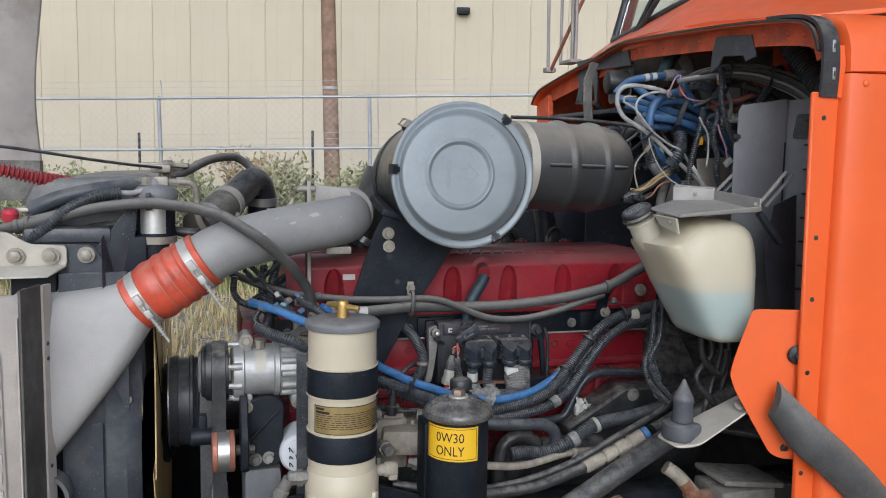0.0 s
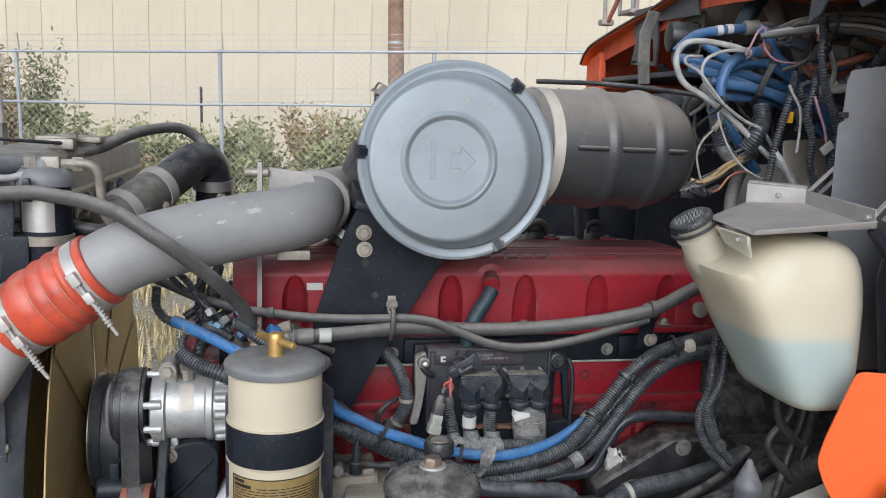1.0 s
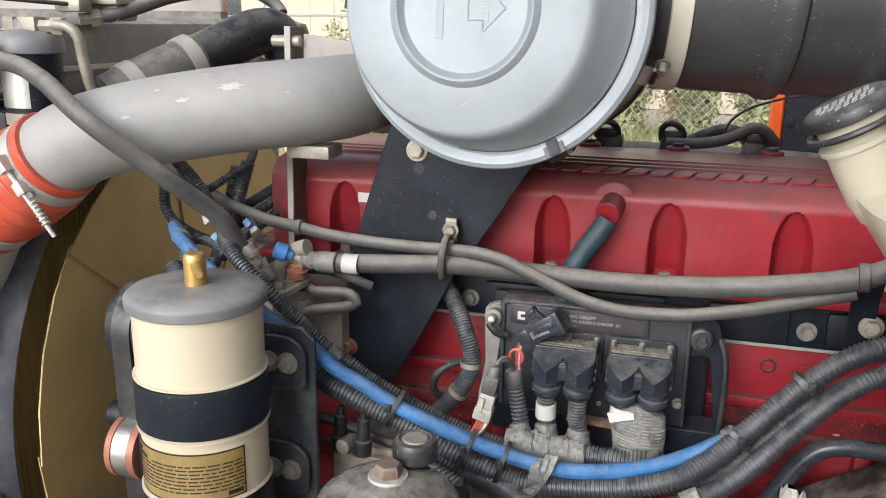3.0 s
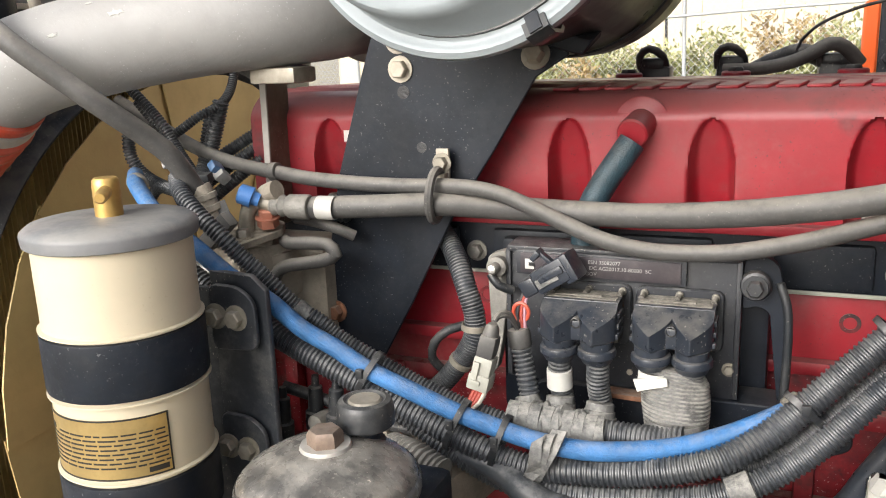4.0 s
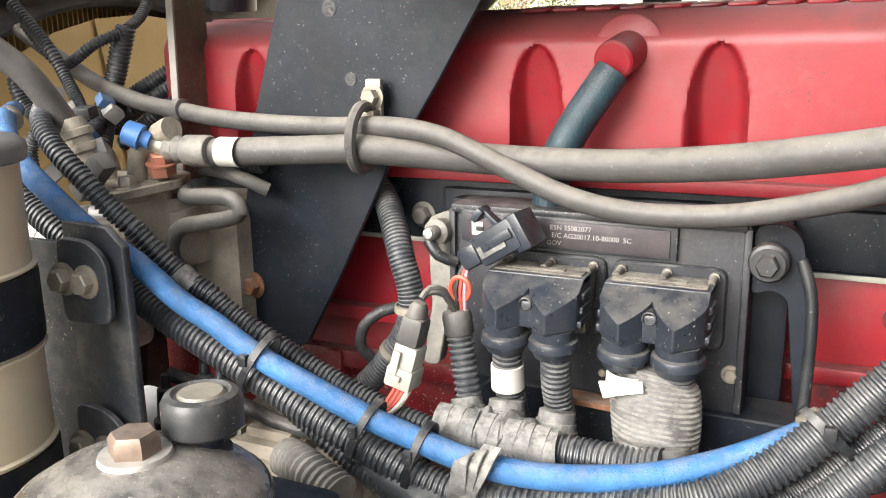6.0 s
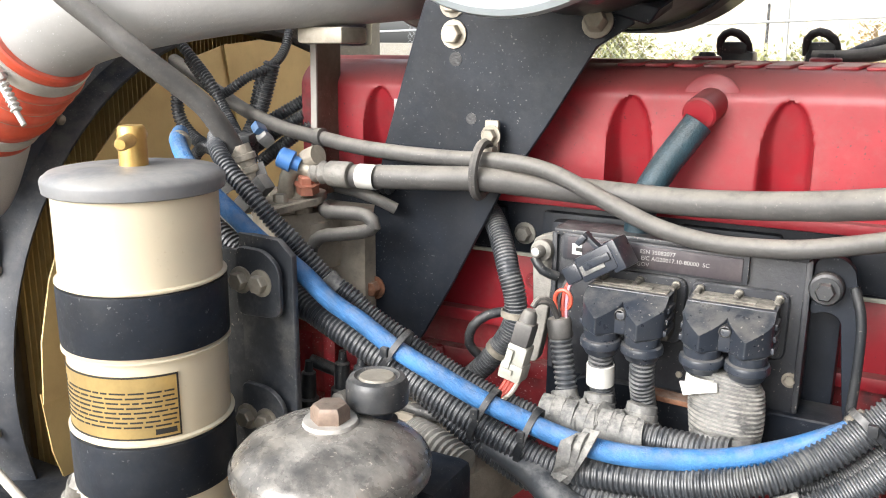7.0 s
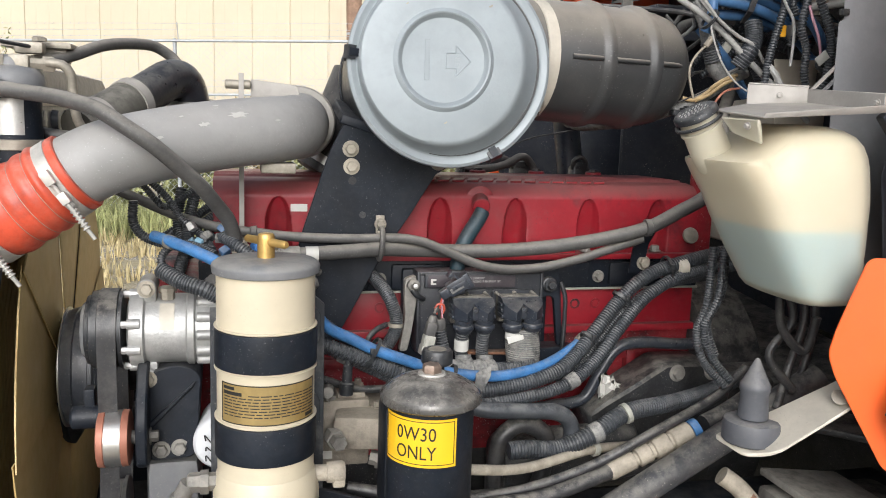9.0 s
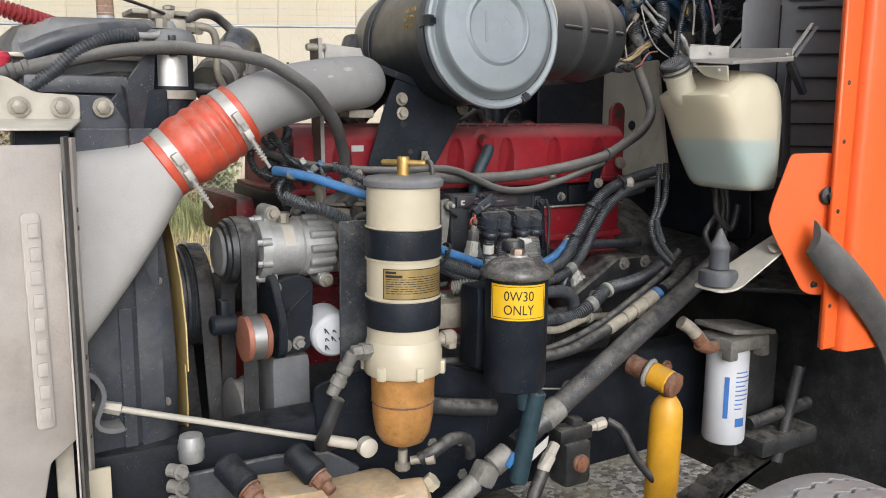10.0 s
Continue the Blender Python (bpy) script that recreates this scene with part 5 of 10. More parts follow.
part("shroud_ring", shroud_face(), SLATE, shroud, smooth=35)
for w in range(10, 360, 25):
    c, s = math.cos(radians(w)), math.sin(radians(w))
    part("rivet", lathe(FC + v3((-0.030, c * 0.520, s * 0.520)), (1, -0.3 * c, -0.3 * s), [(0, 0.008), (0.004, 0.007), (0.006, 0.003)], 10), ZINC, shroud)
part("seam_rib", sweep(arc(FC + v3((-0.036, 0, 0)), (1, 0, 0), 0.508, 0, 360, 80), 0.004, 6, False), SLATE, shroud)
fan = thing("cooling_fan", (-0.05, 2.385, 0.70), "tan plastic cooling fan with broad blades", "fan")
hub = part("hub", join(lathe(FC + v3((-0.03, 0, 0)), (1, 0, 0), [(0, 0.10), (0.02, 0.125), (0.06, 0.135), (0.075, 0.11), (0.085, 0.06), (0.12, 0.055)], 40)), BLACK, fan)
for k in range(9):
    w0 = 2 * math.pi * k / 9
    rings = []
    for i in range(9):
        r = 0.115 + 0.363 * i / 8
        span = 2 * math.pi / 9 * 1.04
        ring = []
        for a, t in ((-1, 0.002), (-0.5, 0.003), (0, 0.003), (0.5, 0.003), (1, 0.002), (1, -0.002), (0.5, -0.003), (0, -0.003), (-0.5, -0.003), (-1, -0.002)):
            w = w0 + a * span / 2
            ring.append(FC + v3((0.014 + 0.0025 * a + 0.004 * (i / 8) + 0.003 * math.cos(a * 1.5) + t * 0.5, r * math.cos(w), r * math.sin(w))))
        rings.append(ring)
    part("blade", loft(rings), FAN_TAN, fan)

# ---- belts, pulleys and compressor ----
damper = thing("crank_pulley", (0.0, 2.30, 1.02), "large black ribbed drive pulley", "pulley")
prof = [(0, 0.07), (0.004, 0.113), (0.024, 0.119), (0.026, 0.114), (0.052, 0.114), (0.054, 0.119), (0.060, 0.119)]
for i in range(6):
    prof += [(0.064 + i * 0.007, 0.110), (0.0675 + i * 0.007, 0.115)]
prof += [(0.108, 0.119), (0.114, 0.113), (0.118, 0.07)]
part("pulley_wheel", lathe((-0.054, 2.27, 1.228), (1, 0, 0), prof, 64), SLATE, damper)
part("bright_rim", lathe((-0.055, 2.27, 1.228), (1, 0, 0), [(0, 0.113), (0.002, 0.1195), (0.004, 0.1195), (0.005, 0.113)], 64, caps=False), STEEL, damper)
part("shaft", rod((0.05, 2.27, 1.225), (0.20, 2.27, 1.225), 0.05, 24), DARK, damper)

comp = thing("ac_compressor", (0.17, 1.99, 1.29), "cast aluminium air conditioning compressor with black clutch pulley", "compressor")
CC = v3((0.0, 2.010, 1.368))
X = (1, 0, 0)
body = part("body", lathe(CC, X, [(0.095, 0.050), (0.100, 0.066), (0.122, 0.068), (0.125, 0.060), (0.190, 0.060), (0.193, 0.064), (0.203, 0.064), (0.206, 0.057), (0.262, 0.057), (0.268, 0.050), (0.272, 0.02)], 48), CAST, comp, "bright cast aluminium body")
for w in range(0, 360, 30):
    c, s = math.cos(radians(w)), math.sin(radians(w))
    part("body_rib", rod(CC + v3((0.206, c * 0.058, s * 0.058)), CC + v3((0.266, c * 0.056, s * 0.056)), 0.009, 10, 0.003), CAST, body)
for w in (100, 160, 200, 245, 290, 20):
    c, s = math.cos(radians(w)), math.sin(radians(w))
    part("case_bolt", join(rod(CC + v3((0.098, c * 0.064, s * 0.064)), CC + v3((0.118, c * 0.064, s * 0.064)), 0.009, 12), hexbolt(CC + v3((0.098, c * 0.064, s * 0.064)), (-1, 0, 0), 0.0065, 0.010, False)), CAST, body)
for x, z, y in ((0.128, 0.078, -0.012), (0.128, -0.078, -0.012), (0.245, -0.072, -0.012)):
    part("mounting_lug", join(block(CC + v3((x, y, z * 0.86)), (0.030, 0.040, 0.036), 0.008), rod(CC + v3((x, y - 0.034, z)), CC + v3((x, y + 0.03, z)), 0.016, 16, 0.004)), CAST, body)
    part("lug_bolt", hexbolt(CC + v3((x, y - 0.034, z)), (0, -1, 0), 0.010, 0.008), ZINC, body)
part("port", lathe(CC + v3((0.160, -0.02, 0.055)), (0, 0, 1), [(0, 0.012), (0.014, 0.012), (0.014, 0.015), (0.020, 0.015), (0.022, 0.012)], 8), ZINC, body)
tag = part("data_plate", wrap(-0.026, 0.022, 0.148, 0.172, lambda u, x, h: v3((x, CC[1] + (0.0604 + h) * math.cos(radians(215) + u / 0.06), CC[2] + (0.0604 + h) * -math.sin(radians(215) + u / 0.06))), n=6), BEIGE, body, "small data plate")
clutch = part("clutch_pulley", lathe(CC, X, [(0.028, 0.045), (0.030, 0.058), (0.036, 0.060), (0.038, 0.066), (0.050, 0.068), (0.052, 0.0635), (0.056, 0.0635), (0.058, 0.0665), (0.062, 0.0635), (0.066, 0.0665), (0.070, 0.0635), (0.074, 0.0665), (0.078, 0.0635), (0.082, 0.068), (0.088, 0.068), (0.090, 0.05)], 56), PLASTIC, comp, "black clutch pulley")
part("clutch_plate", join(lathe(CC + v3((0.018, 0, 0)), X, [(0, 0.012), (0.002, 0.020), (0.004, 0.045), (0.010, 0.050), (0.012, 0.046)], 40)), GREY_PLASTIC, clutch)


def belt_loop(c0, r0, c1, r1, x0, width, thick=0.004):
    """A belt round two wheels whose axles run along the truck."""
    d = v3((c1[0] - c0[0], c1[1] - c0[1], 0))[:2]
    base = math.atan2(d[1], d[0])
    path = []
    for c, r, a0 in ((c0, r0, base + math.pi / 2), (c1, r1, base - math.pi / 2)):
        for i in range(25):
            w = a0 + math.pi * i / 24
            path.append((x0, c[0] + r * math.cos(w), c[1] + r * math.sin(w)))
    path.append(path[0])
    return ribbon(path, width, thick, (1, 0, 0))


drive = single("drive_belt", belt_loop((2.010, 1.368), 0.0685, (2.02, 1.02), 0.075, 0.066, 0.030), RUBBER, "ribbed black rubber drive belt on the compressor pulley", "belt")
single("fan_belt", belt_loop((2.27, 1.228), 0.118, (2.20, 0.95), 0.10, 0.040, 0.034), RUBBER, "wide black rubber belt on the drive pulley", "belt")
low = thing("accessory_pulley", (0.066, 2.02, 0.94), "black lower belt pulley", "pulley")
part("wheel", lathe((0.045, 2.02, 1.02), X, [(0, 0.05), (0.004, 0.072), (0.008, 0.072), (0.010, 0.066), (0.032, 0.066), (0.034, 0.072), (0.040, 0.072), (0.042, 0.03)], 48), GREY_PLASTIC, low)

idler = thing("idler_pulley", (0.075, 1.93, 1.15), "copper-coloured idler pulley with a worn bright band", "pulley")
IC = v3((0.048, 1.945, 1.197))
wheel = part("wheel", lathe(IC, X, [(0, 0.020), (0.001, 0.040), (0.003, 0.0465), (0.013, 0.0475), (0.0135, 0.0455), (0.0405, 0.0455), (0.041, 0.0475), (0.051, 0.0465), (0.053, 0.040), (0.054, 0.012)], 48), COPPER, idler)
part("worn_band", lathe(IC + v3((0.0140, 0, 0)), X, [(0, 0.0455), (0.0005, 0.0462), (0.0255, 0.0462), (0.026, 0.0455)], 48, caps=False), STEEL, wheel, "bright worn band")
part("arm", join(plate(rounded([(0.112, 1.90, 1.155), (0.112, 2.00, 1.14), (0.112, 2.02, 1.31), (0.112, 1.955, 1.325), (0.112, 1.895, 1.24)], 0.025), (0.018, 0, 0), 0.003)), BLACK, idler)
part("pivot_bolt", join(rod(IC + v3((0.05, 0, 0)), IC + v3((0.084, 0, 0)), 0.012, 12), hexbolt(IC + v3((0.083, 0.0, 0.0)), (1, 0, 0), 0.010, 0.012)), CAST_DIRTY, idler)
part("adjuster", join(rod((0.0, 1.99, 1.22), (0.055, 1.99, 1.22), 0.020, 18, 0.004), block((0.03, 2.0, 1.245), (0.018, 0.03, 0.05), 0.005)), BLACK, idler)

mount = thing("accessory_bracket", (0.17, 2.03, 1.02), "black iron accessory bracket under the compressor", "bracket")
part("casting", join(plate(rounded([(0.115, 1.965, 1.145), (0.205, 1.955, 1.150), (0.215, 1.965, 1.30), (0.175, 1.965, 1.315), (0.125, 1.965, 1.30)], 0.02), (0, 0.10, 0), 0.005)), BLACK, mount)
part("lower_casting", block((0.165, 2.03, 1.04), (0.09, 0.12, 0.20), 0.02), GREY_PLASTIC, mount)
for p in ((0.147, 1.962, 1.165), (0.178, 1.960, 1.168)):
    part("bolt", hexbolt(p, (0, -1, 0), 0.0105, 0.010), CAST_DIRTY, mount)
part("web", plate([(0.128, 1.958, 1.20), (0.20, 1.956, 1.275), (0.205, 1.956, 1.285), (0.128, 1.958, 1.215)], (0, 0.012, 0), 0.002), BLACK, mount)

oilcap = thing("spin_on_filter", (0.24, 1.97, 1.13), "white spin-on filter end with scrawled black marker", "filter")
part("can", lathe((0.245, 1.925, 1.180), (0.12, 1, 0.06), [(0, 0.012), (0.002, 0.040), (0.008, 0.046), (0.016, 0.0475), (0.10, 0.0475)], 40), WHITE_CAN, oilcap)
rnd = random.Random(8)
for i in range(7):
    p = v3((0.222 + (i % 3) * 0.016, 1.921, 1.192 - (i // 3) * 0.018))
    part("marker_stroke", hose([p, p + v3((rnd.uniform(-0.004, 0.006), 0.0, rnd.uniform(0.004, 0.010))), p + v3((0.008, 0, rnd.uniform(-0.004, 0.004)))], 0.0012, 5, 0.002), INK, oilcap)

# ---- coolant pipes round the top tank ----
elbow = thing("coolant_hose", (0.13, 2.18, 1.69), "thick black rubber coolant elbow with steel clamps", "hose")
EL = [(0.030, 2.030, 1.705), (0.065, 2.075, 1.730), (0.100, 2.135, 1.757), (0.128, 2.185, 1.780), (0.150, 2.222, 1.797), (0.172, 2.252, 1.797), (0.185, 2.272, 1.766), (0.184, 2.282, 1.70), (0.178, 2.287, 1.64)]
part("tube", hose(EL, 0.037, 32, 0.008), mat("glossy_black_rubber", (0.014, 0.015, 0.019), 0.30, var=0.2, scale=14, dust=0.25), elbow)
part("sleeve", hose([(0.025, 2.022, 1.700), (0.060, 2.068, 1.727), (0.100, 2.135, 1.757)], 0.0405, 32, 0.01), mat("olive_grey_hose_cover", (0.085, 0.080, 0.066), 0.6, var=0.2, scale=20, dust=0.3), elbow)
for c, d in (((0.093, 2.122, 1.752), (0.45, 0.75, 0.36)), ((0.045, 2.048, 1.716), (0.45, 0.75, 0.36)), ((0.185, 2.276, 1.752), (0, 0.15, -1))):
    cl = part("hose_clamp", lathe(v3(c) - unit(d) * 0.011, d, [(0, 0.0405), (0.0005, 0.0428), (0.0215, 0.0428), (0.022, 0.0405)], 40, caps=False), SHELF if c[0] < 0.15 else STEEL, elbow)
    part("clamp_screw", join(rod(v3(c) + v3((0.012, -0.034, -0.024)), v3(c) + v3((0.022, -0.040, -0.026)), 0.007, 8), hexbolt(v3(c) + v3((0.020, -0.040, -0.026)), (0.5, -0.8, -0.2), 0.006, 0.008)), ZINC, cl)
SD = unit((0.070, 0.113, 0.057))
SO = unit(v3((0.25, -0.80, 0.10)) - SD * (v3((0.25, -0.80, 0.10)) @ SD))
SU = np.cross(SO, SD) if np.cross(SO, SD)[2] > 0 else np.cross(SD, SO)
part("hose_lettering", lettering("ARAMID", 0.0095, lambda x, y, z: v3((0.052, 2.058, 1.722)) + SD * x + SU * (y - 0.018) + SO * (0.0405 + 0.0008 - 5.0 * (y - 0.018) ** 2 * 2.4 + z), 0.0004), SHELF, elbow)
single("vent_pipe", hose([(-0.03, 2.095, 1.820), (0.00, 2.11, 1.828), (0.045, 2.17, 1.852), (0.085, 2.24, 1.862), (0.12, 2.285, 1.862), (0.15, 2.30, 1.845), (0.165, 2.295, 1.828)], 0.0105, 14), RUBBER_DUSTY, "thin dusty rubber vent pipe over the radiator", "pipe")
single("pipe_union", join(lathe((-0.055, 2.07, 1.815), (0.6, 0.6, 0.1), [(0, 0.010), (0.016, 0.010), (0.016, 0.014), (0.03, 0.014), (0.03, 0.011), (0.045, 0.011)], 6)), ZINC, "zinc-plated pipe union on the radiator", "fitting")

wf = thing("coolant_filter", (-0.062, 1.97, 1.60), "black coolant filter head with a bare metal sleeve", "filter")
WC = v3((-0.062, 1.972, 0))
part("head", lathe(WC + v3((0, 0, 1.768)), up, [(0, 0.040), (0.002, 0.046), (0.010, 0.047), (0.022, 0.044), (0.030, 0.036), (0.034, 0.020), (0.046, 0.018), (0.050, 0.012)], 40), GREY_PLASTIC, wf)
part("sleeve", lathe(WC + v3((0, 0, 1.690)), up, [(0, 0.040), (0.078, 0.040)], 40), BLACK, wf)
part("bare_patch", wrap(-0.035, 0.022, 1.696, 1.752, lambda u, z, h: WC + v3((math.sin(u / 0.04) * (0.0402 + h), -math.cos(u / 0.04) * (0.0402 + h), z))), STEEL, wf, "bare scraped metal")
part("clamp_band", lathe(WC + v3((0, 0, 1.672)), up, [(0, 0.041), (0.001, 0.0435), (0.016, 0.0435), (0.017, 0.041)], 40, caps=False), ZINC, wf)
part("lower_can", lathe(WC + v3((0, 0, 1.59)), up, [(0, 0.028), (0.01, 0.038), (0.10, 0.040)], 36), BLACK, wf)
part("top_bolt", hexbolt(WC + v3((-0.018, -0.012, 1.80)), (0, 0, 1), 0.011, 0.016), ZINC, wf)
part("valve_block", join(block(WC + v3((0.012, -0.005, 1.806)), (0.030, 0.026, 0.026), 0.005), lathe(WC + v3((0.026, -0.005, 1.806)), (1, 0.2, 0.0), [(0, 0.009), (0.018, 0.009), (0.018, 0.013), (0.034, 0.013), (0.036, 0.009)], 6)), ZINC, wf)
part("side_bracket", join(plate([(-0.108, 1.935, 1.612), (-0.100, 1.93, 1.755), (-0.115, 1.93, 1.755), (-0.155, 1.92, 1.700), (-0.185, 1.915, 1.665), (-0.185, 1.915, 1.612)], (0, 0.008, 0), 0.002)), SLATE, wf)
single("breather_line", hose([(-0.012, 1.965, 1.808), (0.010, 1.965, 1.806), (0.022, 1.968, 1.792), (0.024, 1.972, 1.76), (0.028, 1.978, 1.722), (0.04, 1.985, 1.70)], 0.0075, 12), ZINC, "bent plated breather line beside the coolant filter", "pipe")
single("filter_hose", hose([(0.03, 1.985, 1.70), (0.02, 1.99, 1.692), (-0.05, 2.0, 1.70), (-0.13, 1.99, 1.712), (-0.22, 1.975, 1.700), (-0.30, 1.95, 1.675)], 0.011, 12), RUBBER, "black rubber hose under the top tank", "hose")
single("top_loom", corrugated([(-0.33, 1.93, 1.672), (-0.285, 1.92, 1.705), (-0.235, 1.915, 1.748), (-0.18, 1.92, 1.776), (-0.13, 1.93, 1.784)], 0.0125, 0.006, 0.002), LOOM, "ribbed black cable loom over the radiator", "cable loom")
single("loom_tail", hose([(-0.13, 1.93, 1.784), (-0.105, 1.935, 1.784), (-0.085, 1.945, 1.790), (-0.062, 1.955, 1.798)], 0.006, 10), WIRE_GREY, "grey cable that leaves the ribbed loom", "cable")

stay = thing("hood_bracket", (-0.26, 1.90, 1.62), "beige steel hood bracket bolted to a black channel", "bracket")
part("beige_plate", plate(rounded([(-0.40, 1.895, 1.632), (-0.235, 1.902, 1.632), (-0.235, 1.902, 1.676), (-0.305, 1.898, 1.680), (-0.345, 1.896, 1.705), (-0.40, 1.893, 1.71)], 0.01), (0, 0.007, 0), 0.0015), BEIGE, stay)
part("folded_lip", plate([(-0.41, 1.820, 1.618), (-0.262, 1.835, 1.618), (-0.235, 1.898, 1.632), (-0.40, 1.890, 1.632)], (0, 0, 0.004), 0.001), BEIGE, stay)
for x, m in ((-0.330, ZINC), (-0.265, ZINC), (-0.198, ZINC)):
    part("bolt", hexbolt((x, 1.894 if x < -0.22 else 1.903, 1.656), (0, -1, 0), 0.012, 0.008), m, stay)
part("pivot", lathe((-0.385, 1.885, 1.70), (0, -1, 0), [(0, 0.022), (0.012, 0.022), (0.014, 0.016), (0.024, 0.014)], 20), RUST, stay)
part("channel", join(plate(rounded([(-0.30, 1.912, 1.618), (-0.165, 1.912, 1.605), (-0.150, 1.912, 1.615), (-0.185, 1.912, 1.676), (-0.30, 1.912, 1.678)], 0.012), (0, 0.012, 0), 0.002), block((-0.235, 1.95, 1.695), (0.17, 0.07, 0.032), 0.01)), SLATE, stay)
part("ladder_plate", block((-0.21, 1.955, 1.635), (0.26, 0.05, 0.11), 0.006), BLACK, stay)

brace = thing("side_brace", (-0.26, 1.77, 0.80), "grey sheet-metal side brace in front of the cooler", "brace")
SHEET = mat("dull_grey_sheet_metal", (0.085, 0.08, 0.074), 0.6, 0.2, var=0.2, scale=7, dust=0.3, film=0.15)
part("sheet", plate([(-0.289, 1.713, 0.78), (-0.270, 1.805, 0.78), (-0.270, 1.805, 1.610), (-0.289, 1.713, 1.612)], (-0.005, 0.001, 0), 0.001), SHEET, brace)
# The outer face gets a paler colour than the sheet behind it.
part("outer_face", plate([(-0.2955, 1.712, 0.78), (-0.2775, 1.803, 0.78), (-0.2775, 1.803, 1.560), (-0.2955, 1.712, 1.560)], (-0.003, 0.0005, 0), 0.0008), FIBREGLASS, brace, "paler outer face")
part("edge_bead", loft([[(-0.274, 1.804, z), (-0.266, 1.803, z), (-0.256, 1.832, z), (-0.260, 1.836, z), (-0.268, 1.832, z)] for z in (0.78, 1.0, 1.3, 1.607)]), FIBREGLASS, brace, "pale folded edge")
for z in (1.49, 1.46, 1.24, 1.10):
    part("rivet", lathe((-0.2635, 1.815, z), (1, -0.3, 0), [(0, 0.005), (0.003, 0.004)], 10), DARK, brace)
part("rear_leg", block((-0.307, 1.80, 0.96), (0.028, 0.012, 0.36), 0.003), BEIGE, brace)
part("cream_tab", block((-0.258, 1.80, 0.95), (0.044, 0.008, 0.19), 0.003), CREAM, brace)

panel = thing("hood_side_panel", (-0.50, 1.75, 0.60), "pale grey moulded hood side panel with raised lettering bars", "hood panel")
out = [(-0.285, 1.735, 1.60), (-0.90, 1.60, 1.60), (-0.90, 1.60, 0.60), (-0.365, 1.718, 0.60), (-0.352, 1.72, 1.02), (-0.335, 1.725, 1.10), (-0.285, 1.735, 1.135)]
part("skin", plate([v3(p) for p in out], (0, 0.012, 0), 0.003), FIBREGLASS, panel)
part("moulded_frame", plate(rounded([(-0.352, 1.718, 1.16), (-0.325, 1.724, 1.16), (-0.328, 1.723, 1.50), (-0.355, 1.717, 1.50)], 0.008), (0, -0.004, 0), 0.002), FIBREGLASS, panel)
for i in range(9):
    part("raised_bar", block((-0.339 + 0.001 * (i % 2), 1.7155, 1.185 + i * 0.036), (0.016, 0.006, 0.022), 0.003, turned(rz=12)), FIBREGLASS, panel)
part("lower_leg", block((-0.292, 1.80, 0.78), (0.045, 0.02, 0.42), 0.004, turned(rz=12)), BEIGE, panel)

hood = thing("tilted_hood", (-0.75, 3.2, 1.70), "grey fibreglass underside of the tilted hood, orange outside", "hood")
rows = []
for i in range(15):
    z = 1.838 + i * 0.07
    b = -0.014 * math.sin(max(0.0, z - 1.84) * 7.0) + 0.02 * max(0.0, z - 2.05)
    rows.append([(-0.512 + b, 3.262, z), (-0.506 + b, 3.275, z), (-0.512 + b, 3.288, z), (-0.75 + b, 3.22, z), (-1.10 + b, 3.05, z), (-1.55, 2.60, z), (-1.53, 2.58, z), (-1.08 + b, 3.02, z), (-0.74 + b, 3.19, z)])
part("inner_shell", loft(rows), FIBREGLASS, hood, smooth=50)
part("outer_skin", loft([[v3(p) + v3((-0.012 if k < 3 else 0, 0.030, 0)) for k, p in enumerate(r)] for r in rows]), ORANGE, hood, smooth=50)
part("hinge_post", block((-1.30, 2.86, 0.92), (0.10, 0.10, 1.84), 0.01), DARK, hood)
part("lower_lip", loft([[(-0.512, 3.262, z), (-0.506, 3.292, z), (-1.10, 3.07, z), (-1.08, 3.02, z)] for z in (1.70, 1.80, 1.838)]), CAST_DIRTY, hood)
single("air_coil", corrugated([(-0.62, 1.95, 1.885), (-0.50, 1.96, 1.858), (-0.38, 1.98, 1.832), (-0.30, 2.0, 1.812), (-0.24, 2.04, 1.80)], 0.0155, 0.009, 0.006, 12), mat("red_coiled_air_line", (0.28, 0.03, 0.035), 0.45, var=0.15, scale=30, dust=0.25), "coiled red air line beside the hood", "air line")
single("hood_cable", hose([(-0.60, 1.80, 1.905), (-0.35, 1.85, 1.878), (-0.15, 1.95, 1.848), (-0.04, 2.06, 1.835)], 0.0032, 8), RUBBER, "thin black hood cable stretched above the radiator", "cable")
single("red_dust_cap", join(lathe((-0.350, 1.955, 1.722), (0.1, -0.2, 1), [(0, 0.012), (0.004, 0.016), (0.020, 0.017), (0.026, 0.012)], 14)), mat("faded_red_plastic", (0.42, 0.03, 0.05), 0.4, var=0.1), "faded red plastic cap on an air fitting", "cap")

pump = thing("tank_support", (0.29, 2.07, 1.45), "thin grey steel support bar with a small shelf", "support bar")
part("bar", plate([(0.279, 2.062, 1.455), (0.279, 2.112, 1.455), (0.279, 2.122, 1.81), (0.279, 2.072, 1.81)], (0.009, 0, 0), 0.0015), BROWN_STEEL, pump, "rust-brown flat bar")
# The front edge is paler than the brown side.
part("bar_edge", plate([(0.279, 2.0605, 1.455), (0.288, 2.0605, 1.455), (0.288, 2.0705, 1.81), (0.279, 2.0705, 1.81)], (0, 0.003, 0), 0.0005), SHELF, pump, "pale front edge")
part("shelf_plate", plate([(0.300, 2.085, 1.745), (0.392, 2.062, 1.752), (0.380, 2.068, 1.792), (0.300, 2.088, 1.800)], (0, 0.005, 0), 0.001), SHELF, pump)
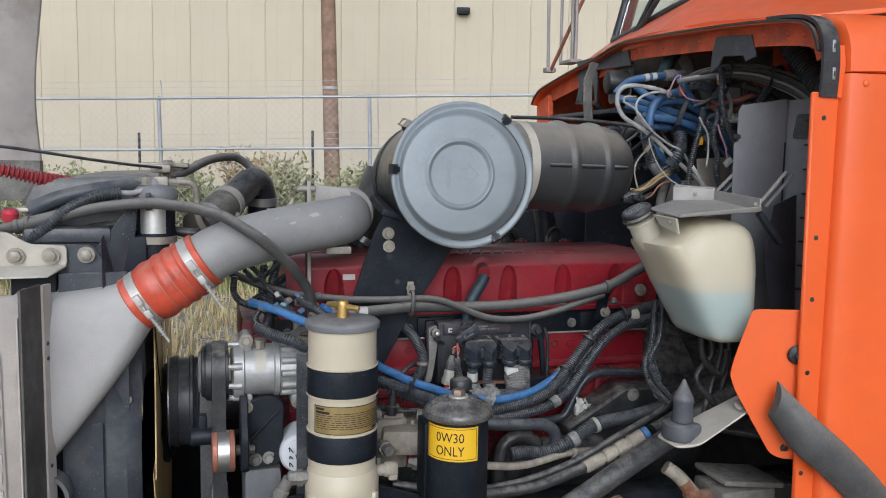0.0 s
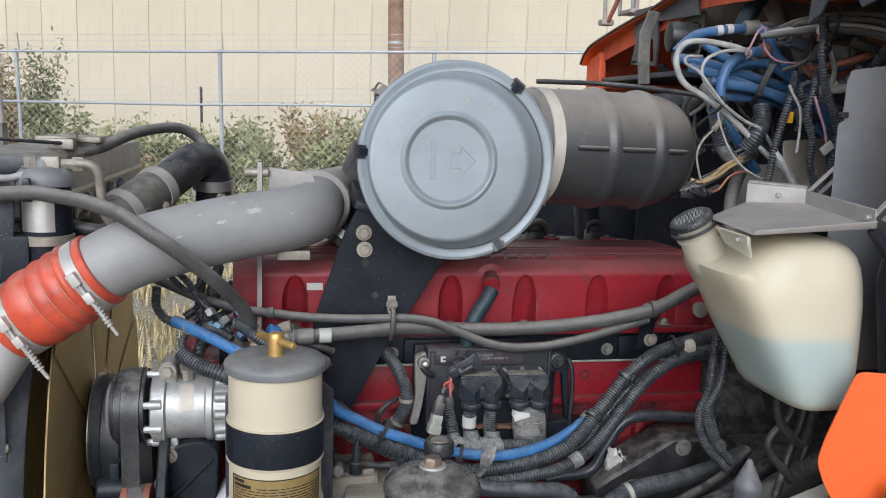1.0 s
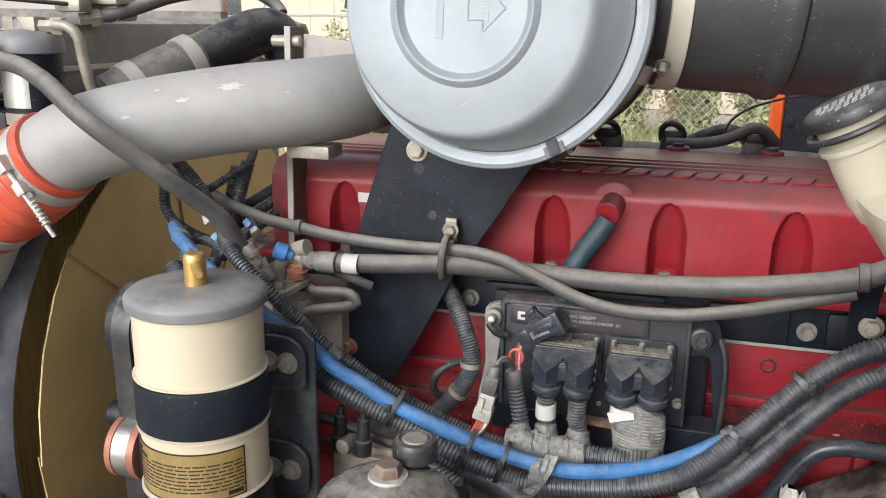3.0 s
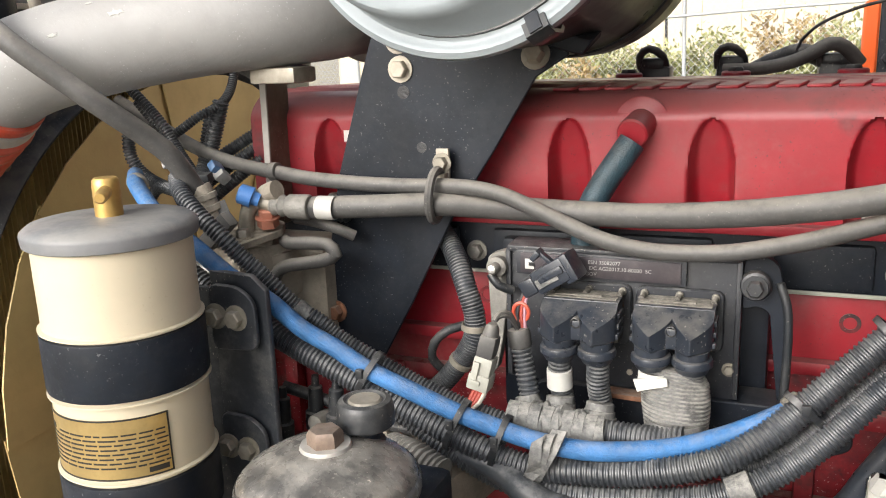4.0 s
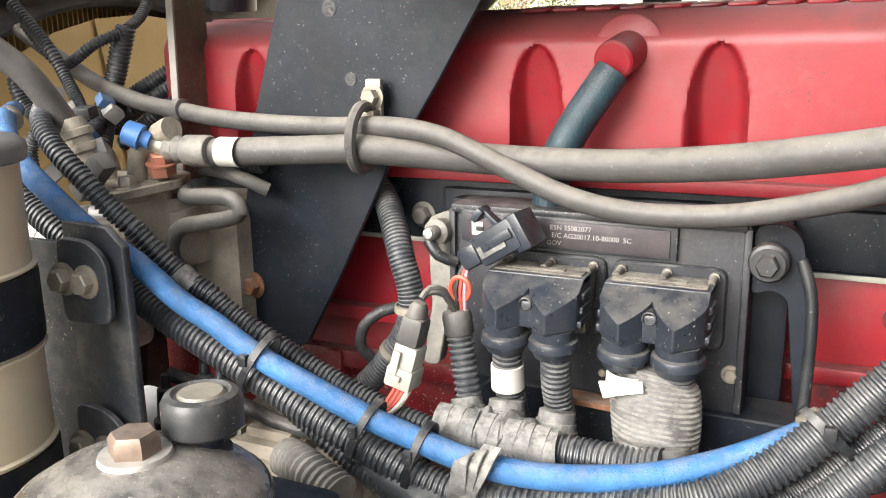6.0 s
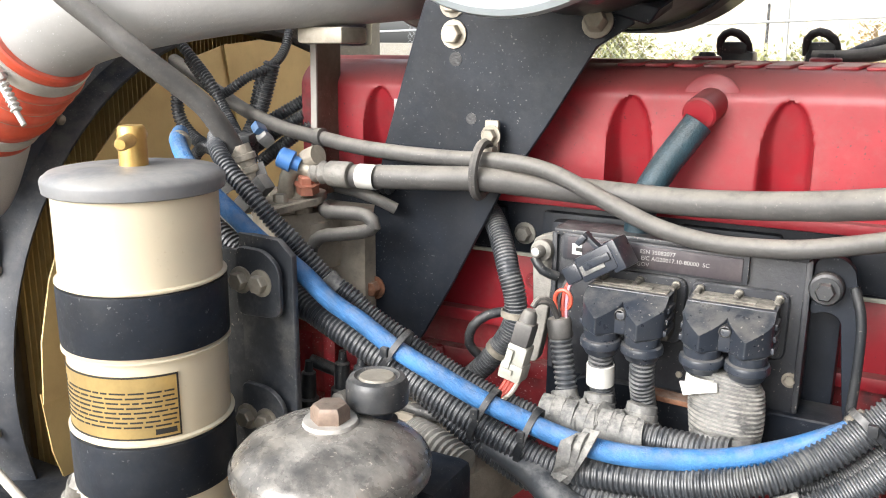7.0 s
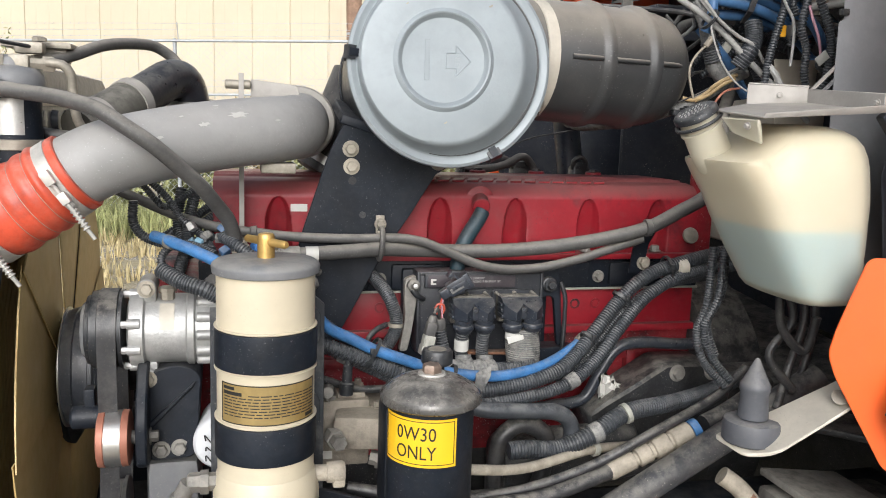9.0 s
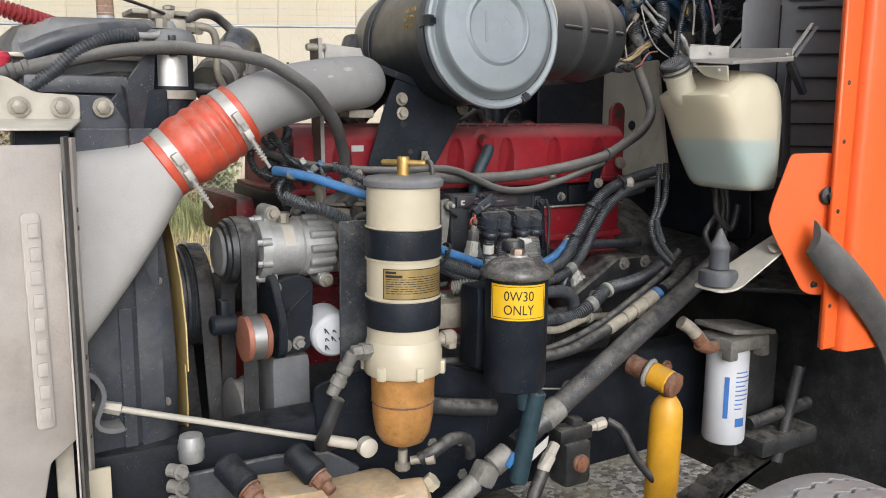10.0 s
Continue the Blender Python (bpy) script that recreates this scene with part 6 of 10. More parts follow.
part("pin", rod((0.255, 2.082, 1.79), (0.30, 2.082, 1.79), 0.008, 12, 0.002), ZINC, pump)
part("pipe_clip", block((0.345, 2.02, 1.648), (0.06, 0.05, 0.018), 0.004), ZINC, pump)


# ---- engine control module ----
ecm = thing("engine_control_module", (0.73, 2.044, 1.29), "black cast engine control module with two large plugs", "control unit")
FACE_Y = 2.044


def em(x, out, z):
    """A place on the module: out is how far it stands off its face."""
    return v3((x, FACE_Y - out, z))


def eblock(x, z, sx, sz, y0, y1, bevel=0.003, tilt=0.0):
    return block(em(x, (y0 + y1) / 2, z), (sx, abs(y1 - y0), sz), bevel, turned(ry=tilt))


MODULE = mat("satin_black_casting", (0.020, 0.022, 0.027), 0.42, var=0.25, scale=18, dust=0.35, film=0.03, dust_color=(0.28, 0.275, 0.26), bump=0.10, specks=0.5)
FOIL = mat("dark_grey_foil", (0.052, 0.044, 0.050), 0.38, 0.3, var=0.12, scale=30, film=0.06)
DUSTY_LEDGE = mat("dust_caked_plastic", (0.125, 0.115, 0.098), 0.75, var=0.35, scale=40, dust=0.8, dust_color=(0.36, 0.335, 0.28), bump=0.25)
case = part("housing", eblock(0.731, 1.376, 0.252, 0.160, -0.045, 0.0, 0.006), MODULE, ecm)
for x, z, sx, sz, d in ((0.731, 1.452, 0.246, 0.007, 0.006), (0.6085, 1.376, 0.006, 0.150, 0.005), (0.8545, 1.376, 0.006, 0.150, 0.005)):
    part("raised_rim", eblock(x, z, sx, sz, 0.0, d, 0.002), MODULE, case)
part("plate_pad", eblock(0.711, 1.4365, 0.184, 0.028, 0.0, 0.008, 0.002, 0.8), MODULE, case)
plate_ = part("name_plate", eblock(0.711, 1.4365, 0.173, 0.0225, 0.008, 0.0096, 0.0004, 0.8), FOIL, case, "dark name plate with pale print")
for txt, x, z, size in (("ESN 35082077", 0.7175, 1.4425, 0.0058), ("E/C AG20017.10-80000  SC", 0.7345, 1.4360, 0.0058), ("GOV", 0.7035, 1.4295, 0.0058), ("2729", 0.6735, 1.4435, 0.0058)):
    part("lettering", lettering(txt, size, lambda a, b, c, x=x, z=z: em(x + a, 0.0102 + c, z + b), 0.0001), WIRE_GREY, plate_, smooth=0)
part("logo_square", join(eblock(0.6350, 1.4365, 0.0105, 0.0115, 0.0096, 0.0104, 0.0003)), WHITE, plate_)
part("logo_notch", eblock(0.6372, 1.4365, 0.0062, 0.0040, 0.0104, 0.0110, 0.0002), INK, plate_)
for x0, wide in ((0.7015, 0.079), (0.7965, 0.078)):
    half = wide / 2
    # raised rounded seat on the case, with small screws along its top
    seat_outline = rounded_xz([(x0 - half - 0.006, 1.352), (x0 + half + 0.006, 1.352), (x0 + half + 0.006, 1.4190), (x0 - half - 0.006, 1.4190)], 0.010)
    part("seat", plate([em(x, 0.0, z) for x, z in seat_outline], (0, -0.007, 0), 0.0015), MODULE, ecm)
    for dx in (-0.036, 0.0, 0.036):
        part("seat_screw", join(lathe(em(x0 + dx, 0.007, 1.4125), (0, -1, 0), [(0, 0.0042), (0.004, 0.0042), (0.0052, 0.003)], 14), rod(em(x0 + dx, 0.007, 1.4125), em(x0 + dx, 0.030, 1.4125), 0.0032, 10)), DUSTY_LEDGE, ecm)
    part("socket", join(eblock(x0, 1.386, wide - 0.004, 0.050, 0.006, 0.034, 0.005), eblock(x0, 1.4085, wide - 0.016, 0.006, 0.008, 0.034, 0.002)), DUSTY_LEDGE, ecm, "dust-caked socket body")
    plug = part("plug", eblock(x0, 1.4100, wide, 0.0060, 0.030, 0.052, 0.0015), PLUG, ecm, "black two-barrel plug with dust on its ledge")
    part("ledge_dust", join(eblock(x0, 1.4133, wide - 0.006, 0.0012, 0.031, 0.047, 0.0004), eblock(x0 - 0.004, 1.4142, wide - 0.030, 0.0016, 0.033, 0.041, 0.0006)), DUSTY_LEDGE, plug)
    # two barrels side by side under a roof that slopes to the front
    rings = []
    for k2 in range(70):
        z = 1.4128 - 0.039 * k2 / 69
        inset = max(0.0, (1.3775 - z) / 0.0037) ** 2 * 0.003 if z < 1.3775 else 0.0
        ring = [em(x0 - half + inset, 0.030, z)]
        for k in range(97):
            u = -1 + k / 48
            barrel = 0.0635 + 0.0235 * min(0.97, 1 - abs(abs(u) - 0.5) / 0.5) ** 0.72
            ring.append(em(x0 + u * (half - inset), min(barrel, 0.0500 + (1.4128 - z) * 1.75) - inset, z))
        ring.append(em(x0 + half - inset, 0.030, z))
        rings.append(ring)
    shell = part("barrel_shell", loft(rings), PLUG, plug, smooth=32)
    for dx in (-0.0198, 0.0202):
        part("collar", lathe(em(x0 + dx, 0.0645, 1.3760), (0, 0.06, -1), [(0, 0.0168), (0.006, 0.0166), (0.0085, 0.0160), (0.0095, 0.0190), (0.0125, 0.0200), (0.0165, 0.0198), (0.0180, 0.0178), (0.024, 0.0150)], 32), PLUG, plug)
    part("lock_hole", lathe(em(x0, 0.0640, 1.3945), (0, -1, 0), [(0, 0.0055), (0.0100, 0.0055), (0.0105, 0.0046), (0.002, 0.0042), (0.002, 0.0005)], 18), DARK, plug)
    part("web", eblock(x0, 1.386, 0.014, 0.022, 0.055, 0.0725, 0.003), PLUG, plug)
    for k in (-1, 1):
        for dz in (-0.012, -0.002, 0.008):
            part("latch_rib", eblock(x0 + k * (half + 0.0008), 1.392 + dz, 0.0035, 0.0055, 0.034, 0.060 + dz * -0.4, 0.001), PLUG, plug)
part("mount_bolt", join(lathe(em(0.597, 0.0, 1.4295), (0, -1, 0.1), [(0, 0.0115), (0.014, 0.0115), (0.016, 0.0085)], 24), lathe(em(0.597, 0.016, 1.431), (0, -1, 0.1), [(0, 0.0065), (0.010, 0.0065), (0.012, 0.005)], 18)), CAST_DIRTY, ecm)
part("bolt_end", lathe(em(0.597, 0.0275, 1.4322), (0, -1, 0.1), [(0, 0.0048), (0.003, 0.0044), (0.0036, 0.002)], 14), STEEL, ecm)
part("mount_bolt", join(lathe(em(0.870, -0.006, 1.4265), (0, -1, 0.05), [(0, 0.0145), (0.004, 0.0155), (0.010, 0.0155), (0.013, 0.0140), (0.014, 0.0110), (0.020, 0.0105)], 32), hexbolt(em(0.870, 0.013, 1.4275), (0, -1, 0.05), 0.0085, 0.009)), PLASTIC, ecm)
part("mount_arm", join(plate([em(x, -0.004, z) for x, z in rounded_xz([(0.858, 1.452), (0.878, 1.457), (0.892, 1.447), (0.897, 1.420), (0.9065, 1.302), (0.896, 1.300), (0.8845, 1.398), (0.872, 1.404), (0.858, 1.398)], 0.008)], (0, 0.012, 0), 0.002)), BLACK, ecm, "black arm that carries the module's corner")
part("mount_arm", join(plate([em(x, -0.002, z) for x, z in rounded_xz([(0.582, 1.440), (0.604, 1.448), (0.606, 1.400), (0.598, 1.340), (0.590, 1.300), (0.574, 1.300), (0.584, 1.360), (0.582, 1.410)], 0.006)], (0, 0.016, 0), 0.002)), CAST_DIRTY, ecm)
part("mount_strut", hose([em(0.592, 0.018, 1.424), em(0.602, 0.020, 1.412), em(0.616, 0.012, 1.405)], 0.0052, 10), PLASTIC, ecm)
part("corner_screw", hexbolt(em(0.848, 0.0005, 1.333), (0, -1, 0), 0.0052, 0.004), ZINC, ecm)
part("corner_screw", lathe(em(0.745, 0.0005, 1.318), (0, -1, 0), [(0, 0.0036), (0.002, 0.003)], 12), ZINC, ecm)
part("side_stay", hose([em(0.893, 0.006, 1.432), em(0.902, 0.010, 1.40), em(0.903, 0.010, 1.34), em(0.900, 0.012, 1.275)], 0.0046, 10), PLASTIC, ecm)
part("cooling_plate", join(block((0.735, 2.096, 1.345), (0.300, 0.020, 0.215), 0.008), plate([(x, 2.035, z) for x, z in rounded_xz([(0.640, 1.300), (0.90, 1.300), (0.965, 1.292), (0.972, 1.262), (0.93, 1.246), (0.66, 1.246), (0.630, 1.270)], 0.014)], (0, 0.05, 0), 0.003)), BLACK, ecm)
part("rust_lip", block((0.752, 2.028, 1.298), (0.095, 0.020, 0.006), 0.002, turned(ry=2)), RUST, ecm, "rusty lip under the module")

loose = thing("loose_connector", (0.655, 2.0, 1.40), "grey-black spare connector with frayed red wires", "connector")
tilt = turned(ry=-32, rz=-6)
part("shell", join(block((0.672, 1.998, 1.4370), (0.040, 0.026, 0.026), 0.003, tilt), block((0.690, 2.000, 1.4465), (0.014, 0.031, 0.031), 0.003, tilt), block((0.648, 1.996, 1.4225), (0.018, 0.020, 0.018), 0.003, tilt)), PLUG, loose)
part("latch", join(block((0.665, 1.992, 1.456), (0.024, 0.010, 0.005), 0.0015, turned(ry=38)), block((0.6555, 1.992, 1.4585), (0.006, 0.020, 0.012), 0.0015, turned(ry=38)), block((0.672, 1.984, 1.4395), (0.030, 0.004, 0.008), 0.0015, tilt)), PLUG, loose)
part("dust_patch", block((0.668, 1.9842, 1.4335), (0.026, 0.0012, 0.010), 0.0004, tilt), TAPE, loose)
for i in range(3):
    part("wire", hose([(0.642 + i * 0.003, 1.996, 1.418), (0.637 + i * 0.003, 1.992, 1.408), (0.634 + i * 0.004, 1.990, 1.392), (0.637 + i * 0.003, 1.988, 1.376)], 0.0019, 6), (RUBBER, WIRE_RED, LILAC)[i], loose)
part("seal_loop", sweep([v3((0.638 + 0.0085 * math.cos(a), 1.990, 1.3945 + 0.0100 * math.sin(a))) for a in [2 * math.pi * k / 24 for k in range(25)]], 0.0022, 8, False), SILICONE, loose, "orange rubber seal")

white = thing("white_connector", (0.606, 1.950, 1.31), "pale grey wire connector with orange wires", "connector")
tilt = turned(ry=13, rx=-6)
part("shell", join(block((0.6085, 1.952, 1.3440), (0.021, 0.022, 0.024), 0.003, tilt), block((0.6050, 1.950, 1.3285), (0.024, 0.025, 0.018), 0.003, tilt)), PALE_PLASTIC, white)
part("latch", join(block((0.6030, 1.9390, 1.3430), (0.007, 0.004, 0.020), 0.0012, tilt), block((0.6025, 1.9365, 1.3310), (0.012, 0.004, 0.005), 0.001, tilt)), PALE_PLASTIC, white)
part("boot", join(block((0.6130, 1.954, 1.3665), (0.0195, 0.021, 0.026), 0.005, tilt), lathe((0.6150, 1.955, 1.377), (0.25, 0.05, 1), [(0, 0.009), (0.010, 0.0075), (0.014, 0.005)], 16)), RUBBER_DUSTY, white, "dark grey rubber boot")
for i in range(4):
    part("wire", hose([(0.599 + i * 0.004, 1.947, 1.318), (0.594 + i * 0.004, 1.940, 1.307), (0.584 + i * 0.004, 1.938, 1.298)], 0.0026, 8), WIRE_RED if i < 3 else BEIGE, white)
for i in range(2):
    single("bridge_wire", hose([(0.620, 1.955 + i * 0.004, 1.394), (0.624 + i * 0.001, 1.962, 1.401 - i * 0.003), (0.632, 1.972, 1.397 - i * 0.003), (0.636, 1.982, 1.378)], 0.0028, 8), RUBBER_DUSTY, "grey wire that arches between connector and loom", "wire")

# looms below the plugs
for x0 in (0.6805, 0.7215):
    single("plug_loom", corrugated([em(x0 + 0.001, 0.060, 1.354), em(x0, 0.056, 1.330), em(x0 + 0.001, 0.052, 1.312), em(x0 + 0.004, 0.050, 1.292)], 0.0122, 0.0046, 0.0018, 18), LOOM, "ribbed black loom under a module plug", "cable loom")
single("label_sleeve", lathe(em(0.6808, 0.0575, 1.337), (0.0, 0.10, -1), [(0, 0.0124), (0.0005, 0.0136), (0.021, 0.0138), (0.0215, 0.0124)], 24), WHITE, "white paper sleeve round a ribbed loom", "label")
rings = []
for k2 in range(64):
    t = k2 / 63
    z = 1.3520 - 0.064 * t
    rib = 0.0011 * (1 if k2 % 4 < 2 else -1)
    wide = 0.0305 + 0.003 * math.sin(t * 3.1) - 0.004 * max(0.0, 0.2 - t) / 0.2 + rib
    deep = 0.0165 + 0.006 * t + rib
    rings.append([(0.7995 + 0.003 * t + wide * math.copysign(abs(math.cos(w)) ** 0.8, math.cos(w)), 1.988 - 0.004 * t - deep * math.sin(w), z + 0.0018 * math.cos(w) * math.sin(t * 6) - 0.005 * (1 - t) * math.cos(w)) for w in [2 * math.pi * k / 32 for k in range(32)]])
taped = thing("taped_loom", (0.80, 1.975, 1.272), "thick grey loom wound with dusty tape under a module plug", "cable loom")
part("wrapped_tube", loft(rings), TAPE, taped, smooth=30)
single("loom_stub", corrugated([em(0.8165, 0.060, 1.356), em(0.815, 0.057, 1.340)], 0.0135, 0.0044, 0.0016, 18), LOOM, "short ribbed loom that enters the tape", "cable loom")
single("label_flag", join(plate([(0.7615, 1.9655, 1.3425), (0.7945, 1.9660, 1.3470), (0.7960, 1.9655, 1.3385), (0.7760, 1.9640, 1.3335), (0.7660, 1.9640, 1.3300)], (0, 0.0025, 0), 0.0005), lathe((0.778, 1.981, 1.336), (0.1, 0, 1), [(0, 0.0145), (0.0125, 0.0148)], 24, caps=False)), WHITE, "torn white label flag on the taped loom", "label")
single("module_loom", corrugated([(0.6355, 1.988, 1.372), (0.6395, 1.986, 1.350), (0.6450, 1.983, 1.325), (0.6500, 1.980, 1.302), (0.6540, 1.974, 1.288)], 0.0112, 0.0050, 0.0018, 18), LOOM, "ribbed black loom beside the module", "cable loom")
single("loom_tape", lathe((0.6350, 1.988, 1.377), (0.17, -0.06, -1), [(0, 0.006), (0.001, 0.0112), (0.006, 0.0128), (0.013, 0.0122), (0.019, 0.0126), (0.021, 0.0112)], 20), RUBBER_DUSTY, "black tape wound on the head of a loom", "tape")
rnd = random.Random(21)
lump = []
for i in range(64):
    t = i / 63
    x = 0.636 + 0.108 * t
    r = (0.35 + 0.65 * math.sin(math.pi * min(1, (i + 3) / 67)) ** 0.5) * (1 + 0.10 * math.sin(i * 0.62) + 0.05 * math.sin(i * 1.7 + 1) + rnd.uniform(-0.035, 0.035))
    lump.append([(x + 0.0016 * math.sin(4 * w + i * 0.3), 1.957 + 0.022 * math.cos(w) * r * (1 + 0.07 * math.sin(5 * w + i * 0.8)), 1.2895 - 0.006 * t + 0.0185 * math.sin(w) * r * (1 + 0.09 * math.sin(3 * w + i * 0.5) + 0.04 * math.sin(9 * w + i))) for w in [2 * math.pi * k / 36 for k in range(36)]])
joint = thing("tape_joint", (0.69, 1.957, 1.262), "lump of loom joints wrapped in dusty grey tape", "tape")
part("wrapped_core", loft(lump), TAPE, joint, smooth=30)
for x0, z0, lean, rr in ((0.653, 1.290, -0.30, 0.0135), (0.684, 1.293, -0.05, 0.0148), (0.725, 1.291, 0.05, 0.0148)):
    part("tape_cuff", lathe((x0, 1.974, z0 - 0.006), (lean, 0.30, 1), [(0, rr * 1.45), (0.003, rr * 1.40), (0.0035, rr * 1.30), (0.008, rr * 1.24), (0.0085, rr * 1.15), (0.014, rr * 1.10), (0.0145, rr * 1.02), (0.022, rr * 0.98), (0.0225, rr * 0.9)], 24), TAPE, joint)
for k in range(9):
    x = 0.642 + k * 0.0115
    w = rnd.uniform(-0.5, 0.5)
    part("tape_turn", ribbon([(x + w * 0.012 * math.sin(a), 1.957 + 0.0238 * math.cos(a), 1.2885 - 0.006 * k / 9 + 0.0205 * math.sin(a)) for a in [math.pi * (0.55 + 1.0 * q / 14) for q in range(15)]], 0.012, 0.0012, (1, 0, 0.2 * w)), TAPE, joint)
single("joint_loom", corrugated([(0.735, 1.955, 1.284), (0.762, 1.955, 1.284), (0.790, 1.952, 1.286), (0.815, 1.950, 1.290)], 0.0150, 0.0050, 0.0018, 18), LOOM, "ribbed loom that leaves the taped joint", "cable loom")
part("tape_skirt", lathe((0.803, 1.975, 1.272), (0.0, 0.15, 1), [(0, 0.042), (0.004, 0.041), (0.0045, 0.038), (0.010, 0.037), (0.0105, 0.034), (0.017, 0.033), (0.0175, 0.030), (0.026, 0.028)], 28), TAPE, taped)

# ---- hoses and looms along the engine ----
return_hose_geo = hose([(0.020, 2.100, 1.615), (0.075, 2.080, 1.598), (0.121, 2.070, 1.579), (0.172, 2.064, 1.557), (0.219, 2.058, 1.543), (0.264, 2.052, 1.534), (0.312, 2.046, 1.529), (0.357, 2.040, 1.524), (0.420, 2.034, 1.521), (0.490, 2.031, 1.520), (0.545, 2.026, 1.522), (0.575, 2.024, 1.521), (0.600, 2.023, 1.517), (0.624, 2.021, 1.510), (0.672, 2.019, 1.490), (0.718, 2.018, 1.472), (0.764, 2.018, 1.463), (0.806, 2.020, 1.462), (0.847, 2.017, 1.466), (0.886, 2.012, 1.475), (0.921, 2.002, 1.486), (0.958, 1.990, 1.501), (0.995, 1.982, 1.515), (1.030, 1.975, 1.528)], 0.0088, 14)
return_hose = thing("fuel_return_hose", base_of(return_hose_geo), "dusty black rubber hose sagging in front of the engine", "hose")
part("tube", return_hose_geo, RUBBER_DUSTY, return_hose)
heat_hose_geo = hose([(0.355, 2.002, 1.494), (0.406, 2.004, 1.497), (0.472, 2.011, 1.500), (0.533, 2.022, 1.502), (0.575, 2.034, 1.499), (0.620, 2.043, 1.496), (0.678, 2.045, 1.494), (0.740, 2.036, 1.495), (0.792, 2.025, 1.499), (0.840, 2.012, 1.505), (0.888, 1.998, 1.513), (0.957, 1.982, 1.527), (1.030, 1.962, 1.549), (1.092, 1.960, 1.580), (1.150, 1.965, 1.610), (1.190, 1.975, 1.655), (1.200, 2.000, 1.705), (1.245, 2.080, 1.768), (1.340, 2.200, 1.836), (1.400, 2.300, 1.850)], 0.0132, 18)
heat_hose = thing("heater_hose", base_of(heat_hose_geo), "thick dusty heater hose that runs along the engine", "hose")
part("tube", heat_hose_geo, RUBBER_DUSTY, heat_hose)
fit_ = thing("hose_fitting", (0.33, 1.99, 1.48), "grey crimped hose fitting with a blue cap", "fitting", lift=0.006)
part("ferrule", lathe((0.330, 1.994, 1.4925), (1, 0.06, -0.02), [(0, 0.009), (0.006, 0.0125), (0.012, 0.0105), (0.016, 0.0135), (0.022, 0.011), (0.026, 0.0142), (0.05, 0.0150), (0.052, 0.0135)], 24), CAST_DIRTY, fit_)
part("elbow", hose([(0.333, 1.994, 1.4925), (0.318, 1.99, 1.497), (0.306, 1.985, 1.490), (0.300, 1.985, 1.465), (0.300, 1.99, 1.43)], 0.0095, 14), ZINC, fit_)
part("blue_cap", lathe((0.322, 1.984, 1.500), (-0.75, -0.35, 0.35), [(0, 0.008), (0.008, 0.0085), (0.009, 0.0125), (0.024, 0.0118), (0.026, 0.009)], 18), mat("blue_plastic_cap", (0.06, 0.17, 0.42), 0.4, var=0.1), fit_, "bright blue plastic cap")
part("white_label", lathe((0.392, 1.9995, 1.4912), (1, 0.05, 0), [(0, 0.0135), (0.0003, 0.0139), (0.022, 0.0139), (0.0223, 0.0135)], 24, caps=False), WHITE, fit_, "white printed band")
pc = thing("hose_clip", (0.532, 2.02, 1.48), "rubber-lined steel P-clip bolted to the black bracket", "clip")
part("loop", sweep([v3((0.530 + 0.002 * math.sin(a), 2.024 + 0.021 * math.cos(a), 1.5115 + 0.028 * math.sin(a))) for a in [2 * math.pi * k / 40 for k in range(41)]], 0.0052, 8, False), RUBBER_DUSTY, pc)
part("tab", join(block((0.532, 2.044, 1.545), (0.016, 0.006, 0.034), 0.002), block((0.532, 2.036, 1.532), (0.014, 0.014, 0.006), 0.001)), ZINC, pc)
part("bolt", hexbolt((0.532, 2.041, 1.546), (0, -1, 0), 0.0078, 0.008), ZINC, pc)
for p, r, owner in (((0.305, 2.047, 1.5295), 0.0115, return_hose), ((1.032, 1.962, 1.5495), 0.0165, heat_hose)):
    part("tie_band", lathe(v3(p) + v3((-0.006, 0, 0)), (1, -0.1, 0.1), [(0, r - 0.002), (0.001, r), (0.011, r), (0.012, r - 0.002)], 20), RUBBER_DUSTY, owner)
hb = thing("hose_hanger", (1.04, 1.99, 1.44), "black steel hanger with a bolt that holds the heater hose", "bracket", lift=0.009)
part("strap", join(ribbon([(1.045, 1.985, 1.53), (1.050, 2.02, 1.50), (1.052, 2.04, 1.44)], 0.030, 0.005, (1, 0, 0))), BLACK, hb)
part("bolt", hexbolt((1.062, 2.028, 1.462), (0, -1, 0), 0.010, 0.009), ZINC, hb)
for x in (1.085, 1.20):
    part("washer", lathe((x, 2.095, 1.506), (0, -1, 0.4), [(0, 0.017), (0.006, 0.017), (0.008, 0.010)], 20), ZINC, hb)

big = thing("suction_hose", (0.0, 1.92, 1.48), "long arched black rubber hose with faint print", "hose")
part("tube", hose([(-0.46, 1.97, 1.672), (-0.40, 1.955, 1.698), (-0.31, 1.93, 1.718), (-0.255, 1.92, 1.733), (-0.167, 1.91, 1.754), (-0.073, 1.90, 1.764), (-0.033, 1.893, 1.761), (0.012, 1.872, 1.756), (0.046, 1.852, 1.749), (0.08, 1.834, 1.739), (0.125, 1.820, 1.712), (0.159, 1.820, 1.688), (0.196, 1.840, 1.653), (0.22, 1.855, 1.629), (0.25, 1.895, 1.587), (0.264, 1.912, 1.563), (0.278, 1.94, 1.51)], 0.0118, 18), RUBBER_DUSTY, big)
part("clip", join(lathe((-0.08, 1.91, 1.7625), (1, 0, 0.02), [(0, 0.0125), (0.001, 0.0150), (0.012, 0.0150), (0.013, 0.0125)], 20), block((-0.074, 1.91, 1.780), (0.012, 0.014, 0.012), 0.003)), RUBBER, big)
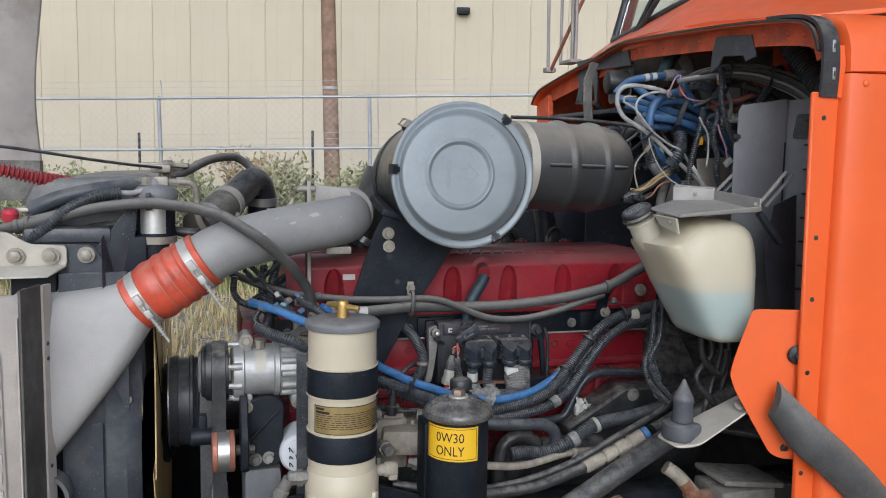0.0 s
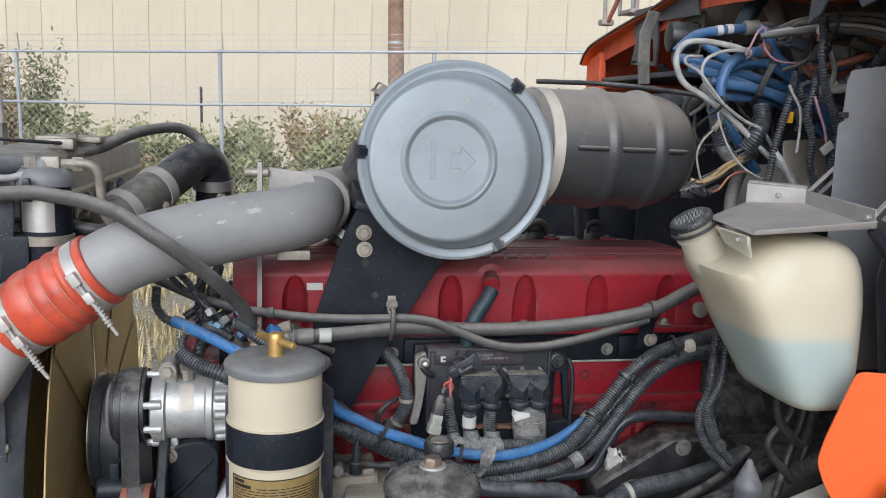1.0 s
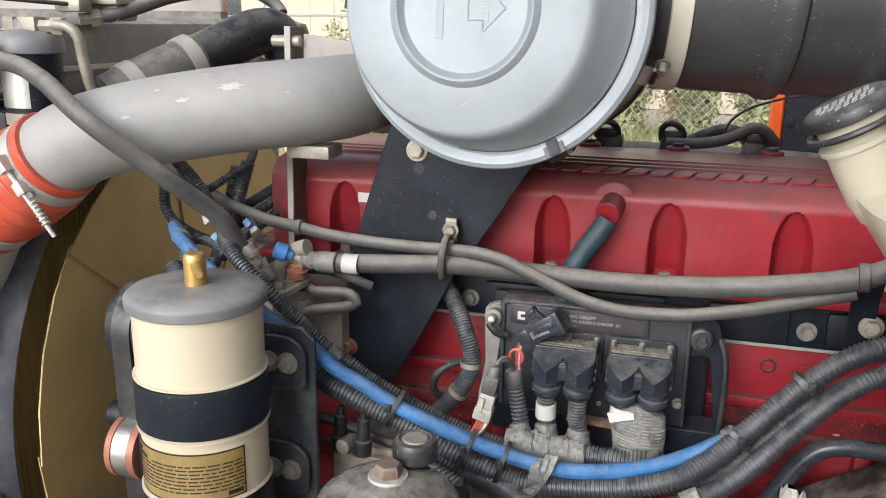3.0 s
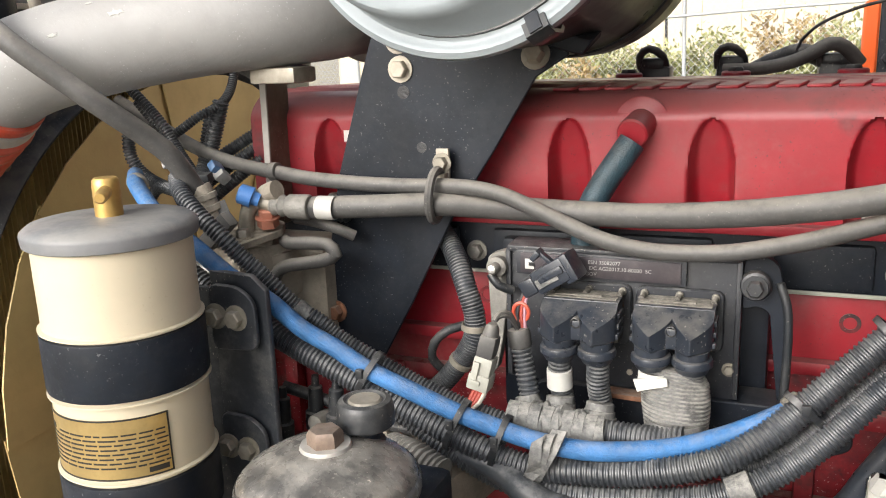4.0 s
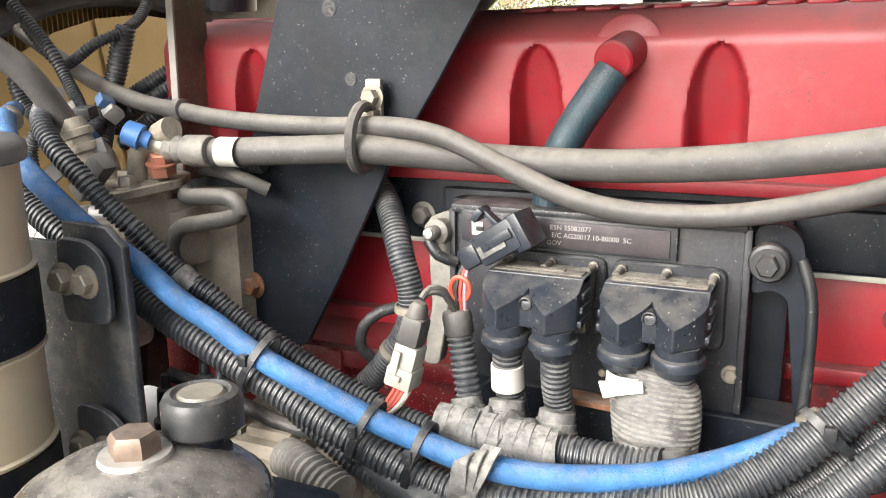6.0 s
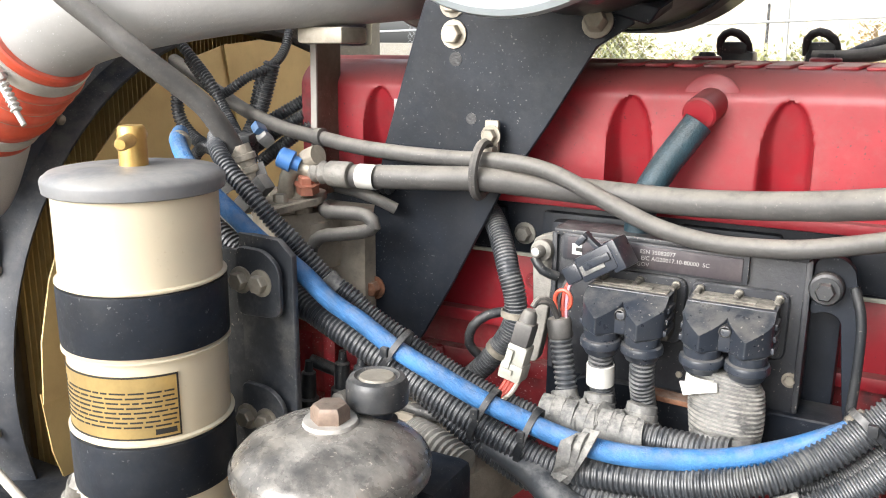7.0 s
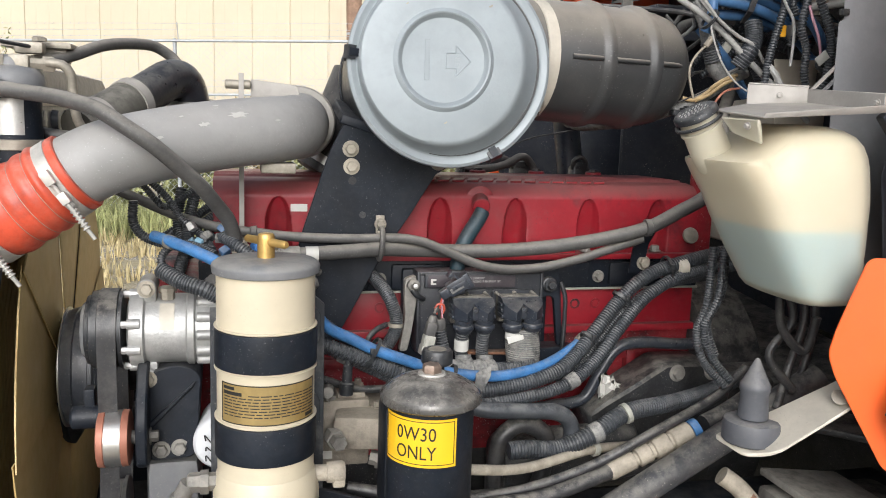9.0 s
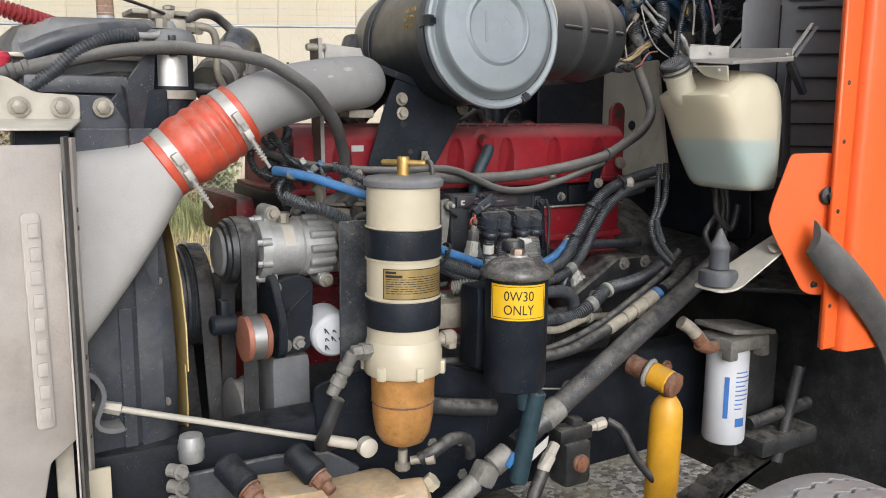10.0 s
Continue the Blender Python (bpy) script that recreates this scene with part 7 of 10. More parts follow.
part("end_fitting", lathe((0.277, 1.934, 1.530), (0.28, 0.12, -0.95), [(0, 0.0125), (0.010, 0.0135), (0.011, 0.0155), (0.017, 0.0155), (0.018, 0.013), (0.024, 0.013), (0.025, 0.0155), (0.031, 0.0155), (0.033, 0.012), (0.050, 0.012)], 22), TAN_SLEEVE, big, "pale crimped ferrule")
part("end_fitting", lathe((-0.34, 1.936, 1.711), (1, -0.1, 0.28), [(0, 0.013), (0.003, 0.0158), (0.012, 0.0158), (0.014, 0.0135), (0.024, 0.0135), (0.026, 0.0158), (0.034, 0.0158), (0.036, 0.013)], 22), RUBBER_DUSTY, big)

blue_line_geo = hose([(0.140, 1.985, 1.532), (0.166, 1.955, 1.528), (0.198, 1.928, 1.520), (0.231, 1.906, 1.508), (0.270, 1.886, 1.493), (0.318, 1.870, 1.474), (0.355, 1.872, 1.446), (0.396, 1.882, 1.418), (0.425, 1.893, 1.388), (0.460, 1.896, 1.370), (0.500, 1.896, 1.349), (0.550, 1.897, 1.330), (0.595, 1.901, 1.312), (0.639, 1.903, 1.300), (0.680, 1.899, 1.294), (0.726, 1.902, 1.290), (0.774, 1.910, 1.293), (0.817, 1.926, 1.297), (0.861, 1.944, 1.309), (0.901, 1.962, 1.326), (0.928, 1.970, 1.342)], 0.0097, 18)
blue_line = thing("blue_hose", base_of(blue_line_geo), "bright blue braided hose slung below the module", "hose")
part("tube", blue_line_geo, BLUE, blue_line)
loom_upper_geo = corrugated([(0.250, 1.930, 1.540), (0.275, 1.905, 1.528), (0.305, 1.892, 1.508), (0.333, 1.892, 1.484), (0.351, 1.898, 1.462), (0.369, 1.907, 1.441), (0.400, 1.922, 1.402), (0.427, 1.929, 1.383), (0.447, 1.934, 1.365), (0.494, 1.942, 1.337), (0.544, 1.946, 1.313), (0.591, 1.946, 1.297), (0.640, 1.946, 1.286), (0.690, 1.940, 1.280), (0.730, 1.940, 1.279)], 0.0098, 0.0046, 0.0017)
loom_upper = thing("upper_loom", base_of(loom_upper_geo), "ribbed black loom above the blue hose", "cable loom")
part("tube", loom_upper_geo, LOOM, loom_upper)
LB = [(0.150, 1.960, 1.480), (0.185, 1.935, 1.464), (0.228, 1.920, 1.450), (0.307, 1.915, 1.407), (0.370, 1.910, 1.376), (0.437, 1.905, 1.349), (0.496, 1.905, 1.324), (0.557, 1.905, 1.298), (0.614, 1.905, 1.276), (0.663, 1.905, 1.262), (0.714, 1.905, 1.264), (0.784, 1.905, 1.274), (0.844, 1.910, 1.292), (0.885, 1.930, 1.312), (0.920, 1.947, 1.342), (0.960, 1.960, 1.383), (0.995, 1.970, 1.417), (1.038, 1.970, 1.453), (1.087, 1.975, 1.471), (1.153, 1.980, 1.487), (1.240, 2.000, 1.499)]
loom_main_geo = corrugated(LB, 0.0138, 0.0052, 0.0019)
loom_main = thing("main_loom", base_of(loom_main_geo), "thick ribbed black loom along the engine", "cable loom")
part("tube", loom_main_geo, LOOM, loom_main)
LC = [(0.378, 1.930, 1.373), (0.446, 1.920, 1.337), (0.526, 1.915, 1.297), (0.597, 1.910, 1.258), (0.673, 1.900, 1.240), (0.778, 1.900, 1.248), (0.857, 1.900, 1.268), (0.919, 1.920, 1.302), (0.978, 1.940, 1.363), (1.017, 1.950, 1.403), (1.051, 1.955, 1.429), (1.100, 1.965, 1.451), (1.170, 1.980, 1.464), (1.250, 2.000, 1.469)]
loom_second_geo = corrugated(LC, 0.0122, 0.0050, 0.0018)
loom_second = thing("second_loom", base_of(loom_second_geo), "ribbed black loom below the main loom", "cable loom")
part("tube", loom_second_geo, LOOM, loom_second)
single("third_loom", corrugated([(0.850, 1.930, 1.272), (0.900, 1.945, 1.288), (0.945, 1.965, 1.328), (0.990, 1.975, 1.376), (1.040, 1.978, 1.415), (1.100, 1.985, 1.438), (1.200, 2.000, 1.450)], 0.0100, 0.0046, 0.0016), LOOM, "thin ribbed black loom rising to the bulkhead", "cable loom")
for p, d, r in (((0.497, 1.902, 1.340), (0.85, 0.05, -0.5), 0.032), ((0.594, 1.905, 1.296), (0.9, 0, -0.4), 0.032), ((0.640, 1.907, 1.283), (0.95, 0, -0.3), 0.033), ((0.921, 1.948, 1.338), (0.6, 0.3, 0.7), 0.027), ((0.992, 1.964, 1.410), (0.6, 0.1, 0.7), 0.028), ((1.085, 1.972, 1.466), (1, 0.1, 0.2), 0.030)):
    q = v3(p)
    a, b = side_axes(d)
    loop = [q + a * (r * 0.62) * math.cos(w) + b * r * 0.92 * math.sin(w) for w in [2 * math.pi * k / 28 for k in range(29)]]
    tie = part("cable_tie", ribbon(loop, 0.0062, 0.0022, d), PLASTIC, loom_main)
    part("tie_head", block(q + v3((0, -0.0195, 0.009)), (0.008, 0.006, 0.010), 0.0015), PLASTIC, tie)
for q, d in (((0.160, 1.962, 1.528), (0.8, -0.5, -0.2)), ((0.905, 1.963, 1.329), (0.7, 0.3, 0.5))):
    part("end_ferrule", lathe(q, d, [(0, 0.0097), (0.002, 0.0118), (0.016, 0.0118), (0.018, 0.0097)], 20), ZINC, blue_line)
for q, d in (((0.445, 1.920, 1.3375), (0.86, -0.05, -0.46)), ((0.86, 1.901, 1.269), (0.88, 0.2, 0.4))):
    part("tape_wrap", lathe(v3(q), d, [(0, 0.0125), (0.001, 0.0142), (0.022, 0.0145), (0.023, 0.0125)], 18), TAPE, loom_second)
for q, d in (((0.400, 1.922, 1.402), (0.66, 0.20, -0.72)),):
    part("tape_wrap", lathe(v3(q), d, [(0, 0.010), (0.001, 0.0115), (0.018, 0.0116), (0.019, 0.010)], 18), TAPE, loom_upper)
wrapped = thing("torn_tape", (0.688, 1.893, 1.250), "crumpled torn grey tape round the looms", "tape")
for k in range(3):
    part("tape_flap", ribbon(spline([(0.704 - 0.008 * k, 1.898 - 0.004 * k, 1.309 - 0.003 * k), (0.700 - 0.007 * k, 1.887 - 0.003 * k, 1.300), (0.691 - 0.004 * k, 1.884 - 0.002 * k, 1.284 - 0.003 * k), (0.683 - 0.002 * k, 1.886, 1.268), (0.676 + 0.004 * k, 1.892 - 0.003 * k, 1.254 + 0.004 * k)], 0.006), 0.018 - 0.003 * k, 0.0014, (1, 0.12 * k - 0.1, 0.35 + 0.2 * k)), TAPE, wrapped)
single("injector_loom", corrugated([(0.455, 2.108, 1.492), (0.490, 2.098, 1.470), (0.520, 2.080, 1.446), (0.541, 2.058, 1.424), (0.555, 2.044, 1.400), (0.566, 2.04, 1.367), (0.562, 2.04, 1.336), (0.536, 2.04, 1.295), (0.510, 2.04, 1.266)], 0.0128, 0.0036, 0.0010, 18), LOOM, "braided black loom that bends down beside the module", "cable loom")
for p, d in (((0.565, 2.04, 1.358), (-0.05, 0, -1)), ((0.549, 2.04, 1.312), (-0.55, 0, -0.8))):
    single("loom_clip", lathe(p, d, [(0, 0.0130), (0.0005, 0.0148), (0.007, 0.0148), (0.0075, 0.0130)], 22, caps=False), ZINC, "steel clip round the bent loom", "clip", "loom clips")
single("bent_pipe", hose([(0.552, 2.06, 1.350), (0.53, 2.045, 1.345), (0.514, 2.04, 1.330), (0.510, 2.04, 1.310), (0.520, 2.045, 1.295)], 0.0055, 10), DARK, "bent thin black pipe on the engine block", "pipe")
single("breather_hose", hose([(0.738, 2.076, 1.567), (0.726, 2.070, 1.548), (0.708, 2.068, 1.520), (0.694, 2.066, 1.49), (0.688, 2.066, 1.45), (0.688, 2.068, 1.42)], 0.0148, 22), TEAL, "short dark teal breather hose on the rocker cover", "hose")
for k, pts in enumerate(([(0.162, 2.09, 1.503), (0.204, 2.1, 1.531), (0.245, 2.125, 1.56)], [(0.174, 2.09, 1.486), (0.216, 2.1, 1.517), (0.255, 2.125, 1.548)], [(0.144, 2.09, 1.513), (0.187, 2.1, 1.541), (0.232, 2.125, 1.571)])):
    single("sensor_loom", corrugated(pts, 0.0088, 0.0044, 0.0016), LOOM, "short ribbed loom at the front of the engine", "cable loom")
single("thin_loom", corrugated([(0.115, 2.03, 1.62), (0.140, 2.035, 1.588), (0.158, 2.04, 1.576), (0.193, 2.05, 1.597), (0.209, 2.08, 1.612), (0.2, 2.12, 1.637), (0.19, 2.15, 1.69)], 0.0062, 0.004, 0.0013), LOOM, "thin ribbed loom looping behind the pipe", "cable loom")
single("front_loom", corrugated([(0.112, 2.02, 1.640), (0.157, 2.02, 1.596), (0.182, 2.02, 1.558), (0.218, 2.0, 1.529), (0.235, 1.97, 1.51)], 0.0068, 0.004, 0.0013), LOOM, "thin ribbed loom beside the arched hose", "cable loom")
for pts, r in (([(0.105, 2.02, 1.588), (0.104, 2.02, 1.55), (0.125, 2.02, 1.524), (0.182, 2.0, 1.512), (0.229, 1.98, 1.52)], 0.0085), ([(0.163, 1.98, 1.460), (0.150, 1.99, 1.49), (0.168, 1.99, 1.514), (0.211, 1.97, 1.517), (0.239, 1.95, 1.506)], 0.0075), ([(0.209, 2.08, 1.615), (0.193, 2.07, 1.555), (0.189, 2.04, 1.509), (0.175, 2.01, 1.46)], 0.011), ([(0.178, 2.1, 1.603), (0.173, 2.08, 1.534), (0.198, 2.04, 1.489)], 0.010)):
    single("harness_hose", corrugated(pts, r, 0.0046, 0.0015), LOOM, "tangled black harness at the front of the engine", "cable loom")
plugs = thing("sensor_connector", (0.20, 1.99, 1.49), "cluster of blue and teal sensor connectors", "connector")
rnd = random.Random(4)
for i in range(12):
    part("connector_shell", block((0.200 + rnd.uniform(0, 0.060), 1.985 + rnd.uniform(-0.015, 0.025), 1.505 + rnd.uniform(0, 0.045)), (rnd.uniform(0.014, 0.024), 0.014, rnd.uniform(0.009, 0.015)), 0.0025, turned(rnd.uniform(0, 60), rnd.uniform(-50, 50), rnd.uniform(0, 90))), (PALE_BLUE, TAPE, BLUE_DARK, PLASTIC, WIRE_GREY, PLASTIC)[i % 6], plugs)
part("flat_strap", ribbon([(0.222, 1.935, 1.455), (0.235, 1.930, 1.468), (0.265, 1.928, 1.487), (0.290, 1.934, 1.500), (0.305, 1.945, 1.506)], 0.016, 0.003, (0.4, 0, -0.6)), RUBBER_DUSTY, plugs, "grey ribbed rubber strap")
part("wide_clip", block((0.296, 1.935, 1.478), (0.050, 0.018, 0.020), 0.004, turned(ry=-42)), RUBBER_DUSTY, plugs)

# fuel pump corner behind the filter
fp = thing("fuel_pump", (0.32, 2.10, 1.24), "dirty cast fuel pump with bent lines", "fuel pump", lift=0.008)
part("casting", join(block((0.315, 2.10, 1.36), (0.12, 0.13, 0.15), 0.02), block((0.290, 2.015, 1.405), (0.075, 0.09, 0.075), 0.014, turned(rz=-28)), lathe((0.300, 2.03, 1.40), (0, -0.1, 1), [(0, 0.040), (0.03, 0.038), (0.036, 0.02), (0.05, 0.016)], 24)), DUSTY_CAST, fp, "casting caked with pale dust")
part("top_flange", plate(rounded([(0.250, 1.965, 1.447), (0.322, 1.922, 1.447), (0.340, 2.000, 1.452), (0.318, 2.040, 1.452), (0.245, 2.080, 1.450)], 0.008), (0, 0, 0.009), 0.002), DUSTY_CAST, fp)
for p in ((0.275, 1.995, 1.456), (0.312, 1.960, 1.457)):
    part("flange_bolt", hexbolt(p, (0, 0, 1), 0.0085, 0.009), ZINC, fp)
part("union_post", join(hose([(0.311, 2.0, 1.440), (0.311, 2.0, 1.475), (0.314, 1.998, 1.492), (0.325, 1.995, 1.504), (0.342, 1.992, 1.510)], 0.0115, 16), lathe((0.311, 2.0, 1.452), (0, 0, 1), [(0, 0.016), (0.008, 0.016)], 18)), DUSTY_CAST, fp)
part("stub_post", hose([(0.247, 2.0, 1.430), (0.249, 2.0, 1.462), (0.244, 2.0, 1.478), (0.232, 2.0, 1.488)], 0.0105, 16), DUSTY_CAST, fp)
for pts, r in (([(0.335, 2.01, 1.446), (0.347, 2.0, 1.444), (0.375, 2.0, 1.446), (0.400, 2.0, 1.445), (0.410, 2.0, 1.434), (0.394, 2.0, 1.426), (0.365, 2.0, 1.420), (0.337, 2.0, 1.414), (0.323, 2.0, 1.400), (0.321, 2.0, 1.380), (0.322, 2.02, 1.36)], 0.0080), ([(0.34, 2.03, 1.468), (0.37, 2.025, 1.466), (0.40, 2.02, 1.461), (0.42, 2.03, 1.45)], 0.0068)):
    part("line", hose(pts, r, 14), RUBBER_DUSTY, fp)
part("hose_stub", corrugated([(0.335, 2.03, 1.475), (0.37, 2.035, 1.478), (0.41, 2.04, 1.475)], 0.012, 0.006, 0.002), LOOM, fp)
part("fitting", join(hexbolt((0.326, 1.992, 1.476), (0.1, -0.2, 1), 0.0105, 0.009), lathe((0.326, 1.992, 1.466), (0.1, -0.2, 1), [(0, 0.013), (0.009, 0.013)], 6)), COPPER, fp, "copper-coloured banjo bolt")
part("gusset", plate([(0.297, 2.066, 1.424), (0.349, 2.066, 1.415), (0.352, 2.066, 1.335), (0.293, 2.066, 1.335)], (0, 0.012, 0), 0.003), BROWN_STEEL, fp)
knob = thing("filler_cap", (0.576, 1.747, 1.345), "black ribbed cap with a worn top on the oil filter lid", "cap")
part("cap", lathe((0.576, 1.747, 1.366), (0, 0, 1), [(0, 0.0225), (0.002, 0.0245), (0.018, 0.0245), (0.0225, 0.022), (0.024, 0.018), (0.022, 0.016), (0.022, 0.002)], 40), PLASTIC, knob)
part("worn_top", lathe((0.576, 1.747, 1.388), (0, 0, 1), [(0, 0.0145), (0.0018, 0.013)], 28), ZINC, knob)
part("stem", lathe((0.576, 1.747, 1.345), (0, 0, 1), [(0, 0.017), (0.008, 0.016), (0.010, 0.012), (0.022, 0.012)], 24), BLACK, knob)
sen = thing("pressure_sensor", (0.455, 1.88, 1.24), "small black pressure sensors above the fuel block", "sensor")
for x, y, z in ((0.455, 1.90, 1.27), (0.41, 1.93, 1.255), (0.372, 1.92, 1.24)):
    part("sensor_body", join(lathe((x, y, z), (0.05, 0, 1), [(0, 0.012), (0.02, 0.012), (0.022, 0.009), (0.05, 0.008), (0.052, 0.005), (0.064, 0.004)], 16)), PLASTIC, sen)
fb = thing("fuel_block", (0.47, 1.93, 1.08), "dirty aluminium fuel block with hose unions", "fuel block")
part("block", join(block((0.45, 1.985, 1.188), (0.104, 0.11, 0.122), 0.008), block((0.47, 1.97, 1.252), (0.05, 0.06, 0.012), 0.004)), DUSTY_CAST, fb, "dusty cast block")
part("elbow", join(hose([(0.430, 1.945, 1.240), (0.430, 1.943, 1.262), (0.428, 1.930, 1.270), (0.424, 1.905, 1.272)], 0.010, 14), lathe((0.430, 1.945, 1.245), (0, 0, 1), [(0, 0.014), (0.010, 0.014)], 6)), CAST_DIRTY, fb)
part("sticker", block((0.425, 1.9292, 1.150), (0.022, 0.001, 0.014), 0.0), WHITE, fb)
for p in ((0.412, 1.97, 1.249), (0.488, 1.955, 1.258), (0.488, 1.99, 1.258)):
    part("top_bolt", hexbolt(p, (0, 0, 1), 0.007, 0.008), ZINC, fb)
for p, d in (((0.52, 1.92, 1.195), (1, -0.4, -0.1)), ((0.43, 1.90, 1.20), (0.2, -1, 0)), ((0.50, 1.91, 1.15), (1, -0.3, -0.2))):
    part("union", lathe(p, d, [(0, 0.013), (0.012, 0.013), (0.012, 0.017), (0.03, 0.017), (0.03, 0.013), (0.05, 0.013)], 6), CAST_DIRTY, fb)
part("base_casting", join(block((0.520, 1.945, 1.205), (0.150, 0.150, 0.060), 0.012, turned(rz=-12)), lathe((0.555, 1.905, 1.232), (0, 0, 1), [(0, 0.030), (0.006, 0.028), (0.008, 0.022)], 24)), DUSTY_CAST, fb, "dust-caked base casting")
for p in ((0.516, 1.928, 1.235), (0.556, 1.905, 1.240), (0.470, 1.965, 1.235)):
    part("base_bolt", hexbolt(p, (0, 0, 1), 0.0085, 0.008), ZINC, fb)
single("pale_sleeve", corrugated([(0.520, 1.90, 1.262), (0.555, 1.88, 1.266), (0.59, 1.87, 1.258)], 0.017, 0.006, 0.003), CAST_DIRTY, "dirty ribbed sleeve behind the oil filter", "sleeve")


# ---- cab front and bulkhead ----
cab = thing("truck_cab", (1.75, 2.25, 0.9), "orange truck cab front with an open engine bulkhead", "truck cab")
# the rim: a channel that runs up the near post, over the top and down the far side
RIM = [(1.232, 1.425, 1.14), (1.232, 1.425, 1.50), (1.220, 1.432, 1.98), (1.215, 1.434, 2.09), (1.212, 1.447, 2.128), (1.212, 1.480, 2.152), (1.212, 1.57, 2.168), (1.216, 1.757, 2.185), (1.222, 1.993, 2.200), (1.235, 2.20, 2.212), (1.245, 2.34, 2.214), (1.250, 2.50, 2.190), (1.255, 2.75, 2.160), (1.262, 2.98, 2.125), (1.265, 3.05, 2.08), (1.268, 3.06, 2.0), (1.27, 3.06, 1.4)]


def rim_strip(depth0, depth1, inset0, inset1, x0, x1, a=3, b=15, step=0.03):
    """A strip that follows the rim; inset is measured inwards, in the plane of the opening."""
    path = spline(RIM[a:b], step)
    verts, faces = [], []
    c = v3((1.24, 2.25, 1.6))
    n = len(path)
    for i, p in enumerate(path):
        t = unit(path[min(i + 1, n - 1)] - path[max(i - 1, 0)])
        inward = np.cross(t, (1, 0, 0))
        inward = unit(inward)
        if inward @ (c - p) < 0:
            inward = -inward
        for x, s in ((x0, inset0), (x1, inset1), (x1, inset1 + depth1), (x0, inset0 + depth0)):
            verts.append(p + inward * s + v3((x, 0, 0)))
    for i in range(n - 1):
        for k in range(4):
            k2 = (k + 1) % 4
            faces.append((i * 4 + k, i * 4 + k2, i * 4 + 4 + k2, i * 4 + 4 + k))
    faces += [(3, 2, 1, 0), tuple((n - 1) * 4 + k for k in range(4))]
    return verts, faces


part("bulkhead_rim", rim_strip(0.006, 0.006, 0.0, 0.0, -0.018, 0.022), ORANGE, cab)
part("rim_flange", rim_strip(0.046, 0.046, 0.004, 0.004, 0.016, 0.022), ORANGE_IN, cab)
for p in spline(RIM[5:13], 0.07):
    part("rivet", lathe(p + v3((0.017, 0, -0.026)), (-1, 0, 0), [(0, 0.007), (0.003, 0.006), (0.005, 0.003)], 10), ORANGE_IN, cab)
part("rim_seal", rim_strip(0.005, 0.005, -0.002, -0.002, -0.024, -0.017), RUBBER, cab)
# near post and side
part("door_post", join(plate([(1.196, 1.425, 1.14), (1.241, 1.424, 1.14), (1.241, 1.424, 2.010), (1.180, 1.425, 2.010)], (0, 0.010, 0), 0.003), plate([(1.199, 1.428, 1.14), (1.184, 1.428, 2.008), (1.194, 1.448, 2.008), (1.209, 1.448, 1.14)], (0.006, 0.0, 0), 0.002)), ORANGE, cab)
part("side_panel", loft([[(1.238, 1.427, z), (1.243, 1.410, z), (1.252, 1.402, z), (1.30, 1.396, z), (1.45, 1.384, z), (2.6, 1.33, z), (2.6, 1.38, z), (1.45, 1.43, z), (1.30, 1.445, z), (1.245, 1.45, z)] for z in (1.135, 1.15, 1.6, 1.95, 2.046)]), ORANGE, cab, "glossy orange cab side")
part("cowl_top", loft([[(1.244, 1.427 + s, 2.050 + d), (1.250, 1.408 + s, 2.050 + d), (1.30, 1.396 + s, 2.052 + d), (2.6, 1.33 + s, 2.06 + d), (2.6, 1.39 + s, 2.02 + d), (1.25, 1.45 + s, 2.02 + d)] for s, d in ((0.0, 0.0), (0.002, 0.04), (0.010, 0.07), (0.025, 0.095), (0.055, 0.115), (0.10, 0.125), (0.20, 0.138), (0.45, 0.165), (0.75, 0.178), (0.9, 0.178))]), ORANGE, cab)
part("cowl_deck", plate([(1.215, 1.50, 2.158), (1.225, 2.0, 2.200), (1.25, 2.36, 2.212), (1.56, 2.36, 2.400), (1.60, 1.62, 2.395), (1.62, 1.46, 2.21)], (0, 0, 0.012), 0.002), ORANGE, cab)
part("cowl_deck", plate([(1.25, 2.36, 2.210), (1.262, 2.75, 2.165), (1.272, 3.05, 2.11), (1.555, 3.02, 2.315), (1.56, 2.36, 2.400)], (0, 0, 0.012), 0.002), ORANGE, cab)
part("corner_seal", ribbon(spline([(1.212, 1.422, 2.000), (1.213, 1.421, 2.05), (1.213, 1.424, 2.10), (1.212, 1.440, 2.138), (1.211, 1.475, 2.160), (1.211, 1.53, 2.170), (1.212, 1.60, 2.176)], 0.008), 0.038, 0.007, (1, 0.0, 0)), RUBBER, cab, "black rubber corner seal")
part("corner_cheek", ribbon(spline([(1.237, 1.424, 2.000), (1.238, 1.422, 2.06), (1.238, 1.428, 2.10)], 0.008), 0.012, 0.012, (1, 0, 0)), ORANGE, cab)
for z in (2.045, 2.098):
    part("seal_clip", block((1.217, 1.4155 + (0.004 if z > 2.08 else 0), z), (0.007, 0.004, 0.024), 0.003), STEEL, cab)
    part("clip_slot", block((1.217, 1.4132 + (0.004 if z > 2.08 else 0), z), (0.003, 0.002, 0.010), 0.001), DARK, cab)
for z in (1.24, 1.45, 1.60, 1.724, 1.96):
    part("post_hole", lathe((1.208, 1.4255, z), (0, -1, 0), [(0, 0.005), (0.002, 0.005)], 12), DARK, cab)
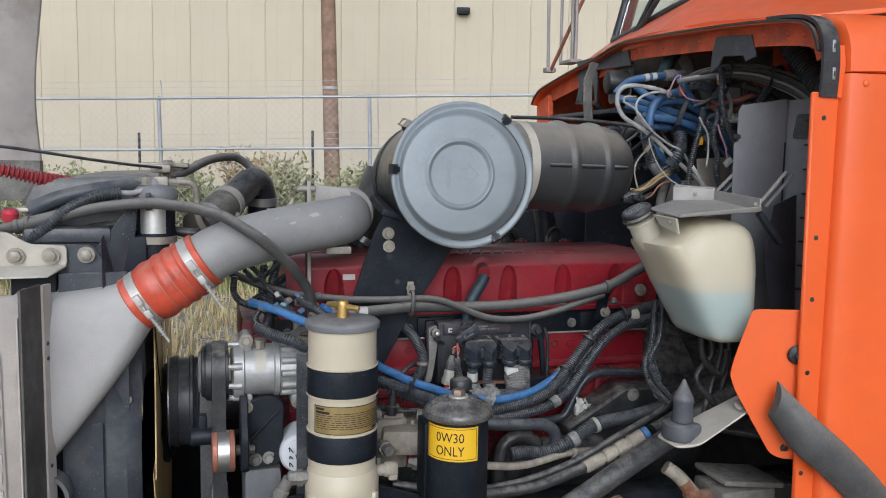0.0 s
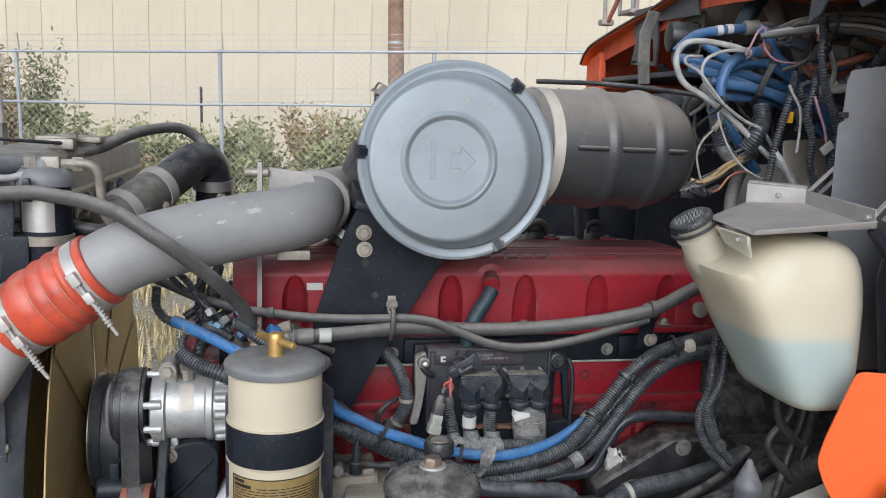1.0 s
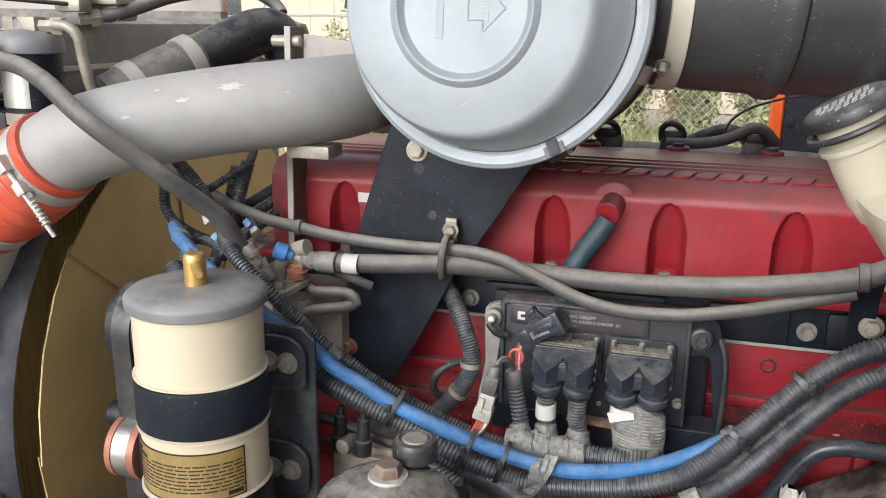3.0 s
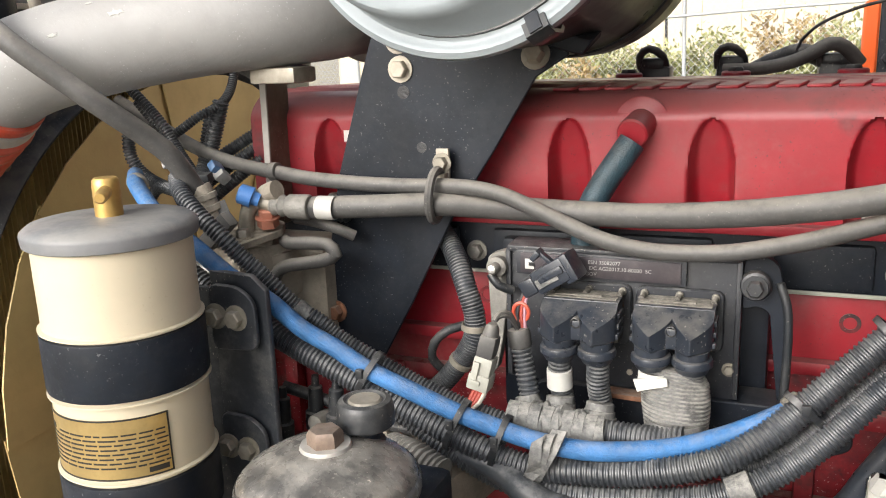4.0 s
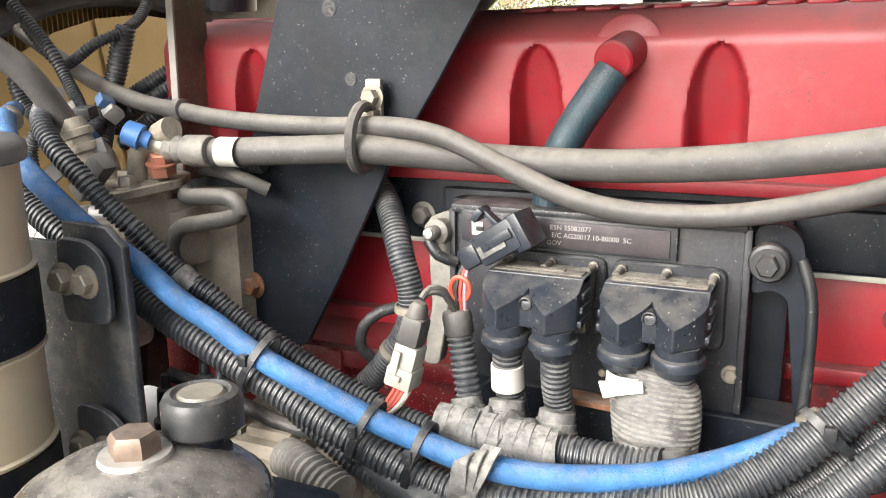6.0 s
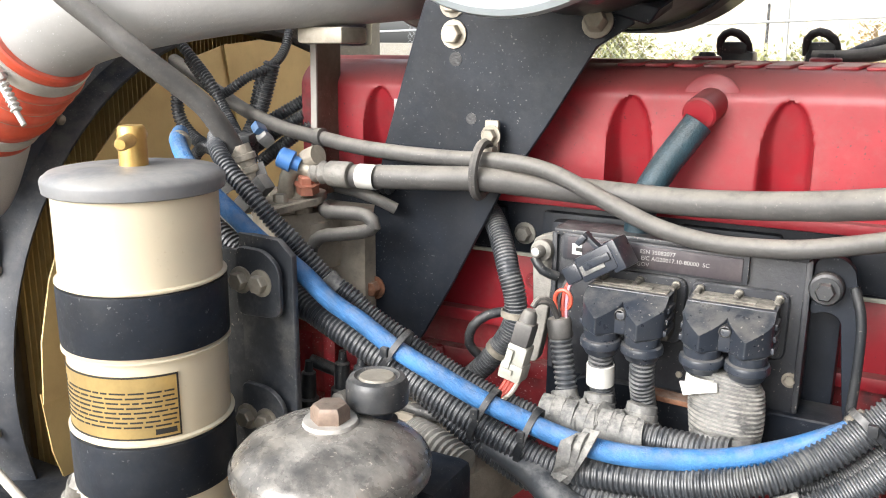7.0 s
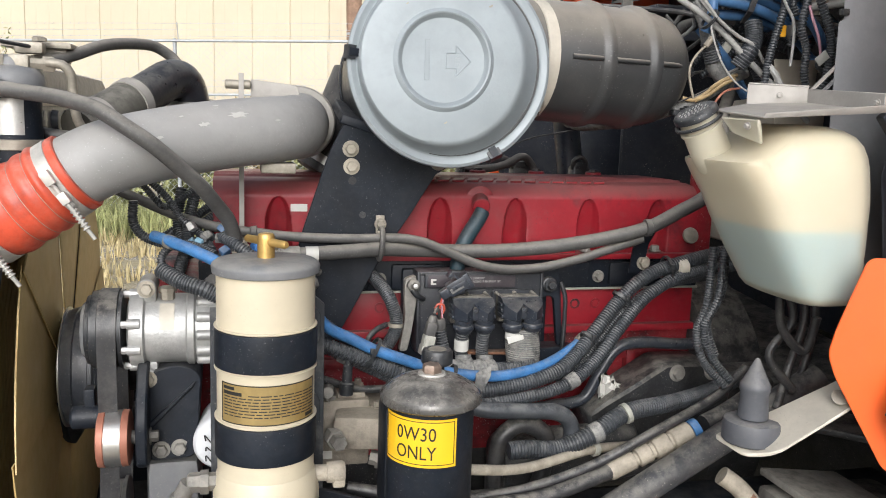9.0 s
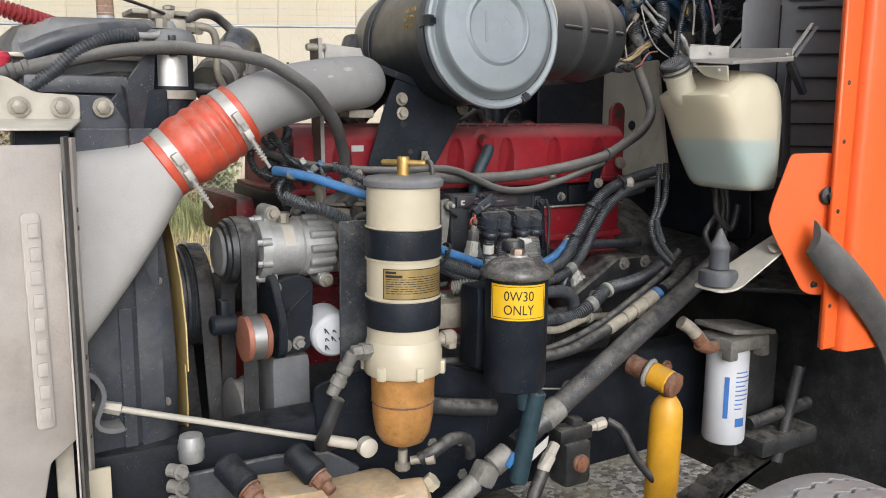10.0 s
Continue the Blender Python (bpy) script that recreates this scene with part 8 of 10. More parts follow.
for x, z in ((1.280, 2.028), (1.308, 2.028), (1.33, 1.19), (1.33, 1.165), (1.30, 1.15)):
    part("side_rivet", lathe((x, 1.400, z), (0, -1, 0), [(0, 0.008), (0.003, 0.007), (0.005, 0.003)], 12), ORANGE, cab)
part("far_panel", join(plate([(1.268, 2.93, 1.40), (1.27, 3.06, 1.40), (1.268, 3.055, 2.09), (1.262, 2.93, 2.11)], (0.02, 0, 0), 0.002), plate([(1.28, 3.05, 1.4), (1.70, 3.05, 1.4), (1.70, 3.05, 2.30), (1.28, 3.05, 2.1)], (0, 0.02, 0), 0.002)), ORANGE_IN, cab)
part("firewall", join(plate([(1.62, 1.46, 0.95), (1.62, 3.05, 0.95), (1.62, 3.05, 2.28), (1.62, 2.36, 2.34), (1.62, 1.46, 2.16)], (0.02, 0, 0), 0.002)), DARK, cab, "dirty black firewall")
part("tan_panel", plate([(1.50, 2.20, 1.45), (1.50, 2.62, 1.45), (1.50, 2.64, 1.80), (1.50, 2.27, 1.82)], (0.02, 0, 0), 0.004), TAN_PANEL, cab, "dusty tan firewall panel")
part("panel_hole", lathe((1.499, 2.36, 1.615), (-1, 0, 0), [(0, 0.016), (0.001, 0.016)], 16), DARK, cab)
part("firewall_pad", plate(rounded([(1.60, 1.95, 1.28), (1.60, 2.60, 1.28), (1.60, 2.60, 1.86), (1.60, 2.0, 1.88)], 0.04), (0.015, 0, 0), 0.004), SHADED_NAVY, cab)
part("gusset", plate([(1.226, 1.83, 2.17), (1.226, 1.694, 2.157), (1.226, 1.674, 2.107), (1.226, 1.709, 2.099), (1.226, 1.722, 2.114), (1.226, 1.799, 2.12), (1.226, 1.814, 2.101), (1.226, 1.848, 2.085), (1.226, 1.844, 2.137)], (0.005, 0, 0), 0.001), SLATE, cab)
part("gusset", join(plate([(1.252, 2.668, 2.201), (1.252, 2.317, 2.201), (1.252, 2.303, 2.152), (1.252, 2.522, 2.159), (1.252, 2.515, 2.11), (1.252, 2.577, 2.124), (1.252, 2.648, 2.12), (1.252, 2.66, 2.139)], (0.005, 0, 0), 0.0), plate([(1.252, 2.648, 2.12), (1.252, 2.618, 2.121), (1.252, 2.622, 2.066), (1.252, 2.674, 2.061)], (0.005, 0, 0), 0.0), plate([(1.252, 2.54, 2.115), (1.252, 2.515, 2.11), (1.252, 2.516, 2.049), (1.252, 2.528, 2.061)], (0.005, 0, 0), 0.0), plate([(1.252, 2.661, 2.07), (1.252, 2.519, 2.06), (1.252, 2.516, 2.049), (1.252, 2.674, 2.06)], (0.005, 0, 0), 0.0)), SLATE, cab)
part("inner_deck", block((1.36, 2.75, 1.965), (0.20, 0.62, 0.03), 0.006), SLATE, cab)
# windscreen, pillar and mirrors
part("shelf_panel", block((1.40, 2.70, 2.028), (0.26, 0.50, 0.014), 0.004), SLATE, cab)
part("step_panel", plate([(1.33, 2.02, 1.70), (1.50, 2.10, 1.70), (1.50, 2.10, 1.89), (1.31, 2.02, 1.88)], (0.01, 0.012, 0), 0.002), TAN_PANEL, cab, "dusty tan panel behind the looms")
part("windscreen", plate([(1.62, 1.5, 2.40), (1.56, 2.36, 2.41), (1.56, 2.98, 2.335), (1.72, 2.92, 3.0), (1.72, 2.36, 3.05), (1.85, 1.55, 3.05)], (0.008, 0, 0), 0.0), GLASS, cab)
part("screen_gasket", hose([(1.60, 1.55, 2.385), (1.552, 2.36, 2.395), (1.548, 2.90, 2.330), (1.552, 2.985, 2.33), (1.575, 2.995, 2.40), (1.71, 2.935, 3.0)], 0.016, 10), RUBBER, cab)
part("a_pillar", join(plate([(1.552, 3.0, 2.30), (1.60, 3.08, 2.30), (1.76, 3.02, 3.05), (1.715, 2.95, 3.05)], (0.05, 0.0, 0), 0.004)), ORANGE, cab)
part("dash_top", block((1.95, 2.2, 2.36), (0.5, 1.6, 0.06), 0.02), GREY_PLASTIC, cab)
part("cab_roof", block((2.35, 2.2, 3.08), (1.3, 1.6, 0.06), 0.02), ORANGE, cab)
part("cab_back", block((3.0, 2.2, 2.0), (0.05, 1.6, 2.2), 0.01), GREY_PLASTIC, cab)
wiper = thing("wiper", (1.50, 2.70, 2.30), "black windscreen wiper resting on the glass", "wiper")
part("arm", join(hose([(1.505, 2.79, 2.275), (1.515, 2.72, 2.34), (1.55, 2.58, 2.50), (1.60, 2.5, 2.65)], 0.009, 8), lathe((1.49, 2.80, 2.25), (-0.3, 0, 1), [(0, 0.016), (0.03, 0.014)], 14)), RUBBER, wiper)
part("blade", ribbon([(1.515, 2.77, 2.31), (1.535, 2.66, 2.45), (1.60, 2.52, 2.70)], 0.012, 0.02, (0, 0, 1)), RUBBER, wiper)
mirror = thing("mirror_bracket", (1.42, 3.2, 2.22), "chromed west-coast mirror arms on the cab", "mirror")
for a, b, r in (((1.40, 3.27, 2.24), (1.40, 3.30, 2.95), 0.011), ((1.42, 3.19, 2.25), (1.42, 3.20, 2.95), 0.010), ((1.40, 3.24, 2.235), (1.44, 3.02, 2.50), 0.012), ((1.42, 3.08, 2.255), (1.42, 3.10, 2.95), 0.013), ((1.42, 3.05, 2.255), (1.42, 3.055, 2.95), 0.010)):
    part("arm", rod(a, b, r * 0.62, 12, 0.002), SHELF if r != 0.012 else COPPER, mirror)
part("foot", block((1.40, 3.255, 2.235), (0.045, 0.04, 0.02), 0.006), SHELF, mirror)
part("foot", block((1.42, 3.09, 2.252), (0.05, 0.10, 0.014), 0.005), SHELF, mirror)

# heater box beside the bottle
hvac = thing("heater_box", (1.35, 1.72, 1.50), "dark grey moulded heater box with cooling ribs", "heater box")
part("box", plate([(1.214, 1.712, 1.50), (1.209, 1.712, 1.852), (1.208, 1.712, 1.915), (1.217, 1.712, 1.920), (1.215, 1.712, 1.940), (1.216, 1.712, 1.985), (1.223, 1.712, 2.002), (1.345, 1.710, 2.020), (1.345, 1.710, 1.50)], (0.055, 0.045, 0), 0.002), BOX_GREY, hvac)
part("rib_panel", plate([(1.347, 1.722, 1.50), (1.347, 1.722, 2.018), (1.47, 1.600, 2.022), (1.47, 1.600, 1.50)], (0.03, 0.05, 0), 0.002), BOX_GREY, hvac)
for i in range(9):
    part("rib", plate([(1.372, 1.678, 1.52 + i * 0.056), (1.452, 1.596, 1.52 + i * 0.056), (1.472, 1.600, 1.52 + i * 0.056), (1.382, 1.690, 1.52 + i * 0.056)], (0, 0, 0.004), 0.0), BLACK, hvac)
part("face_seam", block((1.3445, 1.7095, 1.72), (0.003, 0.004, 0.40), 0.001), BLACK, hvac)
# Dark pieces laid on the box; their colour paints the shade of its hollows.
part("recess", plate(rounded([(1.360, 1.705, 1.930), (1.42, 1.646, 1.930), (1.42, 1.646, 1.985), (1.366, 1.700, 1.985)], 0.006), (-0.002, -0.002, 0), 0.0), DARK, hvac)
part("notch", block((1.214, 1.708, 1.930), (0.012, 0.012, 0.010), 0.002), DARK, hvac)
part("lower_guard", plate([(1.24, 1.60, 1.78), (1.21, 1.585, 1.68), (1.25, 1.60, 1.50), (1.36, 1.66, 1.50), (1.36, 1.68, 1.80)], (0.01, 0.01, 0), 0.002), SLATE, hvac)
part("brace_rod", block((1.180, 1.532, 1.735), (0.012, 0.016, 0.085), 0.003, turned(ry=-40)), BLACK, hvac)

duct2 = single("defrost_hose", corrugated([(1.375, 1.76, 2.17), (1.386, 1.74, 2.13), (1.40, 1.71, 2.09), (1.405, 1.67, 2.05), (1.40, 1.63, 2.025)], 0.030, 0.009, 0.004, 18), LOOM, "wide ribbed black air hose at the cowl", "air hose")

# wires and hoses on the bulkhead
BLUES = ([(1.100, 2.09, 2.048), (1.117, 2.09, 2.066), (1.149, 2.10, 2.086), (1.194, 2.10, 2.096), (1.253, 2.10, 2.104)], [(1.160, 2.03, 1.925), (1.166, 2.02, 1.955), (1.167, 2.02, 1.990), (1.181, 2.02, 2.025), (1.211, 2.02, 2.045), (1.247, 2.02, 2.053)],
         [(1.098, 2.08, 2.036), (1.157, 2.07, 2.028), (1.207, 2.07, 2.016), (1.270, 2.07, 2.003), (1.342, 2.07, 1.986), (1.43, 2.09, 1.965)], [(1.165, 2.10, 2.070), (1.204, 2.09, 2.043), (1.255, 2.09, 2.030), (1.318, 2.09, 2.034), (1.38, 2.10, 2.0)],
         [(1.120, 2.07, 2.018), (1.147, 2.06, 2.012), (1.203, 2.06, 1.999), (1.266, 2.06, 1.982), (1.338, 2.06, 1.964), (1.43, 2.08, 1.94)], [(1.160, 2.05, 1.992), (1.199, 2.04, 1.986), (1.254, 2.04, 1.980), (1.305, 2.04, 1.966), (1.40, 2.06, 1.93)],
         [(1.195, 2.045, 2.018), (1.215, 2.04, 2.030), (1.249, 2.04, 2.035), (1.287, 2.04, 2.026), (1.339, 2.04, 1.999), (1.42, 2.06, 1.96)], [(1.190, 2.08, 1.968), (1.224, 2.07, 1.965), (1.287, 2.07, 1.963), (1.340, 2.07, 1.950), (1.42, 2.09, 1.92)],
         [(1.258, 2.05, 2.100), (1.265, 2.03, 2.083), (1.280, 2.03, 2.054), (1.315, 2.03, 2.020), (1.40, 2.05, 1.97)], [(1.205, 2.13, 1.945), (1.230, 2.12, 1.914), (1.276, 2.12, 1.868), (1.325, 2.13, 1.81)], [(1.30, 1.96, 1.965), (1.335, 1.95, 1.945), (1.365, 1.96, 1.92), (1.41, 2.0, 1.90)])
for i, pts in enumerate(BLUES):
    single("air_line", hose(pts, 0.0099 if i != 9 else 0.0115, 16), BLUE_DARK, "blue rubber air line bundled on the bulkhead", "air line", "blue air lines")
for p, d in (((1.188, 2.1, 2.0950), (1, 0, 0.18)), ((1.210, 2.1, 2.0990), (1, 0, 0.12)), ((1.208, 2.02, 2.0435), (1, 0, 0.5))):
    single("white_band", lathe(p, d, [(0, 0.0099), (0.0004, 0.0106), (0.013, 0.0106), (0.0134, 0.0099)], 18), WHITE, "white marking band on an air line", "band")
single("hose_end", lathe((1.250, 2.10, 2.104), (1, 0, 0.1), [(0, 0.0125), (0.003, 0.0150), (0.030, 0.0150), (0.034, 0.011), (0.06, 0.011)], 18), CAST_DIRTY, "dusty metal end of an air line", "hose fitting")
single("hose_end", lathe((1.243, 2.02, 2.053), (1, 0, 0.15), [(0, 0.0120), (0.002, 0.0135), (0.014, 0.0135), (0.018, 0.010)], 18), COPPER, "copper-coloured end of an air line", "hose fitting")
single("hose_strap", ribbon([(1.285, 2.05, 2.045), (1.272, 2.018, 2.028), (1.258, 2.018, 2.000), (1.250, 2.022, 1.968), (1.253, 2.05, 1.950)], 0.012, 0.003, (1, -0.2, 0.3)), RUBBER, "dark strap round the blue air lines", "strap")
single("grey_hose", hose([(1.40, 2.02, 1.76), (1.342, 2.0, 1.797), (1.268, 2.0, 1.851), (1.221, 2.0, 1.889), (1.176, 2.0, 1.925), (1.125, 2.0, 1.958), (1.079, 2.0, 1.983), (1.059, 2.0, 2.019), (1.064, 2.0, 2.048), (1.087, 2.0, 2.062), (1.133, 2.0, 2.062), (1.189, 2.0, 2.053), (1.24, 2.03, 2.04)], 0.0058, 14), WIRE_GREY, "grey hose looping over the blue air lines", "hose")
single("loop_tie", ribbon(arc((1.147, 1.995, 1.944), (0.8, 0, -0.55), 0.020, 0, 360, 20), 0.006, 0.003, (0.8, 0, -0.55)), PLASTIC, "black cable tie round the grey hose", "cable tie")
WIRES = [([(1.215, 2.01, 2.045), (1.181, 1.99, 2.049), (1.147, 1.99, 2.045), (1.116, 1.99, 2.030), (1.105, 1.985, 2.005), (1.118, 1.98, 1.977), (1.157, 1.98, 1.943), (1.207, 1.99, 1.916), (1.244, 1.99, 1.900), (1.275, 2.0, 1.870)], 0.0034, WIRE_GREY),
         ([(1.115, 2.01, 2.036), (1.098, 1.99, 2.034), (1.073, 1.985, 2.032), (1.068, 1.98, 2.020), (1.098, 1.98, 2.004), (1.118, 1.975, 1.980), (1.150, 1.975, 1.946)], 0.0030, WIRE_GREY), ([(1.147, 1.98, 1.945), (1.143, 1.98, 1.927), (1.156, 1.98, 1.893), (1.177, 1.98, 1.856), (1.210, 1.98, 1.824), (1.260, 1.98, 1.800)], 0.0019, WIRE_GREY),
         ([(1.190, 1.98, 2.040), (1.194, 1.97, 2.060), (1.206, 1.97, 2.085), (1.220, 1.97, 2.091), (1.219, 1.97, 2.062), (1.237, 1.97, 2.038), (1.259, 1.97, 2.030), (1.300, 1.98, 2.030)], 0.0021, LILAC), ([(1.255, 1.93, 1.985), (1.265, 1.93, 1.968), (1.281, 1.93, 1.945), (1.286, 1.93, 1.914), (1.284, 1.93, 1.860)], 0.0028, WIRE_GREY),
         ([(1.280, 1.885, 1.965), (1.288, 1.885, 1.945), (1.305, 1.885, 1.910), (1.318, 1.89, 1.875)], 0.0026, LILAC), ([(1.245, 1.94, 1.860), (1.254, 1.93, 1.844), (1.275, 1.93, 1.813), (1.300, 1.93, 1.78)], 0.0062, WIRE_GREY),
         ([(1.30, 1.97, 2.03), (1.34, 1.98, 2.005), (1.40, 2.0, 2.01), (1.46, 2.02, 2.03)], 0.0060, COPPER), ([(1.27, 1.98, 2.015), (1.30, 1.96, 2.03), (1.33, 1.95, 2.06), (1.35, 1.93, 2.09)], 0.0045, RUBBER), ([(1.305, 1.915, 2.075), (1.335, 1.93, 2.045), (1.36, 1.95, 2.02), (1.37, 1.97, 1.99)], 0.0050, WIRE_GREY),
         ([(0.846, 2.2, 1.984), (1.006, 2.2, 1.984), (1.128, 2.1, 1.969), (1.18, 2.07, 1.955)], 0.0052, RUBBER)]
for pts, r, m in WIRES:
    single("bulkhead_wire", hose(pts, r, 8), m, "loose wire strung across the bulkhead", "wire", "bulkhead wires")
single("taped_harness", hose([(1.275, 2.06, 1.852), (1.240, 2.05, 1.840), (1.207, 2.05, 1.818), (1.182, 2.05, 1.803), (1.131, 2.05, 1.781), (1.070, 2.10, 1.752), (1.04, 2.30, 1.735), (1.06, 2.46, 1.74)], 0.0105, 14), TAPE, "dusty grey taped harness under the air lines", "harness")
for pts, r, m in (([(1.240, 2.035, 1.846), (1.220, 2.03, 1.840), (1.191, 2.03, 1.824), (1.163, 2.03, 1.801), (1.143, 2.03, 1.794), (1.125, 2.035, 1.797)], 0.0042, OCHRE), ([(1.233, 2.03, 1.838), (1.205, 2.027, 1.825), (1.178, 2.026, 1.806), (1.150, 2.03, 1.792)], 0.0034, OCHRE), ([(1.160, 2.02, 1.899), (1.142, 2.02, 1.882), (1.131, 2.02, 1.865), (1.127, 2.02, 1.844), (1.133, 2.02, 1.818), (1.143, 2.025, 1.797)], 0.0024, TAN_SLEEVE),
                  ([(1.160, 2.01, 1.775), (1.170, 2.0, 1.783), (1.187, 2.0, 1.805), (1.203, 2.0, 1.815), (1.228, 2.0, 1.819)], 0.0024, COPPER), ([(1.085, 2.04, 1.776), (1.107, 2.03, 1.786), (1.149, 2.03, 1.803), (1.187, 2.03, 1.822)], 0.0018, RUBBER)):
    single("harness_tail", hose(pts, r, 8), m, "loose sleeved wire along the taped harness", "wire", "harness tails")
single("wire_sleeve", lathe((1.157, 2.02, 1.896), (0.6, 0, 0.75), [(0, 0.004), (0.001, 0.0058), (0.022, 0.0058), (0.023, 0.004)], 12), TAN_SLEEVE, "tan label sleeve on a thin wire", "sleeve")
for p, w in (((1.140, 2.025, 1.772), 20), ((1.168, 2.02, 1.778), -25), ((1.115, 2.03, 1.767), 5)):
    single("harness_clip", join(block(p, (0.030, 0.018, 0.012), 0.003, turned(ry=w)), block(v3(p) + v3((0.008, -0.004, 0.006)), (0.010, 0.012, 0.010), 0.002, turned(ry=w))), PLASTIC, "black clip on the taped harness", "clip", "harness clips")
single("taped_harness", hose([(1.165, 2.08, 1.985), (1.176, 2.06, 1.950), (1.183, 2.06, 1.925), (1.193, 2.06, 1.891), (1.201, 2.06, 1.866), (1.221, 2.06, 1.842), (1.245, 2.07, 1.83)], 0.0150, 14), TAPE, "grey taped harness bent down the bulkhead", "harness")
for pts, r in (([(1.292, 1.90, 2.105), (1.286, 1.885, 2.074), (1.283, 1.88, 2.035), (1.296, 1.88, 1.981), (1.320, 1.88, 1.931), (1.330, 1.88, 1.890), (1.323, 1.88, 1.833), (1.31, 1.89, 1.79)], 0.0084), ([(1.30, 1.915, 2.01), (1.287, 1.90, 1.981), (1.279, 1.90, 1.929), (1.293, 1.90, 1.889), (1.294, 1.90, 1.842), (1.309, 1.90, 1.80)], 0.0078),
               ([(1.285, 1.96, 2.01), (1.267, 1.94, 1.965), (1.254, 1.94, 1.913), (1.245, 1.94, 1.875), (1.239, 1.94, 1.828), (1.231, 1.94, 1.775)], 0.0080), ([(1.301, 1.95, 1.955), (1.292, 1.95, 1.980), (1.310, 1.95, 1.990), (1.324, 1.95, 1.972), (1.316, 1.95, 1.940), (1.30, 1.96, 1.90)], 0.0075), ([(1.256, 2.02, 1.948), (1.255, 2.01, 1.917), (1.240, 2.0, 1.889), (1.225, 2.01, 1.86)], 0.0175),
               ([(1.184, 2.055, 1.910), (1.192, 2.055, 1.890), (1.199, 2.055, 1.870)], 0.0172)):
    single("bulkhead_loom", corrugated(pts, r, 0.0052, 0.002), LOOM, "ribbed black loom hanging on the bulkhead", "cable loom", "bulkhead looms")
spare = thing("spare_connector", (1.279, 1.95, 2.06), "black spare connector hung on the wire bundle", "connector")
part("shell", block((1.276, 1.95, 2.064), (0.040, 0.024, 0.022), 0.004, turned(0, 14, 10)), PLUG, spare)
part("latch", block((1.258, 1.942, 2.070), (0.014, 0.014, 0.016), 0.003, turned(0, 14, 10)), PLASTIC, spare)
single("orange_clip", sweep(arc((1.289, 1.90, 2.083), (0.2, -1, 0.2), 0.008, 0, 360, 18), 0.0026, 8, False), WHITE, "white ring clip on the wire bundle", "clip")
single("orange_plug", block((1.291, 1.895, 2.070), (0.018, 0.014, 0.016), 0.004, turned(0, 10, 0)), COPPER, "small copper-red plug under the wire bundle", "plug")
for i in range(7):
    o = v3((0.0, 0.006 * (i % 3), 0.011 * (i % 4) - 0.016))
    pts = [v3(p) + o * (0.4 + 0.2 * k) for k, p in enumerate([(1.205 + 0.01 * i, 1.96, 2.080), (1.26, 1.935, 2.092), (1.315, 1.90, 2.100), (1.372, 1.85, 2.092), (1.418, 1.78, 2.060), (1.430, 1.70, 2.012), (1.425, 1.655, 1.985)])]
    single("bundle_wire", hose(pts, (0.0062, 0.0045, 0.0055, 0.0040)[i % 4], 10), (RUBBER_DUSTY, WIRE_GREY, LOOM)[i % 3], "black wire in the bundle across the bulkhead", "wire", "bundled bulkhead wires")
for p in ((1.315, 1.895, 2.098), (1.385, 1.83, 2.083)):
    single("bundle_tie", ribbon(arc(p, (1, -0.5, -0.1), 0.026, 0, 360, 24), 0.006, 0.003, (1, -0.5, -0.1)), PLASTIC, "black cable tie round the wire bundle", "cable tie", "bundle ties")
rnd = random.Random(77)
for i in range(26):
    x, y, z = rnd.uniform(1.16, 1.36), rnd.uniform(2.12, 2.24), rnd.uniform(1.86, 2.09)
    fall, dx, dy = min(rnd.uniform(0.06, 0.26), z - 1.85), rnd.uniform(-0.10, 0.10), rnd.uniform(-0.06, 0.10)
    pts = [(x, y, z), (x + dx * 0.3 + rnd.uniform(-0.02, 0.02), y + dy * 0.3, z - fall * 0.3), (x + dx * 0.7 + rnd.uniform(-0.02, 0.02), y + dy * 0.7, z - fall * 0.7), (x + dx, y + dy, z - fall)]
    if i % 4 == 0:
        single("hanging_loom", corrugated(pts, rnd.uniform(0.007, 0.013), 0.006, 0.0018, 10), LOOM, "ribbed black loom hanging among the bulkhead wires", "cable loom", "hanging looms")
    else:
        single("hanging_wire", hose(pts, rnd.uniform(0.0022, 0.0055), 7, 0.015), (RUBBER, RUBBER_DUSTY, RUBBER_DUSTY, WIRE_GREY, RUBBER, RUBBER, TAPE)[i % 7], "thin wire hanging among the bulkhead looms", "wire", "hanging wires")
for i in range(10):
    p = v3((rnd.uniform(1.18, 1.36), rnd.uniform(2.10, 2.20), rnd.uniform(1.82, 2.06)))
    single("wire_connector", block(p, (rnd.uniform(0.018, 0.034), 0.016, rnd.uniform(0.012, 0.022)), 0.003, turned(rnd.uniform(-30, 30), rnd.uniform(-60, 60), rnd.uniform(-30, 30))), (PLASTIC, GREY_PLASTIC, PALE_PLASTIC, CAST_DIRTY)[i % 4], "small wire connector among the bulkhead looms", "connector", "bulkhead connectors")
part("orange_inner_wall", plate([(1.56, 1.90, 2.12), (1.56, 2.06, 2.12), (1.56, 2.06, 2.22), (1.56, 1.90, 2.20)], (0.01, 0, 0), 0.002), ORANGE_IN, cab)
rnd = random.Random(31)
